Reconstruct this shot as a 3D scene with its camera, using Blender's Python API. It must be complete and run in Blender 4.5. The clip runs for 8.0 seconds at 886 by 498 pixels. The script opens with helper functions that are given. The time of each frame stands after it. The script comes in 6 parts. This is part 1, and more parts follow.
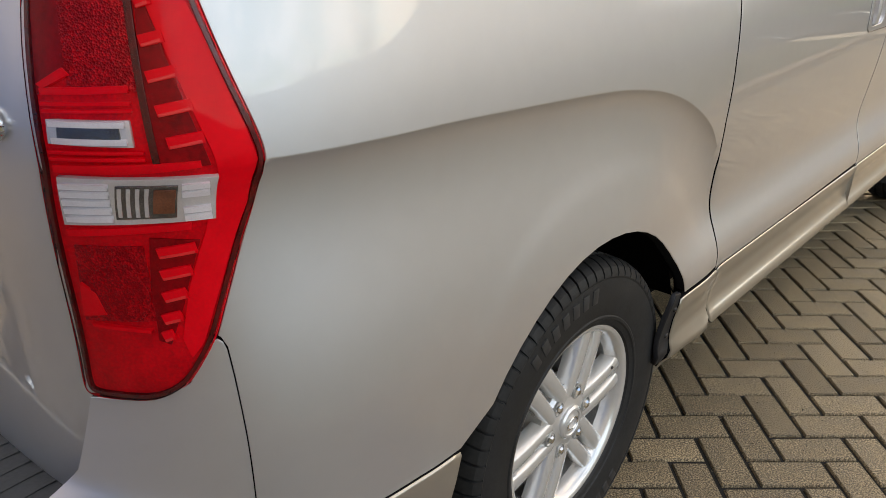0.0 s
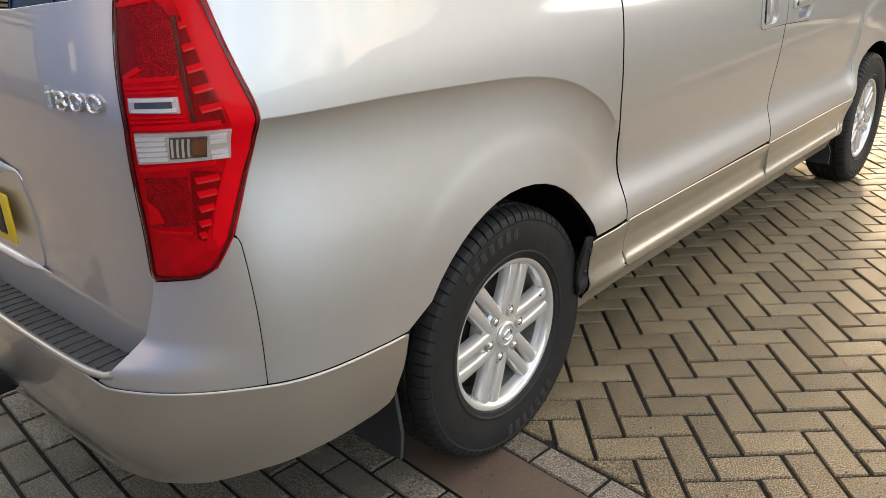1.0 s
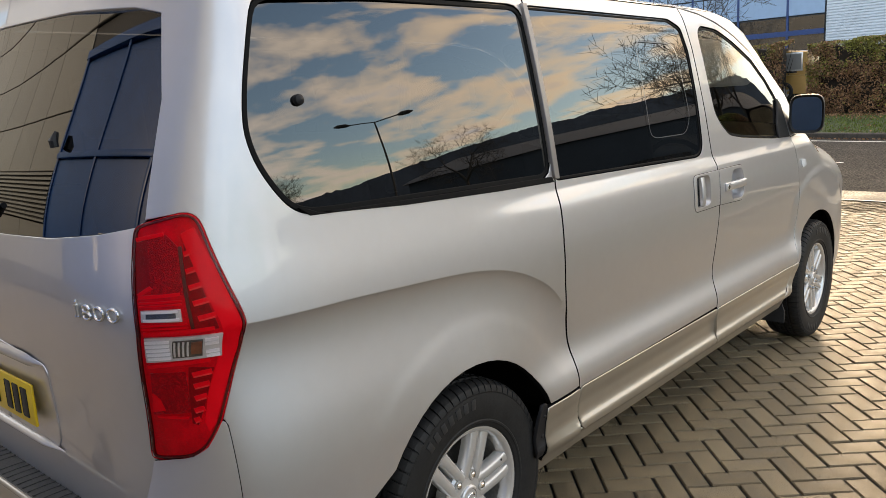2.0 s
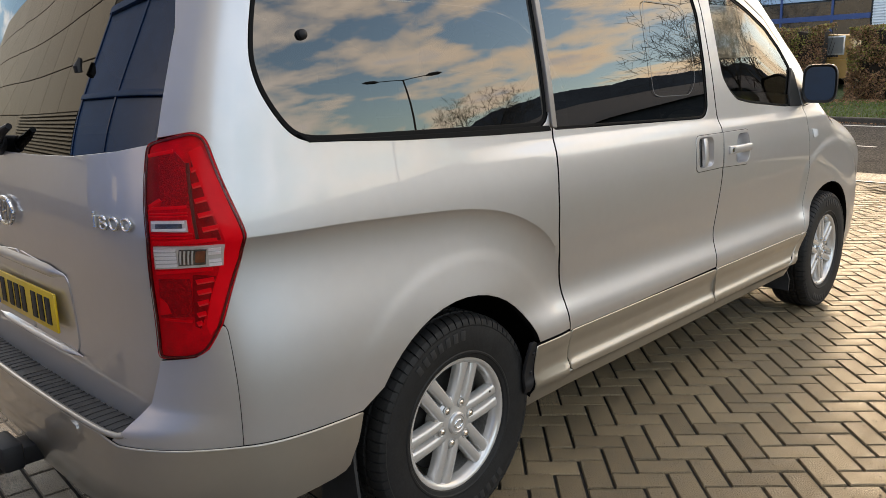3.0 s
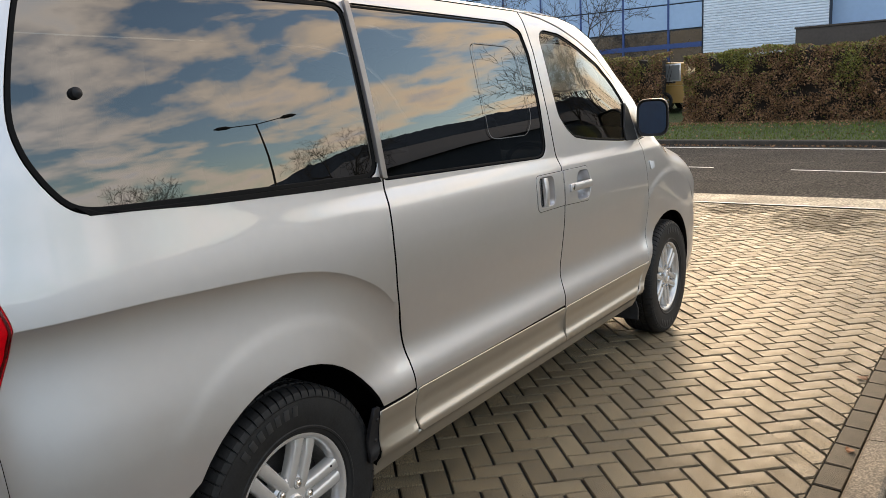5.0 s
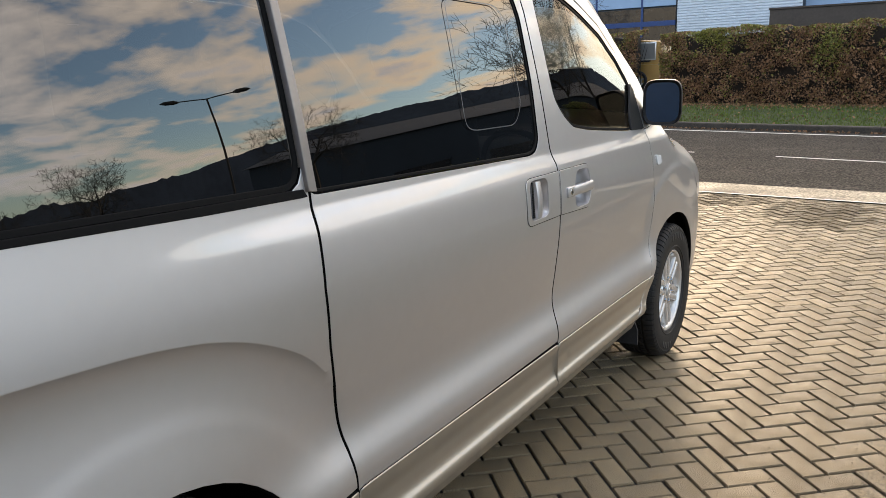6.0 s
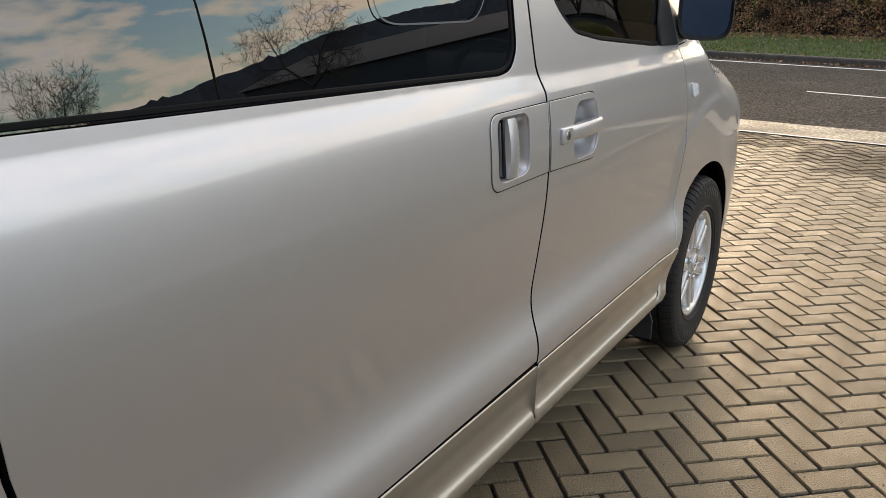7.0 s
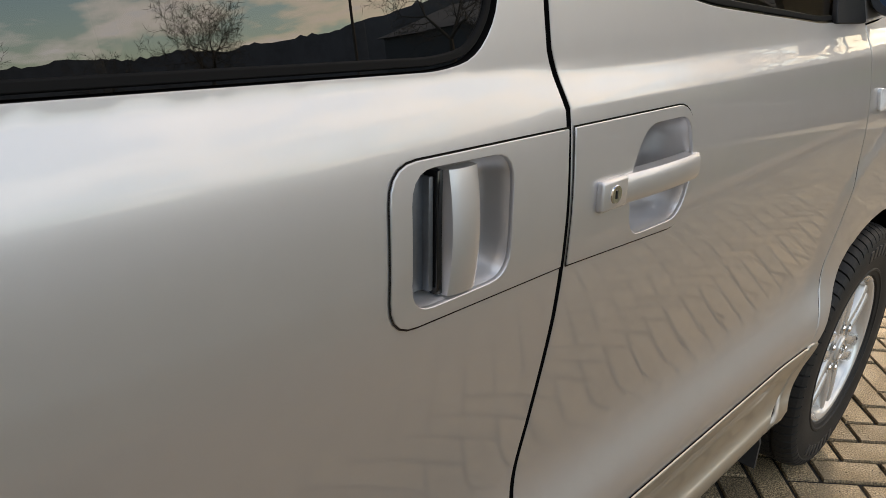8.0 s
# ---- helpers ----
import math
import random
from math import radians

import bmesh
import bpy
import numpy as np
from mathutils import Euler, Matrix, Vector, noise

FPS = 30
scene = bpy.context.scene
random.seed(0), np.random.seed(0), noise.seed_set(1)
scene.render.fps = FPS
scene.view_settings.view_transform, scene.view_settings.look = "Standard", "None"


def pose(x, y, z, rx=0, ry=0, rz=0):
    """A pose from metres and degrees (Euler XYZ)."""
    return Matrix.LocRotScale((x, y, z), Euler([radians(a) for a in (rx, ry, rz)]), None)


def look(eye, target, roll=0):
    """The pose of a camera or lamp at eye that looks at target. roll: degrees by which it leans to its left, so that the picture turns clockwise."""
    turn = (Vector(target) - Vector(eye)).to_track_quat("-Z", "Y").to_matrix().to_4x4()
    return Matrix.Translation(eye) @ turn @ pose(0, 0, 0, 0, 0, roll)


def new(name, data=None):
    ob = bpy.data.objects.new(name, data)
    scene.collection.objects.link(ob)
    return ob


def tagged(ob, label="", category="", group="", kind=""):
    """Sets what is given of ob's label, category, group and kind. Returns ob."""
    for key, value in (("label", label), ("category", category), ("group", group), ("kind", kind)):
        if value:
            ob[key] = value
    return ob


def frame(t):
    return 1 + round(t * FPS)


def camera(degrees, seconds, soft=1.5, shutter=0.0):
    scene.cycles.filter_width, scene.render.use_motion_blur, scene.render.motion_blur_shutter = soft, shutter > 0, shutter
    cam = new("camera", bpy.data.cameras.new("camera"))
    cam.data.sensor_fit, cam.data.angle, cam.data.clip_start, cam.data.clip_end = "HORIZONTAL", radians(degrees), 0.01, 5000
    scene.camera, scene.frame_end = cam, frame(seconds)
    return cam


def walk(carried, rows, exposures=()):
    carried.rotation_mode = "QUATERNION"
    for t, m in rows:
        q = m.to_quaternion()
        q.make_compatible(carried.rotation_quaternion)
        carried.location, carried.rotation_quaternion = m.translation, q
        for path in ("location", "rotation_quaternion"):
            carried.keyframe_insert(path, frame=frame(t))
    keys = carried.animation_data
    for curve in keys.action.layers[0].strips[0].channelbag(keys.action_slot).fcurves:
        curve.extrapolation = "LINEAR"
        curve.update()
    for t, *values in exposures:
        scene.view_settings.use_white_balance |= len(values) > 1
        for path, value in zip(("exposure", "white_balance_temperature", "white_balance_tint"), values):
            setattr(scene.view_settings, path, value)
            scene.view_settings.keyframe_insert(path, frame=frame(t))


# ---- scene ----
cam = camera(59.5, 8.0, soft=0.8)
PATH = [
    (0, (1.582, -1.179, 1.313), (0.378, 0.204, 0.516), 0.9),
    (0.5, (1.784, -1.379, 1.286), (0.576, -0.029, 0.44), -0.3),
    (1, (2.041, -1.481, 1.351), (0.791, -0.109, 0.604), -1.9),
    (1.5, (2.149, -1.563, 1.495), (0.854, -0.111, 1.031), -3.4),
    (1.7, (2.207, -1.587, 1.517), (0.906, -0.118, 1.132), -3.5),
    (2.8, (2.489, -1.645, 1.47), (1.124, -0.239, 1.066), -1.4),
    (3, (2.488, -1.655, 1.419), (1.122, -0.259, 0.99), -1.5),
    (3.5, (2.49, -1.635, 1.418), (1.121, -0.26, 0.931), -1.5),
    (4, (2.529, -1.546, 1.448), (1.25, -0.075, 0.998), -2.2),
    (4.5, (2.546, -1.499, 1.45), (1.397, 0.091, 1.06), -2.5),
    (4.7, (2.54, -1.493, 1.462), (1.407, 0.114, 1.092), -2.6),
    (5.8, (2.119, -0.943, 1.479), (1.048, 0.7, 1.087), -2.2),
    (6, (2.038, -0.75, 1.481), (0.993, 0.899, 1.048), -1.6),
    (6.5, (1.844, -0.32, 1.406), (0.826, 1.325, 0.901), -0.5),
    (7, (1.682, 0.17, 1.367), (0.651, 1.77, 0.752), 0.1),
    (7.5, (1.516, 0.636, 1.327), (0.347, 2.095, 0.617), 1.8),
    (8, (1.392, 1.061, 1.324), (0.141, 2.438, 0.59), 3.6),
]
walk(cam, [(t, look(eye, target, roll)) for t, eye, target, roll in PATH], [(0, 1.55, 7650, 10), (0.5, 1.8, 7600, 10), (1.0, 1.72, 7600, 10), (1.5, 1.45, 7550, 10), (3.0, 1.2, 7450, 10), (3.5, 1.33, 7600, 10), (4.0, 1.27, 7600, 10), (4.5, 1.06, 7450, 10), (6, 1.18, 7000, 10), (7, 1.1, 7100, 10), (8, 1.08, 7600, 10)])

# ---------------- light ----------------
SUN_AZ, SUN_EL = -15.0, 14.0          # degrees: right of the van's heading, above the horizon
world = bpy.data.worlds.new("world")
scene.world = world
world.use_nodes = True


def nd(tree, kind, **kw):
    n = tree.nodes.new(kind)
    for k, v in kw.items():
        if k == "op":
            n.operation = v
        elif k == "blend":
            n.blend_type = v
        elif k == "dtype":
            n.data_type = v
    return n


def build_sky():
    t = world.node_tree
    t.nodes.clear()
    ln = t.links.new
    out, bg = nd(t, "ShaderNodeOutputWorld"), nd(t, "ShaderNodeBackground")
    sky = nd(t, "ShaderNodeTexSky")
    sky.sky_type, sky.sun_disc = "NISHITA", False
    sky.sun_elevation, sky.sun_rotation = radians(SUN_EL), radians(SUN_AZ)
    sky.air_density, sky.dust_density, sky.ozone_density = 1.0, 0.7, 2.0
    co = nd(t, "ShaderNodeTexCoord")
    sep = nd(t, "ShaderNodeSeparateXYZ")
    ln(co.outputs["Generated"], sep.inputs[0])
    # cloud sheet: the direction carried up to a flat layer
    up = nd(t, "ShaderNodeMath", op="ADD")
    up.inputs[1].default_value = 0.20
    ln(sep.outputs[2], up.inputs[0])
    flat = nd(t, "ShaderNodeVectorMath", op="DIVIDE")
    comb = nd(t, "ShaderNodeCombineXYZ")
    for i in range(3):
        ln(up.outputs[0], comb.inputs[i])
    ln(co.outputs["Generated"], flat.inputs[0])
    ln(comb.outputs[0], flat.inputs[1])
    sq = nd(t, "ShaderNodeMapping")
    sq.inputs["Scale"].default_value = (1.0, 1.12, 0.0)
    sq.inputs["Rotation"].default_value = (0, 0, radians(35))
    ln(flat.outputs[0], sq.inputs["Vector"])
    noi = nd(t, "ShaderNodeTexNoise")
    noi.inputs["Scale"].default_value = 2.5
    noi.inputs["Detail"].default_value = 7
    noi.inputs["Roughness"].default_value = 0.55
    noi.inputs["Distortion"].default_value = 0.12
    ln(sq.outputs[0], noi.inputs["Vector"])
    ramp = nd(t, "ShaderNodeValToRGB")
    ramp.color_ramp.elements[0].position, ramp.color_ramp.elements[1].position = 0.45, 0.60
    ln(noi.outputs["Fac"], ramp.inputs[0])
    # thick cloud is grey underneath, thin cloud is lit gold
    thick = nd(t, "ShaderNodeValToRGB")
    e = thick.color_ramp.elements
    e[0].position, e[0].color = 0.50, (1.0, 0.70, 0.37, 1)
    e[1].position, e[1].color = 0.70, (0.44, 0.43, 0.45, 1)
    ln(noi.outputs["Fac"], thick.inputs[0])
    # cloud away from the sun is cooler
    aim = nd(t, "ShaderNodeVectorMath", op="DOT_PRODUCT")
    aim.inputs[1].default_value = (math.sin(radians(SUN_AZ)), math.cos(radians(SUN_AZ)), 0.1)
    ln(co.outputs["Generated"], aim.inputs[0])
    side = nd(t, "ShaderNodeMapRange")
    side.inputs["From Min"].default_value, side.inputs["From Max"].default_value = -0.10, 0.75
    ln(aim.outputs["Value"], side.inputs["Value"])
    cool = nd(t, "ShaderNodeMix", dtype="RGBA")
    cool.inputs[6].default_value = (0.51, 0.57, 0.67, 1)
    ln(side.outputs[0], cool.inputs[0])
    ln(thick.outputs[0], cool.inputs[7])
    gain = nd(t, "ShaderNodeVectorMath", op="SCALE")
    gain.inputs["Scale"].default_value = CLOUD
    ln(cool.outputs[2], gain.inputs[0])
    skyk = nd(t, "ShaderNodeVectorMath", op="SCALE")
    skyk.inputs["Scale"].default_value = SKY
    ln(sky.outputs[0], skyk.inputs[0])
    mix = nd(t, "ShaderNodeMix", dtype="RGBA")
    ln(ramp.outputs[0], mix.inputs[0])
    ln(skyk.outputs[0], mix.inputs[6])
    ln(gain.outputs[0], mix.inputs[7])
    ln(mix.outputs[2], bg.inputs[0])
    ln(bg.outputs[0], out.inputs[0])


SKY, CLOUD = 0.19, 1.85
build_sky()
sun = new("sun", bpy.data.lights.new("sun", "SUN"))
sun.data.energy, sun.data.angle, sun.data.color = 2.0, radians(12), (1.0, 0.78, 0.54)
sun.matrix_world = look((200 * math.sin(radians(SUN_AZ)), 200 * math.cos(radians(SUN_AZ)), 200 * math.tan(radians(SUN_EL))), (0, 0, 0))

# ---------------- materials ----------------


def mat(name, color, rough=0.6, metal=0.0, coat=0.0, spec=0.5, ior=1.5, var=0.0, scale=8.0, bump=0.0, bscale=60.0, second=None, rand=0.0, island=0.0, rvar=0.0, detail=5.0, crough=0.03, bdist=0.002, speck=0.0, sscale=120.0, stain=0.0, damp=()):
    """A principled material: two scales of colour variation, fine relief, an optional second tint, and per-object or per-island variation."""
    m = bpy.data.materials.new(name)
    m.use_nodes = True
    t = m.node_tree
    ln = t.links.new
    b = t.nodes["Principled BSDF"]
    b.inputs["Base Color"].default_value = (*color, 1)
    b.inputs["Roughness"].default_value, b.inputs["Metallic"].default_value = rough, metal
    b.inputs["Coat Weight"].default_value, b.inputs["Coat Roughness"].default_value = coat, crough
    b.inputs["Coat IOR"].default_value = 1.52 if coat > 0.7 else 1.5
    b.inputs["Specular IOR Level"].default_value, b.inputs["IOR"].default_value = spec, ior
    co = nd(t, "ShaderNodeTexCoord")
    col = None
    if var or second:
        n1, n2 = nd(t, "ShaderNodeTexNoise"), nd(t, "ShaderNodeTexNoise")
        n1.inputs["Scale"].default_value, n2.inputs["Scale"].default_value = scale, scale * 9
        n1.inputs["Detail"].default_value = n2.inputs["Detail"].default_value = detail
        ln(co.outputs["Object"], n1.inputs["Vector"])
        ln(co.outputs["Object"], n2.inputs["Vector"])
        add = nd(t, "ShaderNodeMath", op="ADD")
        ln(n1.outputs["Fac"], add.inputs[0])
        ln(n2.outputs["Fac"], add.inputs[1])
        r = nd(t, "ShaderNodeValToRGB")
        r.color_ramp.elements[0].position, r.color_ramp.elements[1].position = 0.35, 0.65
        c2 = second or tuple(min(1, c * (1 + var)) for c in color)
        c1 = color if second else tuple(c * (1 - var) for c in color)
        r.color_ramp.elements[0].color, r.color_ramp.elements[1].color = (*c1, 1), (*c2, 1)
        half = nd(t, "ShaderNodeMath", op="MULTIPLY")
        half.inputs[1].default_value = 0.5
        ln(add.outputs[0], half.inputs[0])
        ln(half.outputs[0], r.inputs[0])
        col = r.outputs[0]
        if rvar:
            mr = nd(t, "ShaderNodeMapRange")
            mr.inputs["From Min"].default_value, mr.inputs["From Max"].default_value = 0.35, 0.65
            mr.inputs["To Min"].default_value, mr.inputs["To Max"].default_value = rough - rvar, rough + rvar
            ln(n1.outputs["Fac"], mr.inputs["Value"])
            ln(mr.outputs[0], b.inputs["Roughness"])
    if rand or island:
        src = nd(t, "ShaderNodeObjectInfo").outputs["Random"] if rand else nd(t, "ShaderNodeNewGeometry").outputs["Random Per Island"]
        k = rand or island
        mr = nd(t, "ShaderNodeMapRange")
        mr.inputs["To Min"].default_value, mr.inputs["To Max"].default_value = 1 - k, 1 + k
        ln(src, mr.inputs["Value"])
        sc = nd(t, "ShaderNodeVectorMath", op="SCALE")
        ln(mr.outputs[0], sc.inputs["Scale"])
        if col:
            ln(col, sc.inputs[0])
        else:
            sc.inputs[0].default_value = color
        col = sc.outputs[0]
    if speck:
        ns = nd(t, "ShaderNodeTexNoise")
        ns.inputs["Scale"].default_value, ns.inputs["Detail"].default_value = sscale, 1.5
        ln(co.outputs["Object"], ns.inputs["Vector"])
        mr = nd(t, "ShaderNodeMapRange")
        mr.inputs["From Min"].default_value, mr.inputs["From Max"].default_value = 0.40, 0.64
        mr.inputs["To Min"].default_value, mr.inputs["To Max"].default_value = 1 - speck, 1 + 1.6 * speck
        ln(ns.outputs["Fac"], mr.inputs["Value"])
        sc = nd(t, "ShaderNodeVectorMath", op="SCALE")
        ln(mr.outputs[0], sc.inputs["Scale"])
        ln(col, sc.inputs[0])
        col = sc.outputs[0]
    if stain:
        ns = nd(t, "ShaderNodeTexNoise")
        ns.inputs["Scale"].default_value, ns.inputs["Detail"].default_value = 0.55, 5
        ln(co.outputs["Object"], ns.inputs["Vector"])
        mr = nd(t, "ShaderNodeMapRange")
        mr.inputs["From Min"].default_value, mr.inputs["From Max"].default_value = 0.50, 0.60
        mr.inputs["To Min"].default_value, mr.inputs["To Max"].default_value = 1.0, 1 - stain
        ln(ns.outputs["Fac"], mr.inputs["Value"])
        sc = nd(t, "ShaderNodeVectorMath", op="SCALE")
        ln(mr.outputs[0], sc.inputs["Scale"])
        ln(col, sc.inputs[0])
        col = sc.outputs[0]
    wet = []
    for cx, cy, rx, ry in damp:
        # a damp patch with a ragged edge; single bricks in it have dried
        at = nd(t, "ShaderNodeVectorMath", op="SUBTRACT")
        at.inputs[1].default_value = (cx, cy, 0)
        ln(co.outputs["Object"], at.inputs[0])
        div = nd(t, "ShaderNodeVectorMath", op="DIVIDE")
        div.inputs[1].default_value = (rx, ry, 1000)
        ln(at.outputs[0], div.inputs[0])
        far = nd(t, "ShaderNodeVectorMath", op="LENGTH")
        ln(div.outputs[0], far.inputs[0])
        ns = nd(t, "ShaderNodeTexNoise")
        ns.inputs["Scale"].default_value = 3.0
        ln(co.outputs["Object"], ns.inputs["Vector"])
        geo = nd(t, "ShaderNodeNewGeometry")
        a1 = nd(t, "ShaderNodeMath", op="MULTIPLY_ADD")
        a1.inputs[1].default_value = 0.9
        ln(ns.outputs["Fac"], a1.inputs[0])
        ln(far.outputs["Value"], a1.inputs[2])
        a2 = nd(t, "ShaderNodeMath", op="MULTIPLY_ADD")
        a2.inputs[1].default_value = 0.35
        ln(geo.outputs["Random Per Island"], a2.inputs[0])
        ln(a1.outputs[0], a2.inputs[2])
        mr = nd(t, "ShaderNodeMapRange")
        mr.inputs["From Min"].default_value, mr.inputs["From Max"].default_value = 1.45, 1.60
        mr.inputs["To Min"].default_value, mr.inputs["To Max"].default_value = 0.42, 1.0
        ln(a2.outputs[0], mr.inputs["Value"])
        sc = nd(t, "ShaderNodeVectorMath", op="SCALE")
        ln(mr.outputs[0], sc.inputs["Scale"])
        ln(col, sc.inputs[0])
        col = sc.outputs[0]
        wet.append(mr.outputs[0])
    if wet:
        # soaked bricks lose their dry sheen
        k = nd(t, "ShaderNodeMath", op="MULTIPLY")
        ln(wet[0], k.inputs[0])
        ln(wet[-1], k.inputs[1])
        lv = nd(t, "ShaderNodeMapRange")
        lv.inputs["From Min"].default_value, lv.inputs["From Max"].default_value = 0.42, 1.0
        lv.inputs["To Min"].default_value, lv.inputs["To Max"].default_value = 0.12, spec
        ln(k.outputs[0], lv.inputs["Value"])
        ln(lv.outputs[0], b.inputs["Specular IOR Level"])
        lc = nd(t, "ShaderNodeMapRange")
        lc.inputs["From Min"].default_value, lc.inputs["From Max"].default_value = 0.42, 1.0
        lc.inputs["To Min"].default_value, lc.inputs["To Max"].default_value = 0.0, coat
        ln(k.outputs[0], lc.inputs["Value"])
        ln(lc.outputs[0], b.inputs["Coat Weight"])
    if col:
        ln(col, b.inputs["Base Color"])
    if bump:
        nb = nd(t, "ShaderNodeTexNoise")
        nb.inputs["Scale"].default_value, nb.inputs["Detail"].default_value = bscale, 6
        ln(co.outputs["Object"], nb.inputs["Vector"])
        bp = nd(t, "ShaderNodeBump")
        bp.inputs["Strength"].default_value, bp.inputs["Distance"].default_value = bump, bdist
        ln(nb.outputs["Fac"], bp.inputs["Height"])
        ln(bp.outputs[0], b.inputs["Normal"])
    return m


def glass(name, tint, gloss=1.5, rough=0.0):
    """A thin pane: what is behind it, tinted, under a Fresnel gloss."""
    m = bpy.data.materials.new(name)
    m.use_nodes = True
    t = m.node_tree
    t.nodes.clear()
    ln = t.links.new
    out, mix = nd(t, "ShaderNodeOutputMaterial"), nd(t, "ShaderNodeMixShader")
    tr, gl, fr = nd(t, "ShaderNodeBsdfTransparent"), nd(t, "ShaderNodeBsdfGlossy"), nd(t, "ShaderNodeFresnel")
    tr.inputs[0].default_value = (*tint, 1)
    gl.inputs["Roughness"].default_value = rough
    gl.inputs[0].default_value = (1, 1, 1, 1)
    fr.inputs[0].default_value = gloss
    ln(fr.outputs[0], mix.inputs[0])
    ln(tr.outputs[0], mix.inputs[1])
    ln(gl.outputs[0], mix.inputs[2])
    ln(mix.outputs[0], out.inputs[0])
    return m


def faceted(name, dark, bright, scale):
    """A moulded reflector of small facets, each tilted its own way."""
    m = mat(name, dark, 0.28, spec=0.12)
    t = m.node_tree
    ln = t.links.new
    b = t.nodes["Principled BSDF"]
    co, vo = nd(t, "ShaderNodeTexCoord"), nd(t, "ShaderNodeTexVoronoi")
    vo.inputs["Scale"].default_value = scale
    no = nd(t, "ShaderNodeTexNoise")
    no.inputs["Scale"].default_value, no.inputs["Detail"].default_value = scale * 0.16, 3
    ln(co.outputs["Object"], vo.inputs["Vector"])
    ln(co.outputs["Object"], no.inputs["Vector"])
    sp = nd(t, "ShaderNodeSeparateColor")
    ln(vo.outputs["Color"], sp.inputs[0])
    mul = nd(t, "ShaderNodeMath", op="MULTIPLY")
    ln(sp.outputs[0], mul.inputs[0])
    ln(no.outputs["Fac"], mul.inputs[1])
    r = nd(t, "ShaderNodeValToRGB")
    r.color_ramp.elements[0].position, r.color_ramp.elements[1].position = 0.12, 0.50
    r.color_ramp.elements[0].color, r.color_ramp.elements[1].color = (*dark, 1), (*bright, 1)
    ln(mul.outputs[0], r.inputs[0])
    ln(r.outputs[0], b.inputs["Base Color"])
    bp = nd(t, "ShaderNodeBump")
    bp.inputs["Strength"].default_value, bp.inputs["Distance"].default_value = 0.6, 0.002
    ln(vo.outputs["Distance"], bp.inputs["Height"])
    ln(bp.outputs[0], b.inputs["Normal"])
    return m


PAINT = mat("silver_paint", (0.64, 0.628, 0.638), 0.42, 0.82, 1.0, crough=0.0, var=0.015, scale=3, bump=0.02, bscale=900, bdist=0.0005)
PAINT_LOW = mat("champagne_paint", (0.46, 0.42, 0.36), 0.42, 0.80, 1.0, crough=0.03, var=0.02, scale=3, bump=0.02, bscale=900, bdist=0.0005)
# near-black for the van's inside, and for shade painted into panel gaps
DARK = mat("dark_inside_and_gap_shade", (0.005, 0.005, 0.0055), 1.0, spec=0.1, var=0.2)
RUBBER = mat("tyre_rubber", (0.015, 0.015, 0.0155), 0.60, spec=0.32, var=0.35, scale=14, bump=0.15, bscale=300)
MARK = mat("sidewall_mark_rubber", (0.030, 0.030, 0.031), 0.5, spec=0.35, var=0.2, scale=30)
BLACK = mat("black_plastic", (0.014, 0.014, 0.016), 0.5, spec=0.3, var=0.2, scale=20, bump=0.12, bscale=400)
STEP = mat("grey_step_plastic", (0.050, 0.048, 0.048), 0.55, spec=0.35, var=0.2, scale=15, bump=0.2, bscale=300)
SEAL = mat("black_seal", (0.006, 0.006, 0.0065), 0.6, spec=0.12)
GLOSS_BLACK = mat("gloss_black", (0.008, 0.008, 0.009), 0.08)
ALLOY = mat("painted_alloy", (0.70, 0.69, 0.675), 0.26, 0.55, 0.5, var=0.03, scale=10)
BARREL = mat("rim_barrel", (0.30, 0.30, 0.29), 0.45, 0.5, var=0.25, scale=14)
ALLOY_DARK = mat("brake_steel", (0.045, 0.043, 0.041), 0.5, 0.7, var=0.25, scale=20)
MIRROR = mat("mirror_glass", (0.17, 0.165, 0.145), 0.03, 1.0)
CHROME = mat("chrome", (0.80, 0.80, 0.80), 0.07, 1.0)
RED = mat("red_lens", (0.70, 0.0015, 0.010), 0.35, spec=0.10, var=0.25, scale=30, bump=0.2, bscale=90)
RED_DEEP = faceted("deep_red_reflector", (0.28, 0.001, 0.005), (0.62, 0.003, 0.010), 420)
RED_DARK = mat("dark_red_lens", (0.27, 0.001, 0.005), 0.30, spec=0.12, var=0.35, scale=22, bump=0.15, bscale=60)
RED_BRIGHT = mat("bright_red_reflector", (0.95, 0.003, 0.014), 0.40, spec=0.08, var=0.1, scale=30)
CLEAR_LENS = mat("clear_lamp_reflector", (0.74, 0.75, 0.75), 0.16, 0.35, 0.6, var=0.10, scale=60, bump=0.25, bscale=60)
CLEAR_GREY = mat("grey_lamp_reflector", (0.16, 0.16, 0.155), 0.2, 0.75, 1.0, var=0.4, scale=60, bump=0.4, bscale=150)
WHITE_RIB = mat("white_lens_rib", (0.85, 0.86, 0.88), 0.25, coat=0.5, var=0.05, scale=40)
RED_BLACK = mat("unlit_red_reflector", (0.10, 0.001, 0.003), 0.2, spec=0.5, var=0.7, scale=60, bump=0.3, bscale=150)
PINK = mat("stripe_highlight_red", (0.95, 0.03, 0.035), 0.3, coat=0.3, var=0.1, scale=60)
AMBER = mat("amber_bulb", (0.22, 0.07, 0.03), 0.25, coat=1.0, var=0.3, scale=60)
TINT = glass("privacy_glass", (0.03, 0.033, 0.038), 2.10)
CLEAR = glass("clear_glass", (0.62, 0.66, 0.63), 1.46)
SATIN = mat("satin_grey_trim", (0.30, 0.275, 0.26), 0.38, 0.55, 0.3, var=0.05, scale=10)
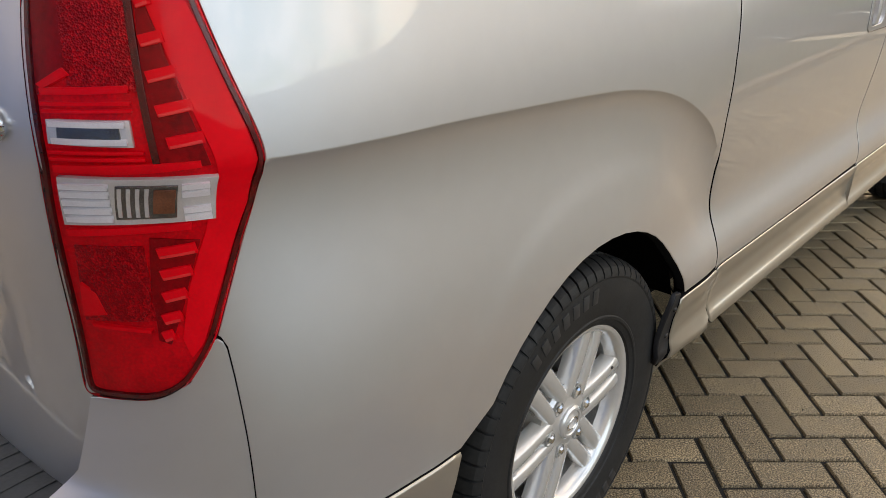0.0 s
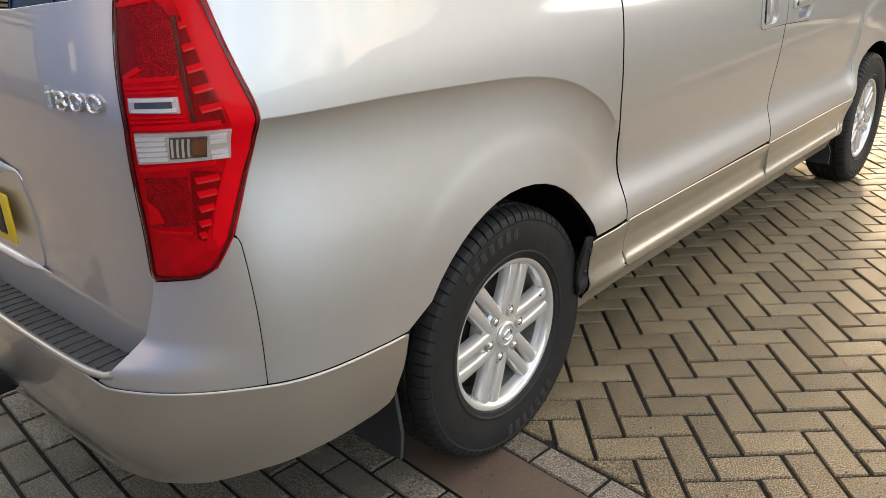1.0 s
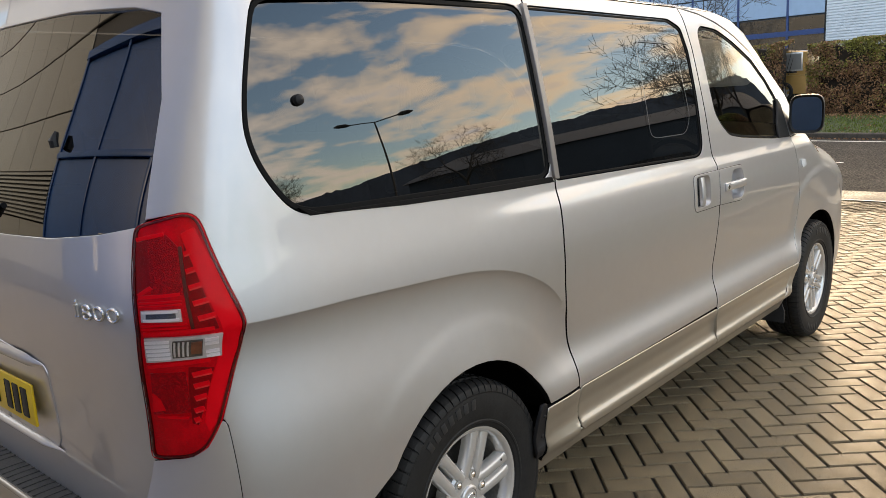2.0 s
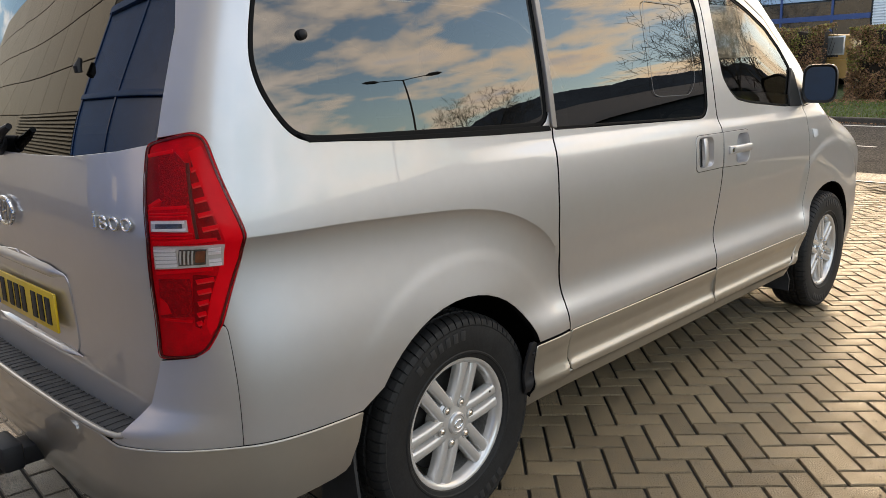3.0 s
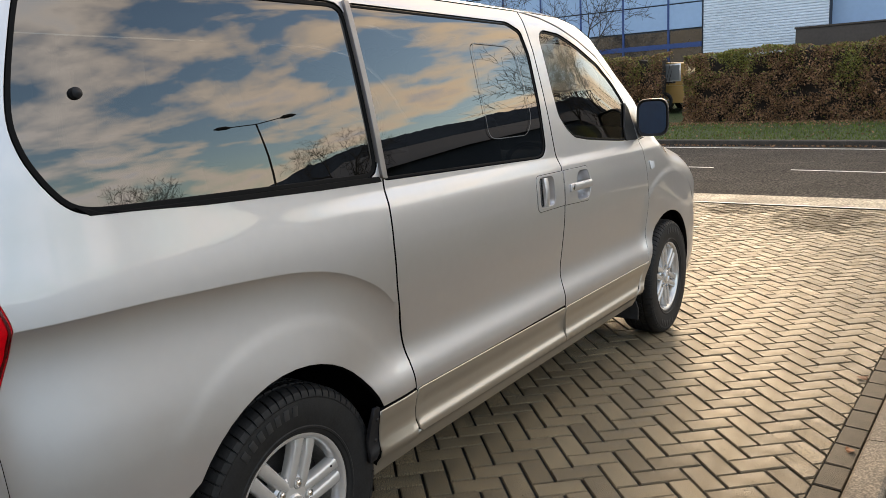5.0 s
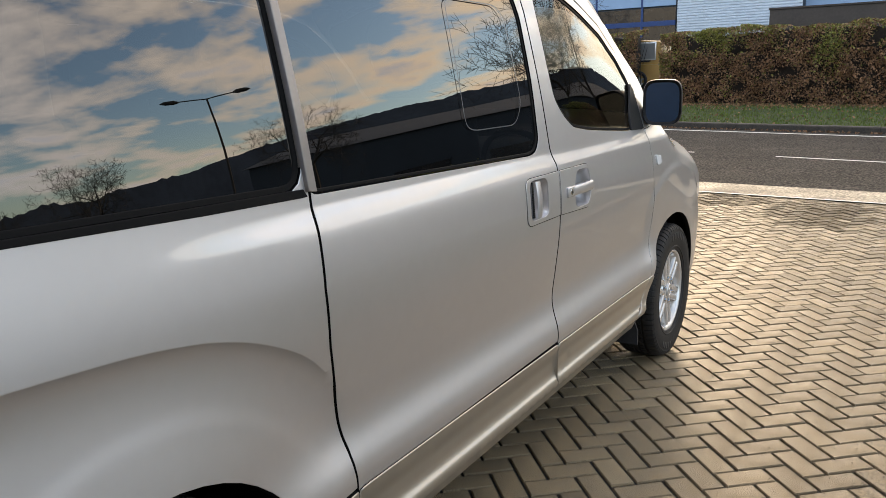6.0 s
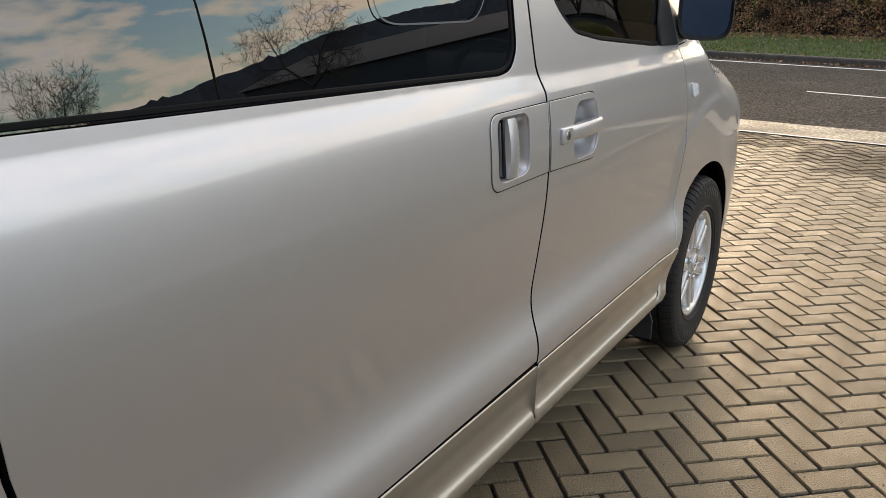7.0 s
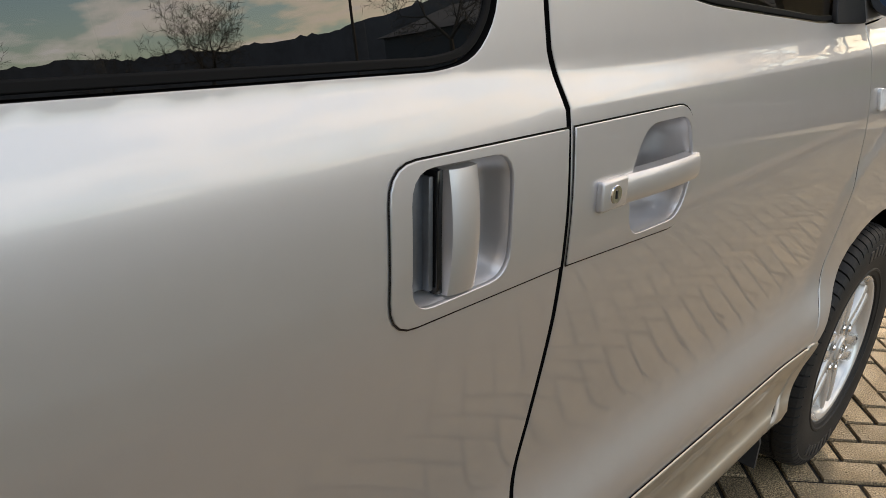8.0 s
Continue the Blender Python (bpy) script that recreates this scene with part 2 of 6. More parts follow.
STEEL_GREY = mat("slide_steel", (0.13, 0.14, 0.155), 0.35, 0.6, var=0.1, scale=20)
LENS = glass("lamp_lens", (1.0, 0.97, 0.97), 1.18)
FABRIC = mat("grey_seat_fabric", (0.20, 0.19, 0.18), 0.9, var=0.2, scale=30, bump=0.2)
CABIN = mat("beige_cabin_plastic", (0.32, 0.30, 0.27), 0.7, var=0.1, scale=10)
YELLOW = mat("yellow_plate", (0.80, 0.52, 0.02), 0.35, coat=0.3, var=0.04)
BLUE_BAND = mat("blue_band", (0.02, 0.10, 0.45), 0.35)
INK = mat("black_ink", (0.01, 0.01, 0.01), 0.5)

# ---------------- building helpers ----------------


def finish(name, me, material, parent=None, label="", smooth_by=None):
    me.materials.append(material)
    ob = new(name, me)
    if parent is not None:
        ob.parent = parent
    if label:
        tagged(ob, label)
    return ob


def part(name, bm, material, parent, label="", smooth_deg=35):
    """Links a bmesh as one mesh object under a thing or part."""
    bm.normal_update()
    me = bpy.data.meshes.new(name)
    lim = radians(smooth_deg)
    for f in bm.faces:
        f.smooth = True
    for e in bm.edges:
        e.smooth = len(e.link_faces) == 2 and e.calc_face_angle(0) < lim
    bm.to_mesh(me)
    bm.free()
    return finish(name, me, material, parent, label)


def box(bm, x0, x1, y0, y1, z0, z1, bevel=0.0, m=None, seg=2):
    vs = [bm.verts.new((x, y, z)) for z in (z0, z1) for y in (y0, y1) for x in (x0, x1)]
    fs = [bm.faces.new([vs[i] for i in q]) for q in ((0, 2, 3, 1), (4, 5, 7, 6), (0, 1, 5, 4), (2, 6, 7, 3), (0, 4, 6, 2), (1, 3, 7, 5))]
    if bevel:
        es = list({e for f in fs for e in f.edges})
        r = bmesh.ops.bevel(bm, geom=es, offset=bevel, segments=seg, affect="EDGES", profile=0.5)
        vs = list({v for f in r["faces"] for v in f.verts} | {v for v in vs if v.is_valid})
    if m is not None:
        bmesh.ops.transform(bm, matrix=m, verts=[v for v in vs if v.is_valid])
    return vs


def tube(bm, pts, radii, n=8, cap=True):
    """A tapered tube through the points."""
    rings = []
    for i, p in enumerate(pts):
        a = Vector(pts[max(i - 1, 0)])
        b = Vector(pts[min(i + 1, len(pts) - 1)])
        d = (b - a).normalized()
        s = d.orthogonal().normalized() if abs(d.z) > 0.95 else d.cross(Vector((0, 0, 1))).normalized()
        w = d.cross(s)
        r = radii[i] if isinstance(radii, (list, tuple)) else radii
        rings.append([bm.verts.new(Vector(p) + r * (math.cos(k) * s + math.sin(k) * w)) for k in np.arange(n) * 2 * math.pi / n])
    for a, b in zip(rings, rings[1:]):
        for k in range(n):
            bm.faces.new((a[k], a[(k + 1) % n], b[(k + 1) % n], b[k]))
    if cap:
        bm.faces.new(rings[0][::-1])
        bm.faces.new(rings[-1])
    return rings


def lathe(bm, prof, n=48, axis_m=None, close=False):
    """Turns a profile of (radius, along) round the x axis."""
    rings = []
    for k in range(n):
        a = 2 * math.pi * k / n
        ring = [bm.verts.new((h, r * math.cos(a), r * math.sin(a))) for r, h in prof]
        rings.append(ring)
    m = len(prof)
    for k in range(n):
        a, b = rings[k], rings[(k + 1) % n]
        for i in range(m if close else m - 1):
            j = (i + 1) % m
            bm.faces.new((a[i], b[i], b[j], a[j]))
    if axis_m is not None:
        bmesh.ops.transform(bm, matrix=axis_m, verts=[v for r in rings for v in r])
    return rings


# ---------------- the van's skin ----------------
def interp(x, pts):
    """Smooth (monotone cubic) interpolation through pts."""
    xs = np.array([p[0] for p in pts], float)
    ys = np.array([p[1] for p in pts], float)
    d = np.diff(ys) / np.diff(xs)
    m = np.concatenate([[d[0]], np.where(d[:-1] * d[1:] > 0, 2 * d[:-1] * d[1:] / (d[:-1] + d[1:] + 1e-12), 0), [d[-1]]])
    x = np.clip(np.asarray(x, float), xs[0], xs[-1])
    i = np.clip(np.searchsorted(xs, x) - 1, 0, len(xs) - 2)
    h = xs[i + 1] - xs[i]
    t = (x - xs[i]) / h
    return ((2 * t**3 - 3 * t**2 + 1) * ys[i] + (t**3 - 2 * t**2 + t) * h * m[i] + (3 * t**2 - 2 * t**3) * ys[i + 1] + (t**3 - t**2) * h * m[i + 1])
def curve(pts, soft):
    """The same curve with its curvature evened out by soft(x) metres."""
    xs = np.arange(pts[0][0], pts[-1][0] + 0.0003, 0.0005)
    ys = interp(xs, pts)
    k = np.exp(-0.5 * (np.arange(-100, 101) / 34.0) ** 2)
    wide = np.convolve(np.pad(ys, 100, mode="reflect", reflect_type="odd"), k / k.sum(), "valid")
    w = soft(xs)
    return lambda x: np.interp(x, xs, ys + (wide - ys) * w)


def smooth(a, b, x):
    t = np.clip((np.asarray(x, float) - a) / (b - a), 0, 1)
    return t * t * (3 - 2 * t)
# half width of the flank by height
FLANK = [(0.28, 0.900), (0.345, 0.928), (0.362, 0.947), (0.376, 0.955), (0.388, 0.955), (0.405, 0.945), (0.425, 0.939), (0.46, 0.940), (0.51, 0.951), (0.528, 0.953), (0.560, 0.9550), (0.585, 0.9520), (0.615, 0.9415), (0.645, 0.9310), (0.675, 0.9250), (0.70, 0.9238),
         (0.75, 0.9285), (0.82, 0.9365), (0.89, 0.9440), (0.95, 0.9485), (1.00, 0.9505), (1.05, 0.950), (1.13, 0.9425), (1.168, 0.9375), (1.172, 0.9364), (1.203, 0.9243), (1.207, 0.9233), (1.24, 0.919), (1.40, 0.900), (1.55, 0.877), (1.70, 0.850), (1.80, 0.828), (1.86, 0.800)]
# turn of the plan outline round the tail, degrees by arc length
TURN = [(-1.80, 90), (-1.40, 89), (-1.15, 86), (-1.0, 76), (-0.90, 60), (-0.80, 42), (-0.70, 20), (-0.60, 8), (-0.45, 0)]
NOSE = [(3.0, 0), (3.5, 1), (3.75, 8), (3.92, 26), (4.05, 48), (4.2, 68), (4.4, 80), (4.9, 88)]
_u = np.arange(-1.80, -0.449, 0.005)
_a = np.radians(interp(_u, TURN))
_x = -np.cumsum((np.sin(_a) * 0.005)[::-1])[::-1]
_y = -0.45 - np.cumsum((np.cos(_a) * 0.005)[::-1])[::-1]
_v = np.arange(3.0, 4.9, 0.005)
_b = np.radians(interp(_v, NOSE))
_vx, _vy = -np.cumsum(np.sin(_b) * 0.005), 3.0 + np.cumsum(np.cos(_b) * 0.005)
TOPLINE = [(1.612, 1.85), (2.0, 1.845), (2.2, 1.82), (2.42, 1.765), (2.6, 1.665), (2.8, 1.52), (3.0, 1.35), (3.12, 1.25), (3.3, 1.165), (3.7, 1.06), (4.0, 0.98), (4.3, 0.93)]
CREASE = [(-0.80, 1.066), (-0.69, 1.066), (-0.50, 1.065), (-0.25, 1.055), (0.0, 1.040), (0.14, 1.020), (0.24, 0.993), (0.33, 0.955), (0.416, 0.905), (0.49, 0.835), (0.56, 0.745)]
FLANK_C = curve(FLANK, lambda z: smooth(0.545, 0.575, z) * smooth(1.15, 1.11, z))
PLAIN_C = curve([(0.28, 0.925), (0.5, 0.961), (0.65, 0.958), (0.8, 0.952), (1.05, 0.943), (1.24, 0.919), (1.4, 0.90), (1.55, 0.877), (1.70, 0.85), (1.80, 0.828), (1.86, 0.80)], lambda z: 1.0 + 0 * z)
AHEAD_C = curve([(0.28, 0.90), (0.40, 0.928), (0.60, 0.940), (0.85, 0.946), (1.0, 0.950)], lambda z: 1.0 + 0 * z)
def plan(u):
    u = np.asarray(u, float)
    x = np.where(u < -0.45, np.interp(u, _u, _x), np.where(u > 3.0, np.interp(u, _v, _vx), 0.0))
    y = np.where(u < -0.45, np.interp(u, _u, _y), np.where(u > 3.0, np.interp(u, _v, _vy), u))
    return x, y
def P(u, z):
    """The skin of the body's side: u runs along it (y on the flank, round the corners beyond), z is the height."""
    u, z = np.broadcast_arrays(np.asarray(u, float), np.asarray(z, float))
    px, py = plan(u)
    x = FLANK_C(z)
    plain = PLAIN_C(z)                                  # the tail has a plainer flank
    x = x + (plain - x) * smooth(0.56, 0.0, u)
    ahead = AHEAD_C(z)
    x = np.where(z < 1.0, x + (ahead - x) * smooth(3.05, 3.4, u), x)
    soft = interp(z, [(1.05, 0.950), (1.10, 0.9465), (1.15, 0.9405), (1.185, 0.9315), (1.212, 0.9226)])
    x = np.where((z > 1.05) & (z < 1.212), x + (soft - x) * smooth(1.85, 1.60, u) * smooth(0.3, 0.56, u), x)
    # haunch under the crease
    d = interp(u, CREASE) - z
    k = smooth(0.60, 0.50, u) * smooth(-1.0, -0.8, u)
    dd = np.maximum(d, 0)
    fade = smooth(0.60, 0.36, u)                       # the crease dies out on the door
    x = x + k * (0.0175 * fade * (smooth(0.07, 0.36, dd) - (1 - np.exp(-dd / 0.024))) + 0.008 * (smooth(0.05, 0.28, dd) - smooth(0.34, 0.64, dd)))
    # wheel arch flares
    for c in (0.0, 3.2):
        r = np.hypot(u - c, z - 0.37)
        x = x + (0.0016 * smooth(0.550, 0.50, r) if c < 1 else 0.0045 * smooth(0.60, 0.44, r))
    x = x + 0.008 * smooth(0.690, 0.635, np.hypot(u - 3.205, z - 0.36)) * smooth(2.75, 2.86, u)
    lean = interp(z, [(0.28, 0.02), (0.6, 0.02), (0.8, 0.012), (1.1, -0.015), (1.25, 0.0), (1.86, 0.185)])
    y = py + lean * smooth(-0.5, -0.95, u)
    x = x - smooth(1.9, 3.2, u) * np.maximum(z - 1.2, 0) * 0.25    # the cab narrows towards the screen
    # the wing's shoulder rolls over into the bonnet
    x = x - smooth(2.85, 3.3, u) * 3.1 * np.maximum(z - interp(u, TOPLINE) + 0.17, 0) ** 2
    return np.stack([x + px, y, z], -1)


from mathutils.geometry import delaunay_2d_cdt


def bumper(u, z):
    """The rear bumper's skin: the body's, carried outwards round the tail."""
    p = P(u, z)
    ax = np.radians(interp(np.maximum(u, -1.8), TURN))
    b = 0.085 * smooth(-0.755, -1.12, u)
    f = (0.62 * smooth(0.84, 0.57, z) + 0.38 * smooth(0.655, 0.580, z)) * (1 - 0.55 * smooth(0.44, 0.27, z))
    k = np.where(np.asarray(u) < -0.45, 1.0, 0.0)
    off = np.stack([np.cos(ax) * b * f * k + (1 - k) * b * f, -np.sin(ax) * b * f * k, 0 * p[..., 2]], -1)
    return p + off


def rear_pane(u, z):
    """The rear window: one even curve from side to side."""
    p = P(u, z)
    e, c = P(np.full_like(z, -0.872), z), P(np.full_like(z, -1.6936), z)
    t = np.clip((p[..., 0] - c[..., 0]) / (e[..., 0] - c[..., 0]), -0.1, 1.1)
    p[..., 1] = c[..., 1] + (e[..., 1] - c[..., 1]) * np.abs(t) ** 3.2
    return p


def side_pane(u, z):
    """The rear side window: nearly flat, its slight bend spread over the whole pane."""
    p = P(np.maximum(u, -0.45), z)
    u = np.asarray(u, float)
    e = np.interp(-0.64, _u, _x)
    p[..., 0] += e * np.clip((0.47 - u) / 1.11, 0, 1.1) ** 2
    p[..., 1] = np.where(u < -0.45, u, p[..., 1])
    return p


def normals(surf, u, z):
    h = 0.001
    a = surf(u + h, z) - surf(u - h, z)
    b = surf(u, z + h) - surf(u, z - h)
    n = np.cross(a, b)
    return n / np.maximum(np.linalg.norm(n, axis=-1, keepdims=True), 1e-9)


def dense(poly, step=0.02):
    out = []
    for (a, b), (c, d) in zip(poly, poly[1:] + poly[:1]):
        n = max(1, int(math.hypot(c - a, d - b) / step))
        out += [(a + (c - a) * k / n, b + (d - b) * k / n) for k in range(n)]
    return out


def rounded(poly, r=0.03, seg=5):
    """The polygon with its corners rounded."""
    out = []
    n = len(poly)
    for i in range(n):
        p, a, b = Vector(poly[i]), Vector(poly[i - 1]), Vector(poly[(i + 1) % n])
        ra = min(r, 0.45 * (a - p).length)
        rb = min(r, 0.45 * (b - p).length)
        s, e = p + (a - p).normalized() * ra, p + (b - p).normalized() * rb
        for k in range(seg + 1):
            t = k / seg
            q = s * (1 - t) ** 2 + p * 2 * t * (1 - t) + e * t * t
            out.append((q.x, q.y))
    return out


def area(poly):
    return 0.5 * sum(a * d - c * b for (a, b), (c, d) in zip(poly, poly[1:] + poly[:1]))


def inset(poly, d):
    """The polygon drawn in by d (out where d is negative)."""
    if area(poly) < 0:
        poly = poly[::-1]
    out = []
    n = len(poly)
    for i in range(n):
        p, a, b = Vector(poly[i]), Vector(poly[i - 1]), Vector(poly[(i + 1) % n])
        e1, e2 = (p - a), (b - p)
        if e1.length < 1e-7 or e2.length < 1e-7:
            continue
        n1, n2 = Vector((-e1.y, e1.x)).normalized(), Vector((-e2.y, e2.x)).normalized()
        m = (n1 + n2)
        m = m / max(m.length_squared / 2, 0.5)
        out.append((p.x + d * m.x, p.y + d * m.y))
    return out


def inside(pts, poly):
    x, y = pts[:, 0], pts[:, 1]
    res = np.zeros(len(pts), bool)
    for (a, b), (c, d) in zip(poly, poly[1:] + poly[:1]):
        if b == d:
            continue
        hit = ((b > y) != (d > y)) & (x < (c - a) * (y - b) / (d - b) + a)
        res ^= hit
    return res


def near(pts, poly, r):
    q = np.array(poly)
    out = np.zeros(len(pts), bool)
    for k in range(0, len(pts), 2000):
        out[k:k + 2000] = (np.hypot(*(pts[k:k + 2000, None] - q[None]).transpose(2, 0, 1)) < r).any(1)
    return out


def skin(name, poly, material, parent, holes=(), surf=None, off=0.0, grid=0.03, step=0.02, gap=0.0025, flange=0.022, side=1, both=False, label="", dome=0.0, edge=0.003, lines=(), deep=None):
    """A pressed panel on the body's skin, with turned-in edges. poly and holes are outlines in (u, z); side -1 is the other flank; both joins the two halves."""
    surf = surf or P
    poly = inset(dense(poly, step), gap)
    holes = [inset(dense(h, step), -gap)[::-1] for h in holes]
    pts, edges = list(poly), [(i, (i + 1) % len(poly)) for i in range(len(poly))]
    for h in holes:
        k = len(pts)
        pts += h
        edges += [(k + i, k + (i + 1) % len(h)) for i in range(len(h))]
    for l in lines:
        k = len(pts)
        pts += l
        edges += [(k + i, k + i + 1) for i in range(len(l) - 1)]
    us, zs = [p[0] for p in poly], [p[1] for p in poly]
    g = np.stack(np.meshgrid(np.arange(min(us), max(us), grid), np.arange(min(zs), max(zs), grid * 0.8), indexing="ij"), -1).reshape(-1, 2) + grid * 0.37
    ok = inside(g, poly) & ~near(g, pts, grid * 0.45)
    for h in holes:
        ok &= ~inside(g, h)
    all_p = pts + [tuple(p) for p in g[ok]]
    v2, e2, f2, *_ = delaunay_2d_cdt([Vector(p) for p in all_p], edges, [], 0, 1e-6)
    V = np.array([(v.x, v.y) for v in v2])
    cen = np.array([V[list(f)].mean(0) for f in f2])
    ok = inside(cen, poly)
    for h in holes:
        ok &= ~inside(cen, h)
    faces = [tuple(f) for f, k in zip(f2, ok) if k]
    faces = [f if np.cross(V[f[1]] - V[f[0]], V[f[2]] - V[f[0]]) > 0 else f[::-1] for f in faces]
    N = normals(surf, V[:, 0], V[:, 1])
    o = np.full(len(V), float(off))
    if dome:
        q = np.array(poly)
        dist = np.array([np.hypot(*(q - v).T).min() for v in V])
        o = o + dome * np.sqrt(np.clip(dist / 0.05, 0, 1))
    X = surf(V[:, 0], V[:, 1]) + N * o[:, None]
    if both:
        X[:, 0] = np.maximum(X[:, 0], 0.0)
    if dome:
        me0 = bpy.data.meshes.new("t")
        me0.from_pydata(X.tolist(), [], faces)
        N = np.array([v.normal for v in me0.vertices])
        bpy.data.meshes.remove(me0)
    # turned-in edge
    count, rim, deep_faces = {}, {}, set()
    for f in faces:
        for a, b in zip(f, f[1:] + f[:1]):
            count[(a, b)] = 1
    border = [(a, b) for a, b in count if (b, a) not in count]
    nxt = dict(border)
    verts, norm = X.tolist(), N.tolist()
    if flange:
        prev = {b: a for a, b in border}
        for v in nxt:
            if v not in prev:
                continue
            t = X[nxt[v]] - X[prev[v]]
            s = np.cross(t, N[v])
            s = s / max(np.linalg.norm(s), 1e-9)          # outwards, along the skin
            i = len(verts)
            verts.append((X[v] + s * edge * 0.6 - N[v] * edge).tolist())
            norm.append(((s * 0.95 + N[v] * 0.3)).tolist())
            verts.append((X[v] + s * edge * 0.6 - N[v] * flange).tolist())
            norm.append(s.tolist())
            rim[v] = i
        for a, b in border:
            if a in rim and b in rim:
                faces.append((b, a, rim[a], rim[b]))
                deep_faces.add(len(faces))
                faces.append((rim[b], rim[a], rim[a] + 1, rim[b] + 1))
    verts, norm = np.array(verts), np.array(norm)
    norm = norm / np.maximum(np.linalg.norm(norm, axis=1, keepdims=True), 1e-9)
    if side < 0 or both:
        mv, mn = verts * (-1, 1, 1), norm * (-1, 1, 1)
        mf = [tuple(reversed(f)) for f in faces]
        if both:
            k = len(verts)
            verts, norm = np.concatenate([verts, mv]), np.concatenate([norm, mn])
            deep_faces |= {i + len(faces) for i in deep_faces}
            faces = faces + [tuple(i + k for i in f) for f in mf]
        else:
            verts, norm, faces = mv, mn, mf
    me = bpy.data.meshes.new(name)
    me.from_pydata(verts.tolist(), [], faces)
    me.polygons.foreach_set("use_smooth", [True] * len(me.polygons))
    me.normals_split_custom_set_from_vertices(norm.tolist())
    ob = finish(name, me, material, parent, label)
    # deep: near-black on the turned-in edges, painting the shade of the gaps
    if deep is not None and flange:
        me.materials.append(deep)
        me.polygons.foreach_set("material_index", [1 if k in deep_faces else 0 for k in range(len(me.polygons))])
    return ob


def arc(cu, cz, r, a0, a1, n=18):
    """Points on a circle in (u, z), degrees from straight ahead."""
    return [(cu + r * math.cos(radians(a0 + (a1 - a0) * k / n)), cz + r * math.sin(radians(a0 + (a1 - a0) * k / n))) for k in range(n + 1)]


van = tagged(new("van"), "silver people carrier with tinted windows parked on the block paving", "van")

# outlines in (u, z)
SEAM1 = [(0.470, 1.85), (0.474, 1.60), (0.490, 1.25), (0.487, 1.04), (0.497, 0.90), (0.522, 0.76), (0.545, 0.63), (0.552, 0.53), (0.546, 0.372)]
SEAM2 = [(1.612, 1.85), (1.660, 1.68), (1.700, 1.40), (1.722, 1.23), (1.744, 1.17), (1.747, 1.04), (1.748, 0.93), (1.742, 0.78), (1.732, 0.64), (1.722, 0.53), (1.712, 0.362)]
SEAM3 = [(2.765, 1.215), (2.80, 1.10), (2.845, 0.93), (2.845, 0.80), (2.825, 0.66), (2.795, 0.53)]
TAIL = [(-0.89, 1.292), (-0.79, 1.314), (-0.762, 1.300), (-0.732, 1.20), (-0.700, 1.10), (-0.694, 1.070), (-0.704, 1.02), (-0.742, 0.935), (-0.780, 0.857), (-0.822, 0.803), (-0.86, 0.782),
        (-0.946, 0.774), (-0.955, 0.785), (-0.938, 0.90), (-0.918, 1.04), (-0.914, 1.09), (-0.907, 1.19), (-0.898, 1.275)]
LAMP = rounded(TAIL, 0.024, 4)
RARCH = arc(-0.005, 0.36, 0.408, 152.5, 24)
FARCH = arc(3.205, 0.36, 0.405, 155, 2)
QGLASS = rounded([(-0.545, 1.765), (-0.585, 1.68), (-0.622, 1.57), (-0.636, 1.48), (-0.618, 1.41), (-0.582, 1.348), (-0.545, 1.303), (-0.50, 1.283), (-0.36, 1.278), (0.0, 1.271), (0.470, 1.262), (0.450, 1.788), (-0.2, 1.785)], 0.06, 4)
DGLASS = rounded([(0.498, 1.250), (1.56, 1.229), (1.605, 1.236), (1.632, 1.27), (1.628, 1.46), (1.612, 1.66), (1.575, 1.755), (1.48, 1.785), (0.484, 1.788)], 0.02, 4)
VENT = [(1.160, 1.700), (1.46, 1.695), (1.505, 1.66), (1.545, 1.39), (1.49, 1.325), (1.215, 1.325), (1.175, 1.345)]
FGLASS = rounded([(1.748, 1.745), (1.79, 1.768), (1.95, 1.757), (2.18, 1.700), (2.43, 1.625), (2.60, 1.530), (2.70, 1.43), (2.70, 1.242), (2.52, 1.242), (2.10, 1.275), (1.945, 1.297), (1.868, 1.342), (1.808, 1.400), (1.785, 1.50)], 0.03, 4)
RGLASS = rounded([(-0.872, 1.305), (-0.90, 1.288), (-1.0, 1.272), (-1.2, 1.254), (-1.45, 1.247), (-1.693, 1.246), (-1.693, 1.77), (-1.2, 1.765), (-0.95, 1.75), (-0.86, 1.73), (-0.848, 1.55)], 0.015, 4)
LOW = 0.530

CUPA = rounded([(1.508, 1.142), (1.648, 1.140), (1.646, 1.012), (1.508, 1.010)], 0.030)
CUPB = rounded([(1.868, 1.075), (1.905, 1.135), (2.018, 1.135), (2.034, 1.06), (2.012, 0.998), (1.885, 0.998)], 0.028)

def belt_lines(u0, u1):
    us = [float(u) for u in np.arange(u0, u1, 0.03)]
    return [[(u, z) for u in us] for z in (1.2085, 1.2055, 1.1705, 1.1675)]


def crease_line(dz, a=-0.685, b=0.4905):
    """A line that follows the haunch's crease, dz above it."""
    us = np.arange(a, b, 0.012)
    return [(float(u), float(z) + dz) for u, z in zip(us, interp(us, CREASE))]


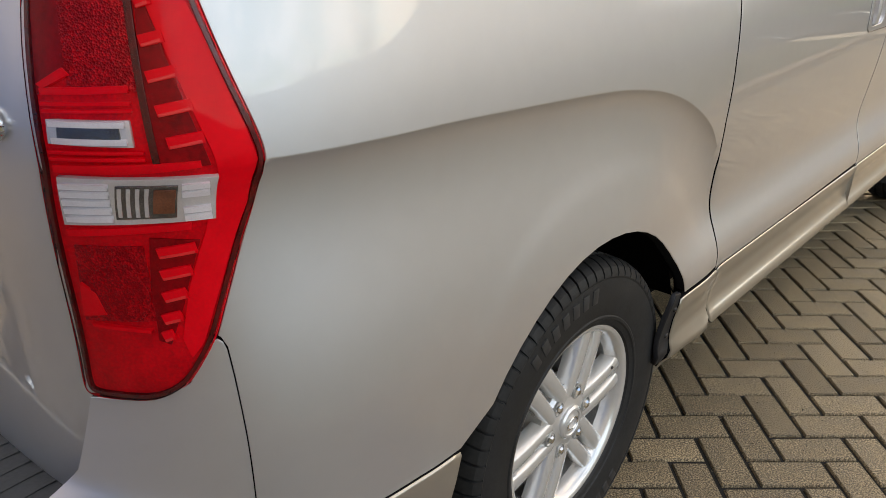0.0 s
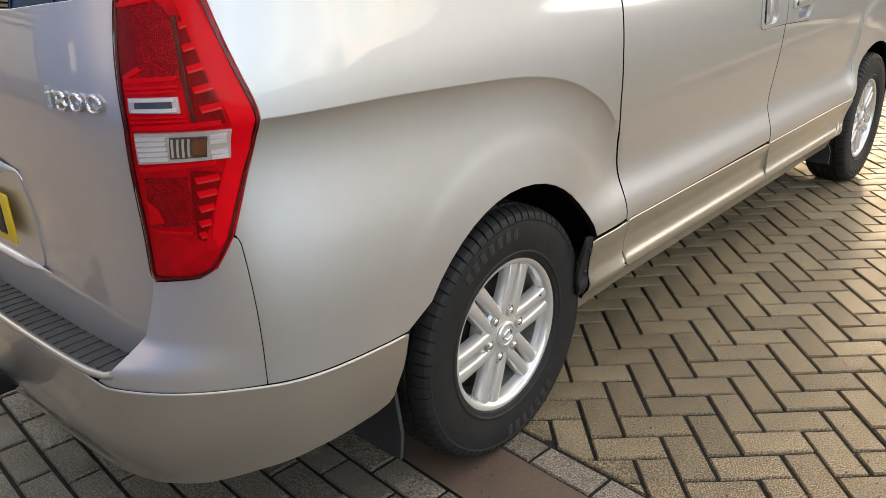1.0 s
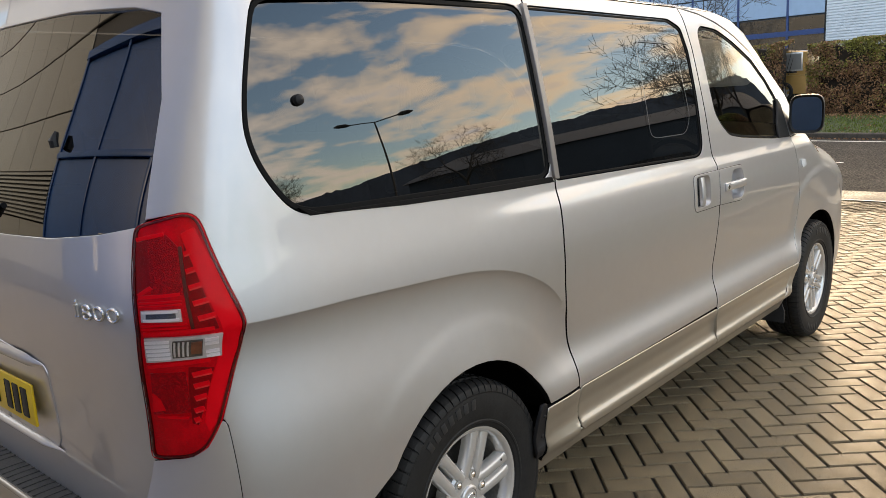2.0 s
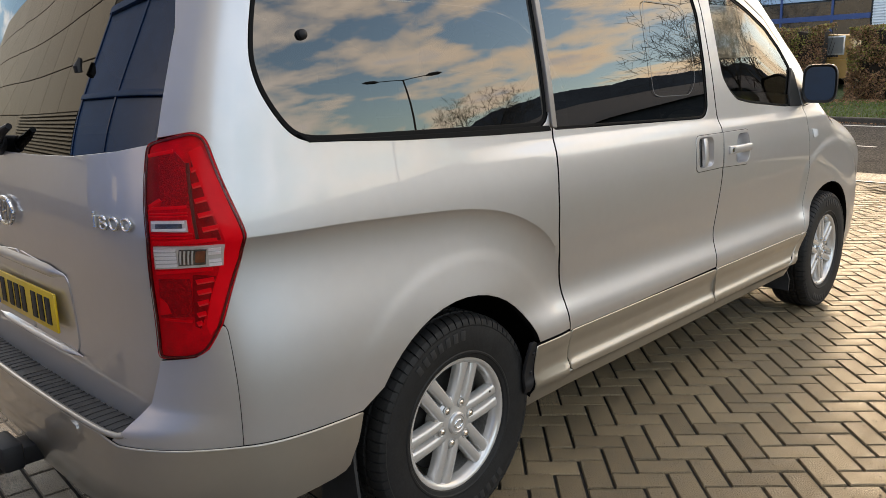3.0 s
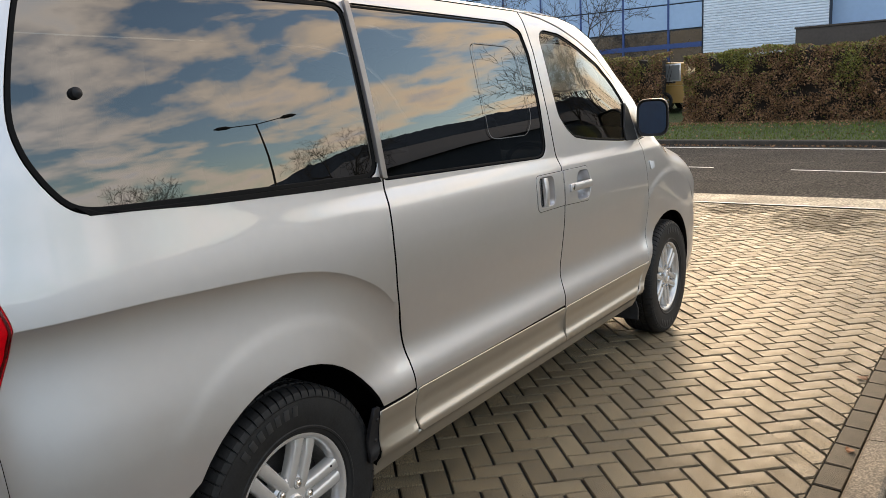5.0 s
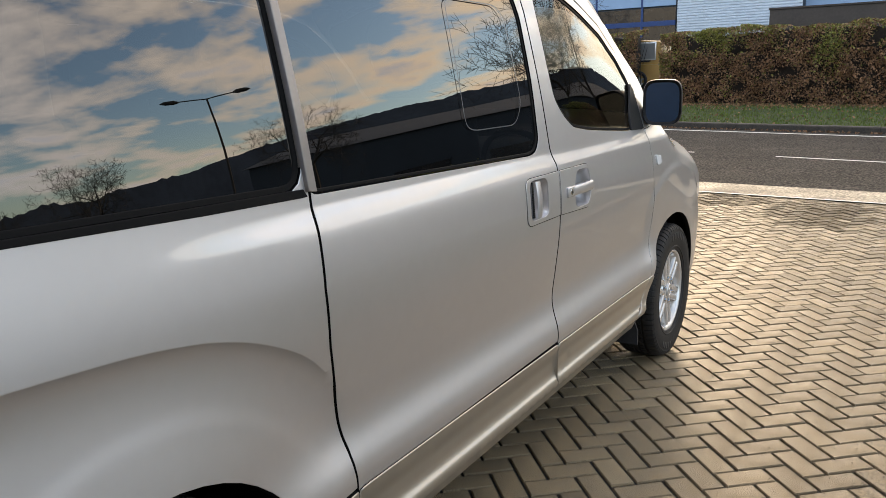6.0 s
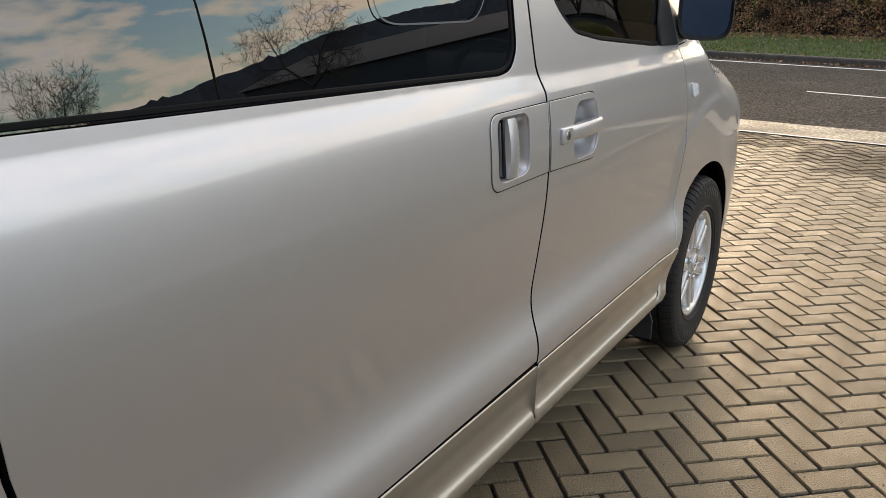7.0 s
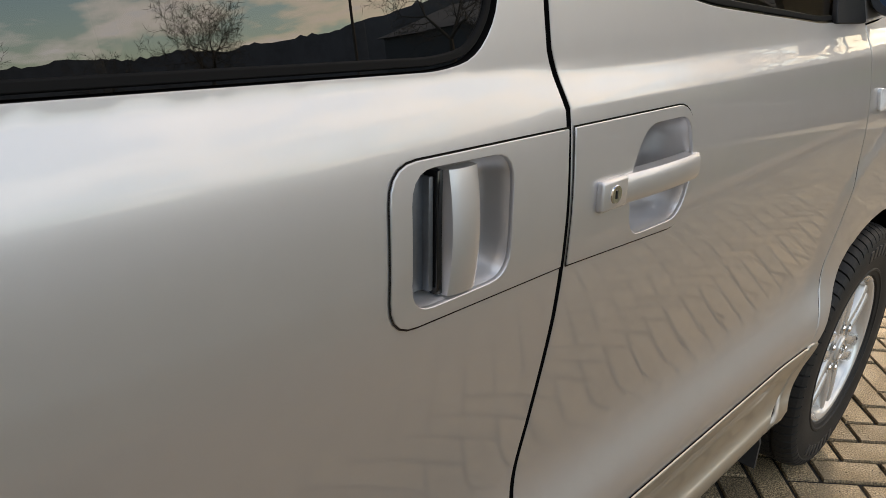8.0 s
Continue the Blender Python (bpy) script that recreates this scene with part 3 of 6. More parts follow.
for side in (1, -1):
    quarter = [(-0.95, 1.85)] + [(-0.872, 1.74), (-0.852, 1.55), (-0.880, 1.299)] + LAMP[5:40] + [(-0.779, 0.860), (-0.774, 0.857), (-0.770, 0.846), (-0.770, 0.5475), (-0.42, 0.5485)] + RARCH[1:-1] + [(0.365, 0.53)] + SEAM1[::-1][1:]
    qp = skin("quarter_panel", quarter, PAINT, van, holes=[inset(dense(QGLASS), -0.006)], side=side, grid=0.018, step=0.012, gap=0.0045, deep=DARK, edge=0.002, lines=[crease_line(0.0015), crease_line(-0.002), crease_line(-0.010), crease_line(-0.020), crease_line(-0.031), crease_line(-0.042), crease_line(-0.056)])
    lowq = [(0.338, 0.53), (0.552, 0.53), (0.546, 0.372), (0.56, 0.34), (0.345, 0.325)]
    skin("lower_quarter", lowq, PAINT_LOW, qp, side=side, off=0.007, gap=0.0066, deep=DARK, edge=0.0045)
    pane = skin("side_window", QGLASS, TINT, van, surf=side_pane, side=side, off=-0.007, grid=0.05, gap=-0.008, flange=0.003, label="tinted rear side window")
    skin("seal", inset(dense(QGLASS), -0.004), SEAL, pane, holes=[inset(dense(QGLASS, 0.015), 0.006)], side=side, off=-0.0035, gap=0, grid=0.3, step=0.015, flange=0.004)
    skin("window_seal", [(-0.53, 1.296), (-0.50, 1.278), (0.0, 1.266), (0.47, 1.258), (0.482, 1.238), (0.2, 1.243), (-0.2, 1.256), (-0.48, 1.274)], SEAL, qp, side=side, off=0.0045, grid=0.05)
    skin("pillar_strip", [(0.450, 1.80), (0.476, 1.80), (0.504, 1.246), (0.477, 1.25)], SATIN, qp, side=side, off=0.012, grid=0.05)
    door = [SEAM1[0]] + SEAM1[1:7] + [(0.552, LOW - 0.014)] + SEAM2[::-1][1:]
    sd = skin("sliding_door", door, PAINT, van, holes=[inset(dense(DGLASS), -0.005), CUPA], side=side, grid=0.016, step=0.012, gap=0.0055, deep=DARK, edge=0.0012, lines=belt_lines(0.52, 1.71) + [crease_line(d, 0.532, 0.560) for d in (0.0015, -0.002, -0.014, -0.03)], label="silver sliding side door, shut")
    skin("door_sill", [(0.553, LOW), (0.546, 0.385), (0.57, 0.368), (1.712, 0.362), (1.721, LOW)], PAINT_LOW, sd, side=side, off=0.007, grid=0.015, gap=0.0066, deep=DARK, edge=0.0045)
    pane = skin("window", DGLASS, TINT, sd, side=side, off=-0.007, grid=0.05, gap=-0.008, flange=0.003)
    skin("seal", inset(dense(DGLASS), -0.004), SEAL, pane, holes=[inset(dense(DGLASS, 0.015), 0.001)], side=side, off=-0.0035, gap=0, grid=0.3, step=0.015, flange=0.004)
    front = [(1.612, 1.85)] + SEAM2[1:9] + [(1.722, LOW - 0.014), (2.795, LOW - 0.014)] + SEAM3[::-1][1:] + [(2.765, 1.225), (2.74, 1.42), (2.62, 1.565), (2.43, 1.675), (2.18, 1.745), (1.95, 1.80), (1.80, 1.83)]
    fd = skin("front_door", front, PAINT, van, holes=[inset(dense(FGLASS), -0.005), CUPB], side=side, grid=0.014, step=0.012, gap=0.0050, deep=DARK, edge=0.0012, lines=belt_lines(1.76, 2.75), label="silver front door, shut")
    skin("door_sill", [(1.722, LOW), (1.712, 0.362), (2.595, 0.362), (2.690, 0.415), (2.782, LOW)], PAINT_LOW, fd, side=side, off=0.007, grid=0.015, gap=0.0066, deep=DARK, edge=0.0045)
    skin("lower_wing", [(2.782, LOW), (2.828, LOW), (2.802, 0.465), (2.766, 0.412), (2.702, 0.366), (2.606, 0.362), (2.692, 0.412)], PAINT_LOW, van, side=side, off=0.0065, grid=0.02, gap=0.0055, deep=DARK, edge=0.0075)
    pane = skin("window", FGLASS, CLEAR, fd, side=side, off=-0.007, grid=0.05, gap=-0.008, flange=0.003)
    skin("seal", inset(dense(FGLASS), -0.004), SEAL, pane, holes=[inset(dense(FGLASS, 0.015), 0.002)], side=side, off=-0.0035, gap=0, grid=0.3, step=0.015, flange=0.004)
    rail = [(1.612, 1.85), (1.80, 1.832), (1.95, 1.802), (2.18, 1.747), (2.43, 1.677), (2.62, 1.567), (2.74, 1.42), (2.765, 1.225)] + [(3.12, 1.25), (3.0, 1.35), (2.8, 1.52), (2.6, 1.665), (2.42, 1.765), (2.2, 1.82), (2.0, 1.845)]
    skin("windscreen_pillar", rail, PAINT, van, side=side, grid=0.03)
    wing = SEAM3 + [(2.815, 0.50)] + FARCH + [(3.64, 0.28), (4.25, 0.28), (4.62, 0.28), (4.62, 0.90)] + TOPLINE[::-1][:5] + [(2.765, 1.225)]
    skin("front_wing", wing, PAINT, van, side=side, grid=0.02, gap=0.003, deep=DARK, edge=0.002)
    sill = [(0.345, 0.33), (0.56, 0.338), (0.575, 0.362), (2.60, 0.356), (2.66, 0.36), (2.72, 0.335), (2.70, 0.285), (0.36, 0.285)]
    skin("sill", sill, PAINT_LOW, van, side=side, off=-0.002, grid=0.03)
    # near-black sheet behind the panels, added so that the gaps read dark
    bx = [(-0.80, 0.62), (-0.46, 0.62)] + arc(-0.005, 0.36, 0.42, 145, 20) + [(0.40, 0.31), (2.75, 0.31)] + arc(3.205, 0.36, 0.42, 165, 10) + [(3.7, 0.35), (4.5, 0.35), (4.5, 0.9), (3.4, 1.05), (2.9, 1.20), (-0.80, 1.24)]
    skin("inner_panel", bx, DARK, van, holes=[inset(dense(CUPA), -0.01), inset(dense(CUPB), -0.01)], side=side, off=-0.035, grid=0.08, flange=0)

# tail
gate = [(-0.882, 1.298), (-0.902, 1.19), (-0.912, 1.09), (-0.915, 1.04), (-0.935, 0.90), (-0.955, 0.77), (-0.985, 0.66), (-1.06, 0.575), (-1.10, 0.56), (-1.712, 0.56), (-1.712, 1.246), (-1.45, 1.247), (-1.2, 1.254), (-1.0, 1.272), (-0.90, 1.288)]
tailgate = skin("tailgate", gate, PAINT, van, both=True, grid=0.025, gap=0.002, step=0.015, label="silver tailgate, shut")
skin("rear_window", RGLASS, TINT, tailgate, both=True, off=-0.003, grid=0.04, gap=0.0, surf=rear_pane)
skin("tail_pillar", [(-0.845, 1.735), (-0.86, 1.735), (-0.95, 1.755), (-1.2, 1.77), (-1.6936, 1.775), (-1.6936, 1.86), (-0.95, 1.86)], PAINT, van, both=True, grid=0.04, gap=0.0)
corner = [(-0.7670, 0.5495), (-0.7670, 0.843), (-0.7695, 0.854), (-0.776, 0.860), (-0.790, 0.850), (-0.822, 0.803), (-0.86, 0.782), (-0.958, 0.767), (-0.988, 0.66), (-1.06, 0.575), (-1.10, 0.550), (-1.0, 0.545)]
low = [(-0.424, 0.551), (-0.436, 0.50), (-0.452, 0.445), (-0.464, 0.412), (-0.480, 0.398), (-0.52, 0.388), (-0.67, 0.368), (-0.80, 0.343), (-0.90, 0.317), (-1.0, 0.303), (-1.1, 0.298), (-1.35, 0.29), (-1.712, 0.29), (-1.712, 0.57), (-1.12, 0.57), (-1.06, 0.551), (-0.766, 0.550)]
bump = skin("rear_bumper", low, PAINT_LOW, van, surf=bumper, both=True, off=0.008, gap=0.003, grid=0.025, deep=DARK, edge=0.0055, label="champagne lower rear bumper")
for side in (1, -1):
    skin("bumper_corner", corner, PAINT, van, surf=bumper, side=side, gap=0.0025, deep=DARK, edge=0.002, grid=0.02, step=0.012)
    skin("inner_panel", [(-0.80, 0.62), (-1.69, 0.62), (-1.69, 1.24), (-0.80, 1.24)], DARK, van, side=side, off=-0.04, grid=0.1, flange=0)


def shelf():
    """The ribbed black step on top of the bumper."""
    us = np.linspace(-1.03, -1.6936, 40)
    rows = []
    for f in np.linspace(0, 1, 9):
        a, b = bumper(us, np.full(40, 0.565)), P(us, np.full(40, 0.565))
        p = a * f + (b + (0, 0.01, 0)) * (1 - f)
        p[-1, 0] = 0.0
        p[:, 2] = 0.572 + 0.006 * (1 - (2 * f - 1) ** 4)
        rows.append(p)
    bm = bmesh.new()
    for sx in (1, -1):
        g = [[bm.verts.new((p[0] * sx, p[1], p[2])) for p in r] for r in rows]
        for i in range(8):
            for j in range(39):
                q = (g[i][j], g[i + 1][j], g[i + 1][j + 1], g[i][j + 1])
                bm.faces.new(q if sx > 0 else q[::-1])
    bmesh.ops.recalc_face_normals(bm, faces=bm.faces[:])
    if sum(f.normal.z for f in bm.faces) < 0:
        bmesh.ops.reverse_faces(bm, faces=bm.faces[:])
    pad = part("step_pad", bm, STEP, bump, "black ribbed plastic step pad")
    k = 0
    for j in range(2, 39, 2):
        for sx in (1, -1):
            bm = bmesh.new()
            a, b = rows[1][j], rows[7][j]
            a2, b2 = rows[1][j] * 0.62 + rows[1][j - 1] * 0.38, rows[7][j] * 0.62 + rows[7][j - 1] * 0.38
            top = [(p[0] * sx, p[1], p[2] + 0.0036) for p in (a, b, b2, a2)]
            bot = [(p[0] * sx, p[1], p[2] - 0.004) for p in (a, b, b2, a2)]
            vt, vb = [bm.verts.new(p) for p in top], [bm.verts.new(p) for p in bot]
            bm.faces.new(vt)
            for i in range(4):
                bm.faces.new((vt[i], vb[i], vb[(i + 1) % 4], vt[(i + 1) % 4]))
            bmesh.ops.recalc_face_normals(bm, faces=bm.faces[:])
            part("rib", bm, STEP, pad)


shelf()


def pad_lip():
    """The bumper's rolled edge round the step pad, with a horn at each end."""
    us = np.concatenate([[-0.985, -1.0, -1.02], np.linspace(-1.04, -1.6936, 30)])
    a, b = bumper(us, np.full(len(us), 0.565)), P(us, np.full(len(us), 0.565))
    t = np.interp(us[::-1], [-1.06, -0.985], [1.0, 0.30])[::-1]
    p = b + (a - b) * t[:, None]
    p[-1, 0] = 0.0
    for sx in (1, -1):
        bm = bmesh.new()
        tube(bm, [(q[0] * sx, q[1], 0.574 + 0.006 * (1 - k)) for q, k in zip(p, t)], [float(0.008 + 0.012 * (1 - k)) for k in t], 12)
        bmesh.ops.recalc_face_normals(bm, faces=bm.faces[:])
        part("bumper_lip", bm, PAINT_LOW, bump, smooth_deg=60)


pad_lip()


def top_loft(name, ys, prof, material, nx=13, label="", cols=None):
    """A panel across the top: prof(y) gives edge x, edge z, middle z."""
    bm = bmesh.new()
    g = []
    for y in ys:
        ex, ey, ez, mz, my = prof(y)
        row = []
        for t in np.linspace(-1, 1, nx):
            k = (1 - abs(t) ** 2.6) ** 0.75
            row.append(bm.verts.new((ex * t, ey + (my - ey) * (1 - t * t), ez + (mz - ez) * k)))
        g.append(row)
    for a, b in zip(g, g[1:]):
        for i in range(nx - 1):
            bm.faces.new((a[i], a[i + 1], b[i + 1], b[i]))
    bmesh.ops.recalc_face_normals(bm, faces=bm.faces[:])
    if sum(f.normal.z for f in bm.faces) < 0:
        bmesh.ops.reverse_faces(bm, faces=bm.faces[:])
    return part(name, bm, material, van, label, 60)


def edge_at(u, z):
    p = P(np.array([u]), np.array([z]))[0]
    return p


def roof_prof(u):
    z = interp(u, [(-0.95, 1.857), (-0.5, 1.85), (1.6, 1.85), (2.0, 1.845)])
    p = edge_at(max(u, -0.95), float(z))
    return p[0], p[1], p[2], 1.925 - 0.05 * float(smooth(-0.5, -0.95, u)), p[1] - 0.06 * float(smooth(-0.5, -0.95, u))


roof = top_loft("roof", list(np.linspace(-0.95, 2.0, 30)), roof_prof, PAINT, 25, "silver roof")


def screen_prof(u):
    z = float(interp(u, TOPLINE))
    p = edge_at(u, z)
    return p[0], p[1], z, z + 0.08 - 0.03 * float(smooth(2.0, 3.1, u)), p[1] + 0.10 * float(smooth(2.0, 2.6, u))


top_loft("windscreen", list(np.linspace(2.0, 3.12, 16)), screen_prof, CLEAR, 17, "clear windscreen")
top_loft("bonnet", list(np.linspace(3.125, 4.3, 16)), lambda u: (*edge_at(u, float(interp(u, TOPLINE))), float(interp(u, TOPLINE)) + 0.07, edge_at(u, float(interp(u, TOPLINE)))[1] + 0.10), PAINT, 17, "silver bonnet")


def nose():
    p = [edge_at(4.6, z) for z in np.linspace(0.30, 0.93, 8)]
    bm = bmesh.new()
    g = [[bm.verts.new((q[0] * t, q[1] + 0.05 * (1 - t * t), q[2])) for t in np.linspace(-1, 1, 9)] for q in p]
    for a, b in zip(g, g[1:]):
        for i in range(8):
            bm.faces.new((a[i], a[i + 1], b[i + 1], b[i]))
    part("front_bumper", bm, PAINT, van, "silver front bumper")
    bm = bmesh.new()
    box(bm, -0.66, 0.66, -0.70, 4.0, 0.24, 0.30, 0.01)
    box(bm, -0.60, 0.60, -0.55, 3.9, 0.30, 0.62, 0.01)
    part("underbody", bm, DARK, van)


nose()

# ---------------- lamps, handles, badges ----------------


def strip(a, b, w):
    """A slim slanting bar between two (u, z) points."""
    d = Vector((b[0] - a[0], b[1] - a[1])).normalized() * w / 2
    n = (-d.y, d.x)
    return [(a[0] + n[0], a[1] + n[1]), (a[0] - n[0], a[1] - n[1]), (b[0] - n[0], b[1] - n[1]), (b[0] + n[0], b[1] + n[1])]


def tail_light(side):
    lamp = skin("tail_light", LAMP, RED, van, side=side, gap=-0.001, off=0.002, grid=0.025, step=0.012, flange=0.03, label="tall red tail light with clear indicator band")
    kw = dict(side=side, gap=0.0, flange=0.006, grid=0.03, step=0.01, edge=0.001)
    # solid bright outer band
    band = [(-0.772, 1.282), (-0.738, 1.20), (-0.708, 1.10), (-0.702, 1.070), (-0.711, 1.02), (-0.750, 0.935), (-0.790, 0.857), (-0.808, 0.838),
            (-0.812, 0.862), (-0.79, 0.92), (-0.757, 0.99), (-0.738, 1.05), (-0.745, 1.085), (-0.775, 1.19), (-0.80, 1.27)]
    skin("side_reflector", band, RED_BRIGHT, lamp, off=0.005, **kw)
    rim = inset(dense(LAMP, 0.012), 0.0015)
    skin("lamp_border", rim, RED_BLACK, lamp, holes=[inset(rim, 0.0035)], off=0.0075, **kw)
    skin("brake_panel", [(-0.898, 1.255), (-0.870, 1.262), (-0.870, 1.165), (-0.904, 1.140), (-0.899, 1.20)], RED_DARK, lamp, off=0.0045, **kw)
    skin("brake_cell", [(-0.870, 1.262), (-0.83, 1.270), (-0.804, 1.240), (-0.804, 1.145), (-0.870, 1.150)], RED_DEEP, lamp, off=0.0048, **kw)
    skin("stripe_cell", [(-0.795, 1.25), (-0.78, 1.20), (-0.755, 1.10), (-0.748, 1.068), (-0.795, 1.068), (-0.798, 1.15)], RED_DARK, lamp, off=0.0045, **kw)
    skin("fog_cell", [(-0.905, 0.975), (-0.825, 0.975), (-0.835, 0.885), (-0.925, 0.88)], RED_DEEP, lamp, off=0.0045, **kw)
    skin("stripe_cell", [(-0.815, 0.985), (-0.765, 0.98), (-0.80, 0.905), (-0.828, 0.855), (-0.84, 0.86), (-0.828, 0.93)], RED_DARK, lamp, off=0.0045, **kw)
    for a, b in (((-0.796, 1.228), (-0.782, 1.232)), ((-0.795, 1.192), (-0.774, 1.197)), ((-0.793, 1.158), (-0.765, 1.164)), ((-0.789, 1.125), (-0.756, 1.131)), ((-0.784, 1.093), (-0.750, 1.098)),
                 ((-0.810, 0.968), (-0.770, 0.973)), ((-0.813, 0.942), (-0.780, 0.947)), ((-0.818, 0.915), (-0.792, 0.920)), ((-0.826, 0.888), (-0.805, 0.892)), ((-0.832, 0.866), (-0.820, 0.869))):
        st = skin("stripe", strip(a, b, 0.011), RED_BRIGHT, lamp, off=0.009, **kw)
        # bright red highlight painted along the stripe's lower edge
        skin("edge", strip((a[0] + 0.002, a[1] - 0.004), (b[0] - 0.002, b[1] - 0.004), 0.0020), PINK, st, off=0.0105, **kw)
    for a, b, w in (((-0.893, 1.262), (-0.835, 1.272), 0.007), ((-0.898, 1.143), (-0.812, 1.147), 0.006), ((-0.905, 0.992), (-0.77, 0.999), 0.007), ((-0.902, 1.066), (-0.757, 1.070), 0.006),
                    ((-0.900, 1.131), (-0.812, 1.133), 0.0025), ((-0.900, 1.124), (-0.812, 1.126), 0.0025), ((-0.903, 1.083), (-0.808, 1.084), 0.0025), ((-0.903, 1.076), (-0.808, 1.077), 0.0025), ((-0.915, 0.876), (-0.845, 0.872), 0.0030)):
        skin("light_line", strip(a, b, w), RED_BRIGHT, lamp, off=0.008, **kw)
    small = skin("reversing_cell", [(-0.897, 1.116), (-0.816, 1.116), (-0.816, 1.090), (-0.900, 1.092)], CLEAR_LENS, lamp, off=0.008, **kw)
    skin("bulb_window", [(-0.885, 1.110), (-0.826, 1.110), (-0.826, 1.098), (-0.887, 1.099)], CLEAR_GREY, small, off=0.011, **kw)
    for z in (1.1125, 1.0955):
        skin("lens_rib", strip((-0.893, z), (-0.820, z), 0.0050), WHITE_RIB, small, off=0.0125, **kw)
    clear = skin("indicator_cell", [(-0.900, 1.057), (-0.740, 1.057), (-0.745, 1.006), (-0.905, 1.002)], CLEAR_LENS, lamp, off=0.008, **kw)
    skin("bulb_window", [(-0.838, 1.050), (-0.778, 1.050), (-0.782, 1.012), (-0.842, 1.011)], CLEAR_GREY, clear, off=0.011, **kw)
    skin("amber_bulb", [(-0.800, 1.046), (-0.780, 1.046), (-0.783, 1.018), (-0.803, 1.018)], AMBER, clear, off=0.013, **kw)
    for k in range(5):
        z = 1.010 + 0.0095 * k
        skin("lens_rib", strip((-0.898, z), (-0.846, z + 0.001), 0.0055), WHITE_RIB, clear, off=0.012, **kw)
        if k != 2:
            skin("lens_rib", strip((-0.774, z), (-0.748, z + 0.001), 0.006), WHITE_RIB, clear, off=0.012, **kw)
    for k in range(4):
        u = -0.834 + 0.009 * k
        skin("lens_flute", strip((u, 1.048), (u - 0.003, 1.014), 0.0032), CLEAR_LENS, clear, off=0.0125, **kw)
    bulb = [(-0.868 + 0.034 * math.cos(a), 0.918 + 0.034 * math.sin(a)) for a in np.arange(20) * 2 * math.pi / 20]
    skin("fog_bulb", bulb, RED_DEEP, lamp, off=0.007, **kw)
    skin("fog_facet", [(-0.912, 0.930), (-0.897, 0.918), (-0.892, 0.892), (-0.922, 0.888)], RED_BRIGHT, lamp, off=0.0085, **kw)
    skin("brake_facet", [(-0.900, 1.150), (-0.872, 1.166), (-0.866, 1.160), (-0.895, 1.146)], RED_BRIGHT, lamp, off=0.0085, **kw)
    skin("divider", [(-0.806, 1.245), (-0.800, 1.245), (-0.795, 1.07), (-0.801, 1.07)], RED_BLACK, lamp, off=0.007, **kw)
    skin("lens", inset(dense(LAMP), 0.001), LENS, lamp, side=side, gap=0.0, off=0.012, grid=0.025, step=0.015, flange=0.012, dome=0.006)
    skin("lamp_seal", LAMP, SEAL, lamp, side=side, gap=-0.0025, off=-0.004, grid=0.08, flange=0.02)


def skin_frame(u, z, side=1):
    """A pose on the skin: x along it, y up it, z out of it."""
    p = P(np.array([u]), np.array([z]))[0] * (side, 1, 1)
    n = normals(P, np.array([u]), np.array([z]))[0] * (side, 1, 1)
    up = Vector((0, 0, 1))
    nz = Vector(n)
    ax = up.cross(nz).normalized()
    ay = nz.cross(ax)
    return Matrix(((ax.x, ay.x, nz.x, p[0]), (ax.y, ay.y, nz.y, p[1]), (ax.z, ay.z, nz.z, p[2]), (0, 0, 0, 1)))


def cup(name, poly, depth, side, parent):
    """The pressed bowl behind a handle."""
    poly = inset(dense(poly, 0.012), 0.0)
    bm = bmesh.new()
    V = np.array(poly)
    c = V.mean(0)
    N = normals(P, V[:, 0], V[:, 1])
    base = P(V[:, 0], V[:, 1])
    rings = []
    for f, d in ((1.012, 0.001), (0.99, 0.004), (0.95, 0.014), (0.90, 0.028), (0.80, 0.040), (0.55, depth), (0.2, depth + 0.002)):
        q = c + (V - c) * f
        x = P(q[:, 0], q[:, 1]) - N * d
        rings.append([bm.verts.new(p * (side, 1, 1)) for p in x])
    n = len(V)
    for a, b in zip(rings, rings[1:]):
        for i in range(n):
            q = (a[i], a[(i + 1) % n], b[(i + 1) % n], b[i])
            bm.faces.new(q if side > 0 else q[::-1])
    bm.faces.new(rings[-1] if side > 0 else rings[-1][::-1])
    return part(name, bm, PAINT, parent, smooth_deg=70)


def bar(bm, m, w, h, out, depth, bow=0.0, n=14, r=0.012):
    """A moulded grip w wide and h high, bowed outwards."""
    g = []
    for i in range(n + 1):
        t = 2 * i / n - 1
        row = []
        for j in range(9):
            a = math.pi * (j / 8)
            s = -math.cos(a)
            row.append((s, math.sin(a) ** 0.28))
        g.append([bm.verts.new(m @ Vector((s * w / 2, t * h / 2, out + bow * (1 - t * t) + (e - 1) * depth))) for s, e in row])
    for a, b in zip(g, g[1:]):
        for i in range(8):
            bm.faces.new((a[i], a[i + 1], b[i + 1], b[i]))
    for row in (g[0], g[-1]):
        bm.faces.new(row)
    bmesh.ops.recalc_face_normals(bm, faces=bm.faces[:])


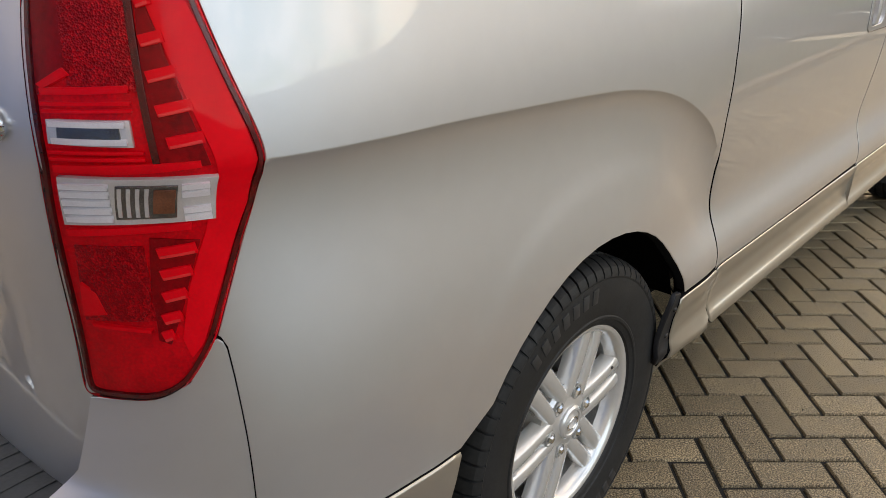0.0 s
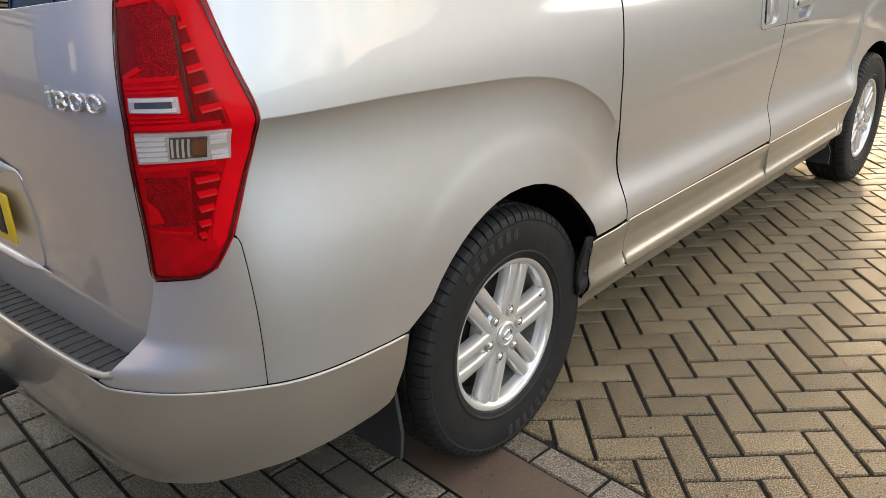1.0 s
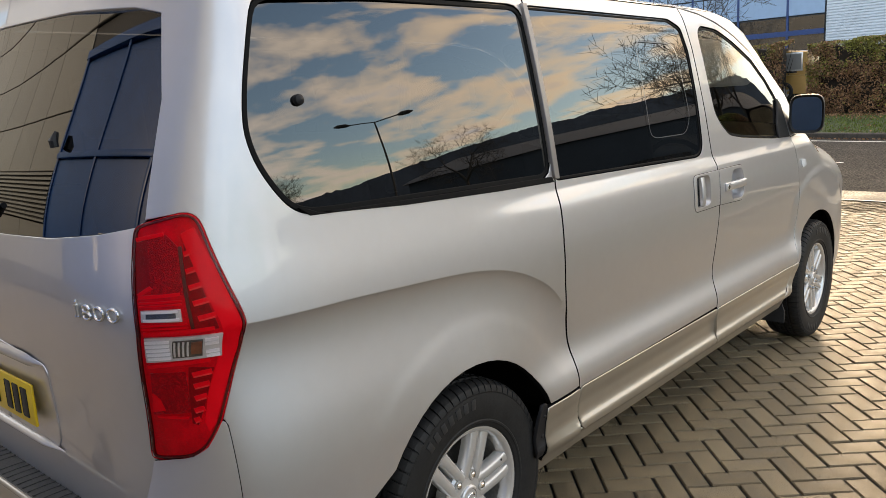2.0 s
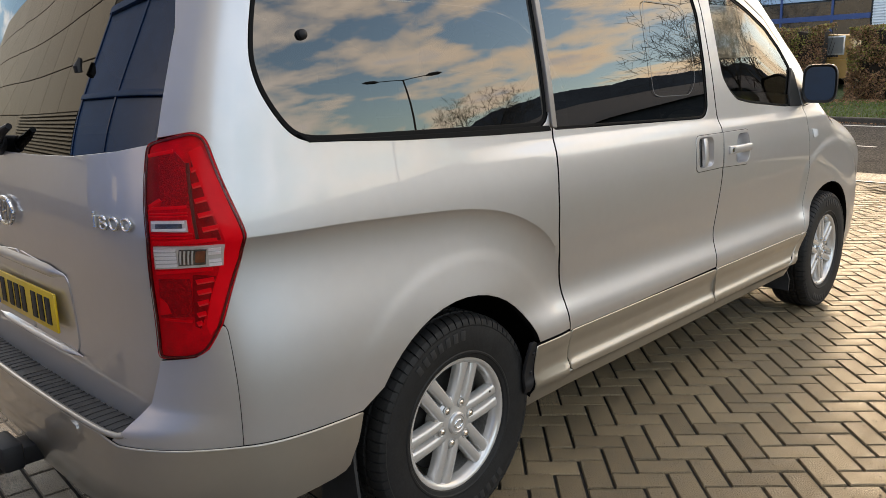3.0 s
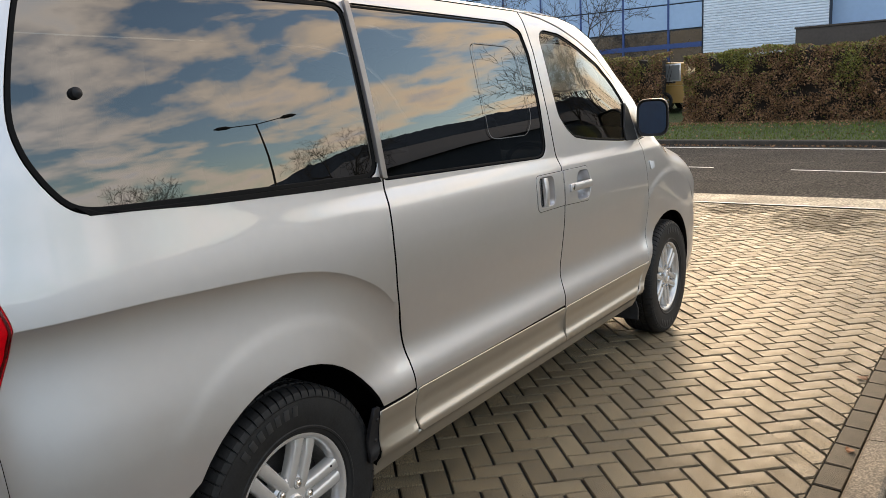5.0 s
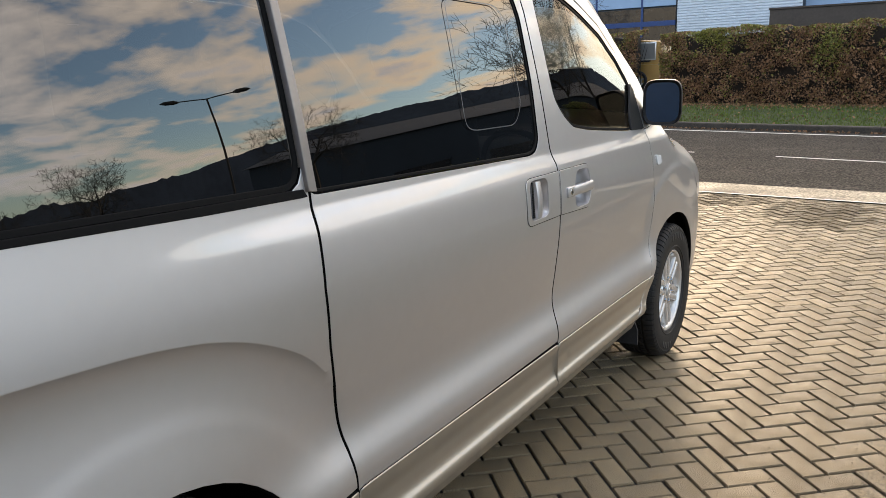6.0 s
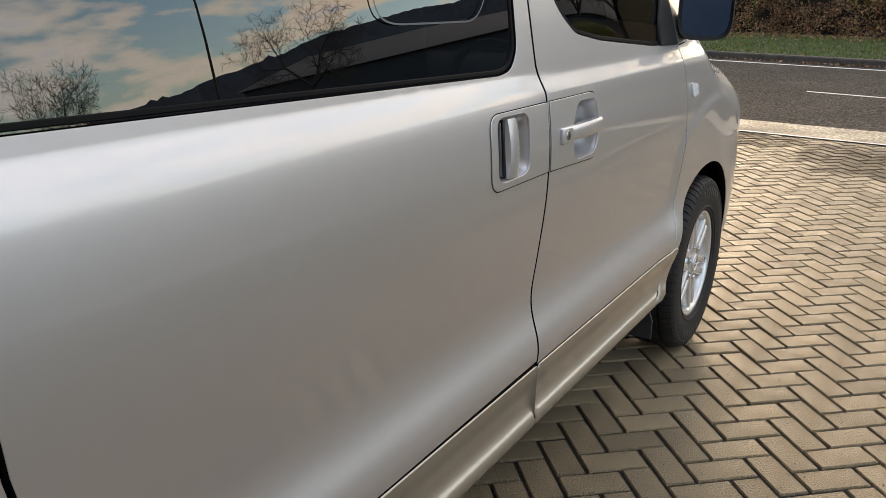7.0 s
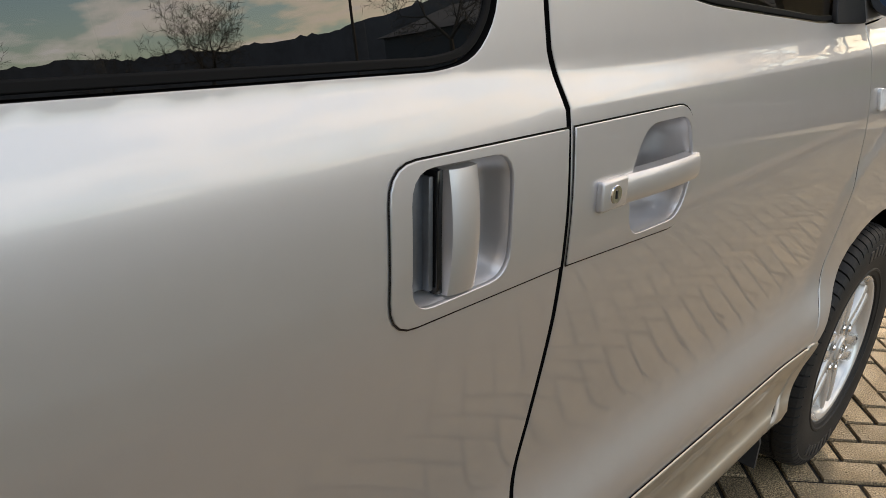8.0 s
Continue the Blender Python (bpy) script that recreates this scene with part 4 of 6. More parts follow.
def handles(side):
    sd = [o for o in van.children if o.name.startswith("sliding_door")][0 if side > 0 else 1]
    fd = [o for o in van.children if o.name.startswith("front_door")][0 if side > 0 else 1]
    # plate round the sliding door's handle
    outer = [(1.7405, 0.996), (1.7408, 1.150)] + rounded([(1.60, 1.150), (1.483, 1.150), (1.483, 0.996), (1.60, 0.996)], 0.034)[6:18]
    cap = skin("handle_plate", outer, PAINT, sd, holes=[CUPA], side=side, off=0.0028, gap=0.0008, grid=0.02, step=0.01, flange=0.006, edge=0.0015)
    # black ring that paints the shade in the gap round the plate
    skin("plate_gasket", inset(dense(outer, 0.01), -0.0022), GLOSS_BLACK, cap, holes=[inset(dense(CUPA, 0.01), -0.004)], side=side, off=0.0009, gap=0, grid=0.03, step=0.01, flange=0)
    cup("handle_bowl", CUPA, 0.045, side, sd)
    bm = bmesh.new()
    m = skin_frame(1.577, 1.075, side)
    bar(bm, m, 0.041, 0.122, 0.001, 0.016, 0.006)
    grip = part("door_handle", bm, PAINT, sd, "silver upright pull handle", 50)
    bm = bmesh.new()
    box(bm, -0.012, 0.006, -0.055, 0.055, -0.036, -0.020, 0.002, m @ Matrix.Translation((-0.040 * side, 0, 0)))
    box(bm, -0.003, 0.003, -0.055, 0.055, -0.036, -0.012, 0.001, m @ Matrix.Translation((-0.032 * side, 0, 0)))
    part("handle_slide", bm, STEEL_GREY, grip)
    bm = bmesh.new()
    box(bm, -0.006, 0.006, -0.060, 0.060, -0.036, -0.009, 0.001, m @ Matrix.Translation((-0.021 * side, 0, 0)))
    part("handle_slot", bm, GLOSS_BLACK, grip)
    # driver's door
    outer = [(1.7535, 1.150)] + [(1.7535, 0.995)] + rounded([(1.80, 0.994), (2.018, 0.985), (2.046, 1.08), (2.015, 1.150), (1.80, 1.150)], 0.030)[6:24]
    cap = skin("handle_plate", outer, PAINT, fd, holes=[CUPB], side=side, off=0.0028, gap=0.0008, grid=0.02, step=0.01, flange=0.006, edge=0.0015)
    # gap shade painted as a black ring round this plate too
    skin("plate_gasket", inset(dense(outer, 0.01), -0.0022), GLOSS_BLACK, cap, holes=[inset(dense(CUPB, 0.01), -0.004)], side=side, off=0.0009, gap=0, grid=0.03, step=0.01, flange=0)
    cup("handle_bowl", CUPB, 0.05, side, fd)
    bm = bmesh.new()
    m = skin_frame(1.946, 1.066, side) @ pose(0, 0, 0, 0, 0, 90)
    bar(bm, m, 0.038, 0.186, 0.010, 0.018, 0.004)
    grip = part("door_handle", bm, PAINT, fd, "silver grip handle", 50)
    bm = bmesh.new()
    m = skin_frame(1.826, 1.066, side)
    box(bm, -0.028, 0.028, -0.0185, 0.0185, 0.0, 0.011, 0.004, m, 3)
    lock = part("lock_cap", bm, PAINT, fd, "silver cap with key slot")
    bm = bmesh.new()
    lathe(bm, [(0.0, 0.0122), (0.008, 0.0122), (0.0105, 0.0125), (0.0115, 0.0105)], 20, m @ pose(0, 0, 0, 0, -90, 0))
    key = part("lock_barrel", bm, CHROME, lock)
    bm = bmesh.new()
    box(bm, -0.0015, 0.0015, -0.005, 0.005, 0.0118, 0.0130, 0, m)
    part("key_slot", bm, INK, lock)
    # side repeater on the wing
    rp = skin("side_repeater", rounded([(2.845, 1.098), (2.915, 1.090), (2.925, 1.056), (2.865, 1.050)], 0.012), WHITE_RIB, van, side=side, off=0.008, gap=0, flange=0.012, grid=0.02, step=0.008, dome=0.006, label="clear side indicator")


for side in (1, -1):
    tail_light(side)
    handles(side)

# sliding pane outline and window latch
sd0 = [o for o in van.children if o.name.startswith("sliding_door")]
for k, side in enumerate((1, -1)):
    skin("vent_frame", rounded(VENT, 0.04), STEEL_GREY, sd0[k], holes=[inset(dense(rounded(VENT, 0.04)), 0.0032)], side=side, off=-0.0015, gap=0, grid=0.2, step=0.01, flange=0)
    bm = bmesh.new()
    m = skin_frame(-0.468, 1.534, side)
    at_u, at_z = np.array([-0.468]), np.array([1.534])
    m = Matrix.Translation(((side_pane(at_u, at_z) - P(at_u, at_z))[0, 0] * side - 0.006 * side, 0, 0)) @ m
    lathe(bm, [(0.0, 0.015), (0.007, 0.014), (0.012, 0.010), (0.0135, 0.004), (0.0135, -0.006)], 20, m @ pose(0, 0, 0, 0, -90, 0))
    part("window_latch", bm, BLACK, [o for o in van.children if o.name.startswith("side_window")][k])


def plate_and_badges():
    # bright frame round the number plate
    ring = rounded([(-1.350, 0.925), (-1.372, 0.72), (-1.41, 0.686), (-1.6930, 0.680), (-1.6930, 0.955)], 0.03)
    fr = skin("plate_surround", ring, PAINT, tailgate, both=True, off=0.004, gap=0, grid=0.02, step=0.012, flange=0.008, edge=0.003)
    c = P(np.array([-1.69]), np.array([0.815]))[0]
    y = c[1] - 0.020
    bm = bmesh.new()
    box(bm, -0.262, 0.262, y - 0.004, y + 0.004, 0.748, 0.862, 0.003)
    pl = part("number_plate", bm, YELLOW, tailgate, "yellow rear number plate")
    bm = bmesh.new()
    box(bm, -0.258, -0.222, y - 0.0052, y - 0.003, 0.752, 0.858)
    part("blue_band", bm, BLUE_BAND, pl)
    for x in (-0.17, -0.10, -0.045, 0.01, 0.10, 0.155, 0.21):
        bm = bmesh.new()
        box(bm, x - 0.019, x + 0.019, y - 0.0052, y - 0.003, 0.766, 0.845, 0.003)
        part("mark", bm, INK, pl)
    # bright lip over and under the plate
    for z0, z1, out in ((0.905, 0.945, 0.012), (0.678, 0.706, 0.016)):
        bm = bmesh.new()
        us = np.linspace(-1.355, -1.693, 16)
        thin = 0.12 + 0.88 * smooth(-1.350, -1.47, us)
        rows = []
        for f in np.linspace(0, 1, 7):
            p = P(us, z0 + (z1 - z0) * (0.5 + (f - 0.5) * thin))
            p[:, 1] -= 0.004 + out * math.sin(math.pi * f) * thin
            p[-1, 0] = 0.0
            rows.append(p)
        for sx in (1, -1):
            g = [[bm.verts.new((q[0] * sx, q[1], q[2])) for q in r] for r in rows]
            for a, b in zip(g, g[1:]):
                for i in range(15):
                    bm.faces.new((a[i], a[i + 1], b[i + 1], b[i]))
        bmesh.ops.remove_doubles(bm, verts=bm.verts[:], dist=0.0005)
        bmesh.ops.recalc_face_normals(bm, faces=bm.faces[:])
        part("plate_lip", bm, PAINT, tailgate, "" if z0 > 0.8 else "bright strip under the plate", 60)
    # maker's badge: an oval ring with a slanting bar
    bm = bmesh.new()
    yb = P(np.array([-1.69]), np.array([1.085]))[0][1]
    n = 32
    pts = [(0.068 * math.cos(a), yb - 0.010, 1.075 + 0.040 * math.sin(a)) for a in np.arange(n + 1) * 2 * math.pi / n]
    tube(bm, pts, 0.006, 8, False)
    emblem = part("emblem", bm, CHROME, tailgate, "chrome oval emblem")
    bm = bmesh.new()
    for dx in (-0.022, 0.022):
        tube(bm, [(dx - 0.008, yb - 0.009, 1.048), (dx + 0.008, yb - 0.009, 1.102)], 0.0055, 8)
    tube(bm, [(-0.022, yb - 0.009, 1.070), (0.022, yb - 0.009, 1.080)], 0.005, 8)
    part("emblem_bar", bm, CHROME, emblem)
    # model badge: a short bar and three rings
    def at(u, z, d):
        p = P(np.array([u]), np.array([z]))[0]
        nn = normals(P, np.array([u]), np.array([z]))[0]
        return Vector(p + nn * d)
    bm = bmesh.new()
    tube(bm, [at(-1.094, 1.090, 0.004), at(-1.092, 1.116, 0.004)], 0.0042, 8)
    tube(bm, [at(-1.100, 1.114, 0.004), at(-1.091, 1.116, 0.004)], 0.0032, 8)
    tube(bm, [at(-1.101, 1.090, 0.004), at(-1.086, 1.090, 0.004)], 0.0032, 8)
    tube(bm, [at(-1.094, 1.124, 0.004), at(-1.088, 1.124, 0.004)], 0.0042, 8)
    b0 = part("model_badge", bm, CHROME, tailgate, "raised chrome model badge")
    for u, z, a0, b0_ in ((-1.056, 1.1110, 0.0115, 0.0068), (-1.056, 1.0960, 0.0135, 0.0078), (-1.014, 1.1035, 0.0145, 0.0140), (-0.971, 1.1035, 0.0145, 0.0140)):
        bm = bmesh.new()
        tube(bm, [at(u + a0 * math.cos(a), z + b0_ * math.sin(a), 0.005) for a in np.arange(25) * 2 * math.pi / 24], 0.0036, 8, False)
        part("ring", bm, CHROME, b0)
    # wiper
    bm = bmesh.new()
    p0 = at(-1.66, 1.27, 0.03)
    p1 = at(-1.545, 1.315, 0.03)
    tube(bm, [at(-1.70, 1.262, 0.0), p0], [0.03, 0.026], 14)
    tube(bm, [p0, at(-1.60, 1.295, 0.035), p1], [0.018, 0.014, 0.009], 10)
    w = part("wiper_arm", bm, BLACK, tailgate, "black wiper arm")
    bm = bmesh.new()
    tube(bm, [at(-1.18, 1.456, 0.004), at(-1.18, 1.468, 0.009), at(-1.176, 1.49, 0.006)], [0.010, 0.011, 0.005], 10)
    part("washer_jet", bm, BLACK, tailgate)
    # tow bar
    bm = bmesh.new()
    box(bm, -0.05, 0.05, -1.16, -0.80, 0.30, 0.36, 0.008)
    box(bm, -0.045, 0.045, -1.20, -1.13, 0.30, 0.46, 0.01)
    tb = part("tow_bar", bm, BLACK, van, "black tow bar")
    bm = bmesh.new()
    lathe(bm, [(0.0, 0.025), (0.014, 0.021), (0.024, 0.008), (0.025, 0.0), (0.022, -0.012), (0.015, -0.02), (0.014, -0.06), (0.02, -0.065)], 20, pose(0, -1.20, 0.50, 0, -90, 0))
    part("tow_ball", bm, BLACK, tb)
    bm = bmesh.new()
    box(bm, 0.06, 0.20, -1.10, -1.04, 0.36, 0.44, 0.012)
    so = part("tow_socket", bm, BLACK, tb)
    bm = bmesh.new()
    lathe(bm, [(0.0, 0.03), (0.02, 0.03), (0.028, 0.026), (0.028, 0.0)], 18, pose(0.13, -1.10, 0.40, 0, 0, -90))
    part("socket_cap", bm, CHROME, so)


plate_and_badges()


def mirror(side):
    c = P(np.array([2.60]), np.array([1.30]))[0] * (side, 1, 1)
    m = Matrix.Translation((0.985 * side, 2.80, 1.342)) @ pose(0, 0, 0, 0, 0, side * 12)
    bm = bmesh.new()
    # rounded shell, open towards the driver
    def sect(f, d):
        pts = []
        for k in range(32):
            a = 2 * math.pi * k / 32
            e = 0.50
            x = 0.086 * f * math.copysign(abs(math.cos(a)) ** e, math.cos(a))
            z = 0.103 * f * math.copysign(abs(math.sin(a)) ** e, math.sin(a))
            pts.append(bm.verts.new(m @ Vector((x, d, z))))
        return pts
    rings = [sect(f, d) for f, d in ((0.84, 0.004), (0.97, -0.012), (1.0, 0.0), (1.0, 0.03), (0.96, 0.065), (0.82, 0.095), (0.5, 0.115), (0.15, 0.12))]
    for a, b in zip(rings, rings[1:]):
        for i in range(32):
            bm.faces.new((a[i], a[(i + 1) % 32], b[(i + 1) % 32], b[i]))
    bm.faces.new(rings[-1])
    bmesh.ops.recalc_face_normals(bm, faces=bm.faces[:])
    shell = part("wing_mirror", bm, BLACK, van, "black wing mirror", 50)
    bm = bmesh.new()
    bm.faces.new(sect(0.86, 0.002))
    bmesh.ops.recalc_face_normals(bm, faces=bm.faces[:])
    part("mirror_glass", bm, MIRROR, shell, "mirror glass")
    bm = bmesh.new()
    tube(bm, [(c[0] - side * 0.04, 2.86, 1.275), (c[0] + side * 0.03, 2.87, 1.285), m @ Vector((-side * 0.04, 0.08, -0.05))], [0.045, 0.042, 0.046], 12)
    part("mirror_arm", bm, BLACK, shell)
    skin("mirror_base", [(2.58, 1.232), (2.745, 1.228), (2.735, 1.40), (2.705, 1.425), (2.60, 1.30)], BLACK, shell, side=side, off=0.006, gap=0, flange=0.01)


for side in (1, -1):
    mirror(side)

# ---------------- wheels ----------------


def tyre_mesh():
    bm = bmesh.new()
    n = 144
    # (radius, across); outer face at +across
    prof = [(0.211, 0.088), (0.218, 0.098), (0.228, 0.1015), (0.231, 0.1045), (0.236, 0.1050), (0.239, 0.1030), (0.262, 0.1075), (0.285, 0.1085), (0.305, 0.1075), (0.318, 0.105), (0.322, 0.1065), (0.330, 0.105), (0.3400, 0.0990), (0.3475, 0.088), (0.3525, 0.074),
            (0.3535, 0.058), (0.3455, 0.0555), (0.3455, 0.0475), (0.3540, 0.045), (0.3545, 0.020), (0.3460, 0.0175), (0.3460, 0.0095), (0.3545, 0.007)]
    full = prof + [(r, -h) for r, h in prof[::-1]]
    rings = []
    cuts = (0.0, 0.40, 0.80, 0.83, 0.95, 0.98)
    n = 70 * len(cuts)
    for k in range(n):
        b, c = divmod(k, len(cuts))
        a = 2 * math.pi * (b + cuts[c]) / 70
        ring = []
        for r, h in full:
            shoulder = 0.0585 < abs(h) < 0.1065 and r > 0.329
            sipe = abs(h) < 0.0555 and r > 0.352 and c in (3, 4)
            r2 = r - (0.008 if shoulder and c in (3, 4) else 0.004 if sipe else 0)
            a2 = a + 0.35 * h
            ring.append(bm.verts.new((h, r2 * math.cos(a2), r2 * math.sin(a2))))
        rings.append(ring)
    for k in range(n):
        a, b = rings[k], rings[(k + 1) % n]
        for i in range(len(full) - 1):
            bm.faces.new((a[i], a[i + 1], b[i + 1], b[i]))
    bmesh.ops.recalc_face_normals(bm, faces=bm.faces[:])
    return bm


def spoke_mesh(bm, ang, off):
    """One bar of a twin spoke from the hub out to the rim, at the angle."""
    rows = []
    for t in np.linspace(0, 1, 7):
        r = 0.054 + t * 0.142
        w = 0.0158 + 0.003 * t ** 3
        lat = off
        x = 0.080 + 0.012 * t - 0.010 * t * t
        rows.append([(x - 0.036, r, lat - w * 1.05), (x - 0.004, r, lat - w), (x, r, lat - w * 0.72), (x + 0.001, r, lat), (x, r, lat + w * 0.72), (x - 0.004, r, lat + w), (x - 0.036, r, lat + w * 1.05)])
    m = pose(0, 0, 0, math.degrees(ang), 0, 0)
    g = [[bm.verts.new(m @ Vector(p)) for p in r] for r in rows]
    for a, b in zip(g, g[1:]):
        for i in range(6):
            bm.faces.new((a[i], a[i + 1], b[i + 1], b[i]))
        bm.faces.new((a[6], a[0], b[0], b[6]))
    bm.faces.new(g[-1])
    bm.faces.new(g[0])
    bmesh.ops.recalc_face_normals(bm, faces=bm.faces[:])


def wheel(x, y, out, turn):
    m = Matrix.Translation((x, y, 0.350)) @ (pose(0, 0, 0, turn, 0, 0) if out > 0 else pose(0, 0, 0, turn, 0, 180))
    bm = bmesh.new()
    lathe(bm, [(0.0, 0.022), (0.165, 0.022), (0.170, 0.014), (0.170, 0.0), (0.06, -0.01), (0.0, -0.01)], 40)
    w = part("wheel", bm, ALLOY_DARK, van, "six twin-spoke alloy wheel with black tyre")
    w.matrix_basis = m
    tyre = part("tyre", tyre_mesh(), RUBBER, w, smooth_deg=22)
    bm = bmesh.new()
    lathe(bm, [(0.188, 0.056), (0.191, 0.066), (0.195, 0.080), (0.202, 0.0895), (0.2085, 0.0935), (0.2140, 0.0935), (0.2165, 0.091), (0.217, 0.084), (0.211, 0.075), (0.211, 0.06)], 64)
    bmesh.ops.recalc_face_normals(bm, faces=bm.faces[:])
    rim = part("rim", bm, ALLOY, w, "painted silver rim", 40)
    bm = bmesh.new()
    lathe(bm, [(0.178, -0.09), (0.186, 0.0), (0.188, 0.056), (0.211, 0.060), (0.211, -0.095)], 48)
    bmesh.ops.recalc_face_normals(bm, faces=bm.faces[:])
    part("rim_barrel", bm, BARREL, w)
    for k in range(6):
        for s in (-1, 1):
            bm = bmesh.new()
            spoke_mesh(bm, 2 * math.pi * k / 6, s * 0.0238)
            part("spoke", bm, ALLOY, w, smooth_deg=50)
    bm = bmesh.new()
    lathe(bm, [(0.091, 0.030), (0.089, 0.069), (0.082, 0.077), (0.069, 0.080), (0.040, 0.081), (0.036, 0.083)], 36)
    part("hub", bm, ALLOY, w)
    bm = bmesh.new()
    lathe(bm, [(0.038, 0.075), (0.037, 0.087), (0.033, 0.091), (0.028, 0.0915), (0.026, 0.089), (0.0, 0.090)], 30)
    part("centre_cap", bm, ALLOY, w, "silver centre cap")
    bm = bmesh.new()
    tube(bm, [(0.0915, 0.018 * math.cos(a), 0.0125 * math.sin(a)) for a in np.arange(25) * 2 * math.pi / 24], 0.0022, 6, False)
    part("cap_emblem", bm, CHROME, w)
    for k in range(6):
        a = 2 * math.pi * k / 6
        bm = bmesh.new()
        lathe(bm, [(0.0165, 0.064), (0.0165, 0.0815), (0.0145, 0.0825), (0.0135, 0.075), (0.0090, 0.073)], 18, Matrix.Translation((0.0, 0.0655 * math.cos(a), 0.0655 * math.sin(a))))
        part("nut_recess", bm, BARREL, w)
        bm = bmesh.new()
        lathe(bm, [(0.0, 0.089), (0.006, 0.088), (0.0095, 0.084), (0.0100, 0.067)], 6, Matrix.Translation((0.0, 0.0655 * math.cos(a), 0.0655 * math.sin(a))))
        part("wheel_nut", bm, CHROME, w)
    # raised marks on the sidewall, as plain bars
    for base in (1.72, 1.72 + math.pi):
        for k in range(7):
            a = base + (k - 3) * 0.115
            bm = bmesh.new()
            box(bm, 0.1035, 0.1098, -0.0105, 0.0105, 0.276, 0.308, 0.002, pose(0, 0, 0, math.degrees(a) - 90, 0, 0))
            part("sidewall_mark", bm, MARK, w)
    bm = bmesh.new()
    tube(bm, [(0.060, 0.174, 0.03), (0.085, 0.167, 0.03)], 0.004, 8)
    part("valve", bm, BLACK, w)
    return w


for y, sp in ((0.0, 9.0), (3.205, -20.0)):
    x, y = (0.826, y) if y < 1 else (0.842, 3.222)
    wheel(x, y, 1, sp)
    wheel(-x, y, -1, sp)


FLAP = mat("flap_rubber", (0.022, 0.023, 0.025), 0.55, var=0.2, scale=8)


def flaps():
    for side in (1, -1):
        for yc, back, zt in ((-0.398, 1, 0.45), (2.765, 1, 0.42)):
            bm = bmesh.new()
            rows = [(zt, 0.78, 0.885, 0.0), (zt - 0.10, 0.77, 0.892, -0.004), (0.26, 0.75, 0.918, -0.014), (0.195, 0.76, 0.922, -0.026)]
            f = [[bm.verts.new((x * side, yc + d + o, z)) for x in (a, (a + b) / 2, b - 0.01, b)] for z, a, b, d in rows for o in (0.005,)]
            g = [[bm.verts.new((x * side, yc + d + o, z)) for x in (a, (a + b) / 2, b - 0.01, b)] for z, a, b, d in rows for o in (-0.005,)]
            for h in (f, g):
                for a, b in zip(h, h[1:]):
                    for i in range(3):
                        bm.faces.new((a[i], a[i + 1], b[i + 1], b[i]))
            loop = lambda h: h[0] + [r[-1] for r in h[1:]] + h[-1][::-1][1:] + [r[0] for r in h[::-1][1:-1]]
            lf, lg = loop(f), loop(g)
            for i in range(len(lf)):
                j = (i + 1) % len(lf)
                bm.faces.new((lf[i], lf[j], lg[j], lg[i]))
            bmesh.ops.recalc_face_normals(bm, faces=bm.faces[:])
            part("mud_flap", bm, FLAP, van, "black rubber mud flap")
        # liner ahead of the rear wheel, with its screws, and the arch liners
        ln = skin("arch_edge", [(0.320, 0.540), (0.343, 0.538), (0.350, 0.46), (0.345, 0.40), (0.332, 0.362), (0.300, 0.362), (0.297, 0.43), (0.306, 0.50)], BLACK, van, side=side, off=0.0, gap=0, flange=0.012, grid=0.03)
        for z in (0.50, 0.43):
            bm = bmesh.new()
            lathe(bm, [(0.0, 0.0045), (0.005, 0.004), (0.007, 0.001), (0.007, -0.004)], 12, skin_frame(0.333 - (0.5 - z) * 0.03, z, side) @ pose(0, 0, 0, 0, -90, 0))
            part("screw", bm, ALLOY_DARK, ln)
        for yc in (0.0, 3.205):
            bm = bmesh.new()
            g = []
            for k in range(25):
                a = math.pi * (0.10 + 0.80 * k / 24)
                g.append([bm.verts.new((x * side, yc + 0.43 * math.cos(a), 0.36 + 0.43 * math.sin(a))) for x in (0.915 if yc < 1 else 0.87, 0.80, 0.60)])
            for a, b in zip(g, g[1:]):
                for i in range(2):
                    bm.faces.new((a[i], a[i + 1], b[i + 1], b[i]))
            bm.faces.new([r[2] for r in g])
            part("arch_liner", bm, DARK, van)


flaps()


def seat(name, x, y, w, kids):
    bm = bmesh.new()
    box(bm, x - w / 2, x + w / 2, y - 0.25, y + 0.27, 0.66, 0.86, 0.05, None, 3)
    s = part(name, bm, FABRIC, van, "grey fabric seat")
    bm = bmesh.new()
    box(bm, x - w / 2 + 0.01, x + w / 2 - 0.01, -0.07, 0.07, 0.0, 0.62, 0.05, Matrix.Translation((0, y - 0.27, 0.80)) @ pose(0, 0, 0, 12, 0, 0), 3)
    part("backrest", bm, FABRIC, s)
    bm = bmesh.new()
    box(bm, x - 0.12, x + 0.12, -0.05, 0.05, 0.0, 0.20, 0.04, Matrix.Translation((0, y - 0.42, 1.45)) @ pose(0, 0, 0, 12, 0, 0), 3)
    part("headrest", bm, FABRIC, s)


for x in (0.42, -0.42):
    seat("front_seat", x, 2.02, 0.50, 0)
    seat("rear_seat", x, 0.95, 0.60, 0)
    seat("rear_seat", x * 0.70, 0.05, 0.56, 0)


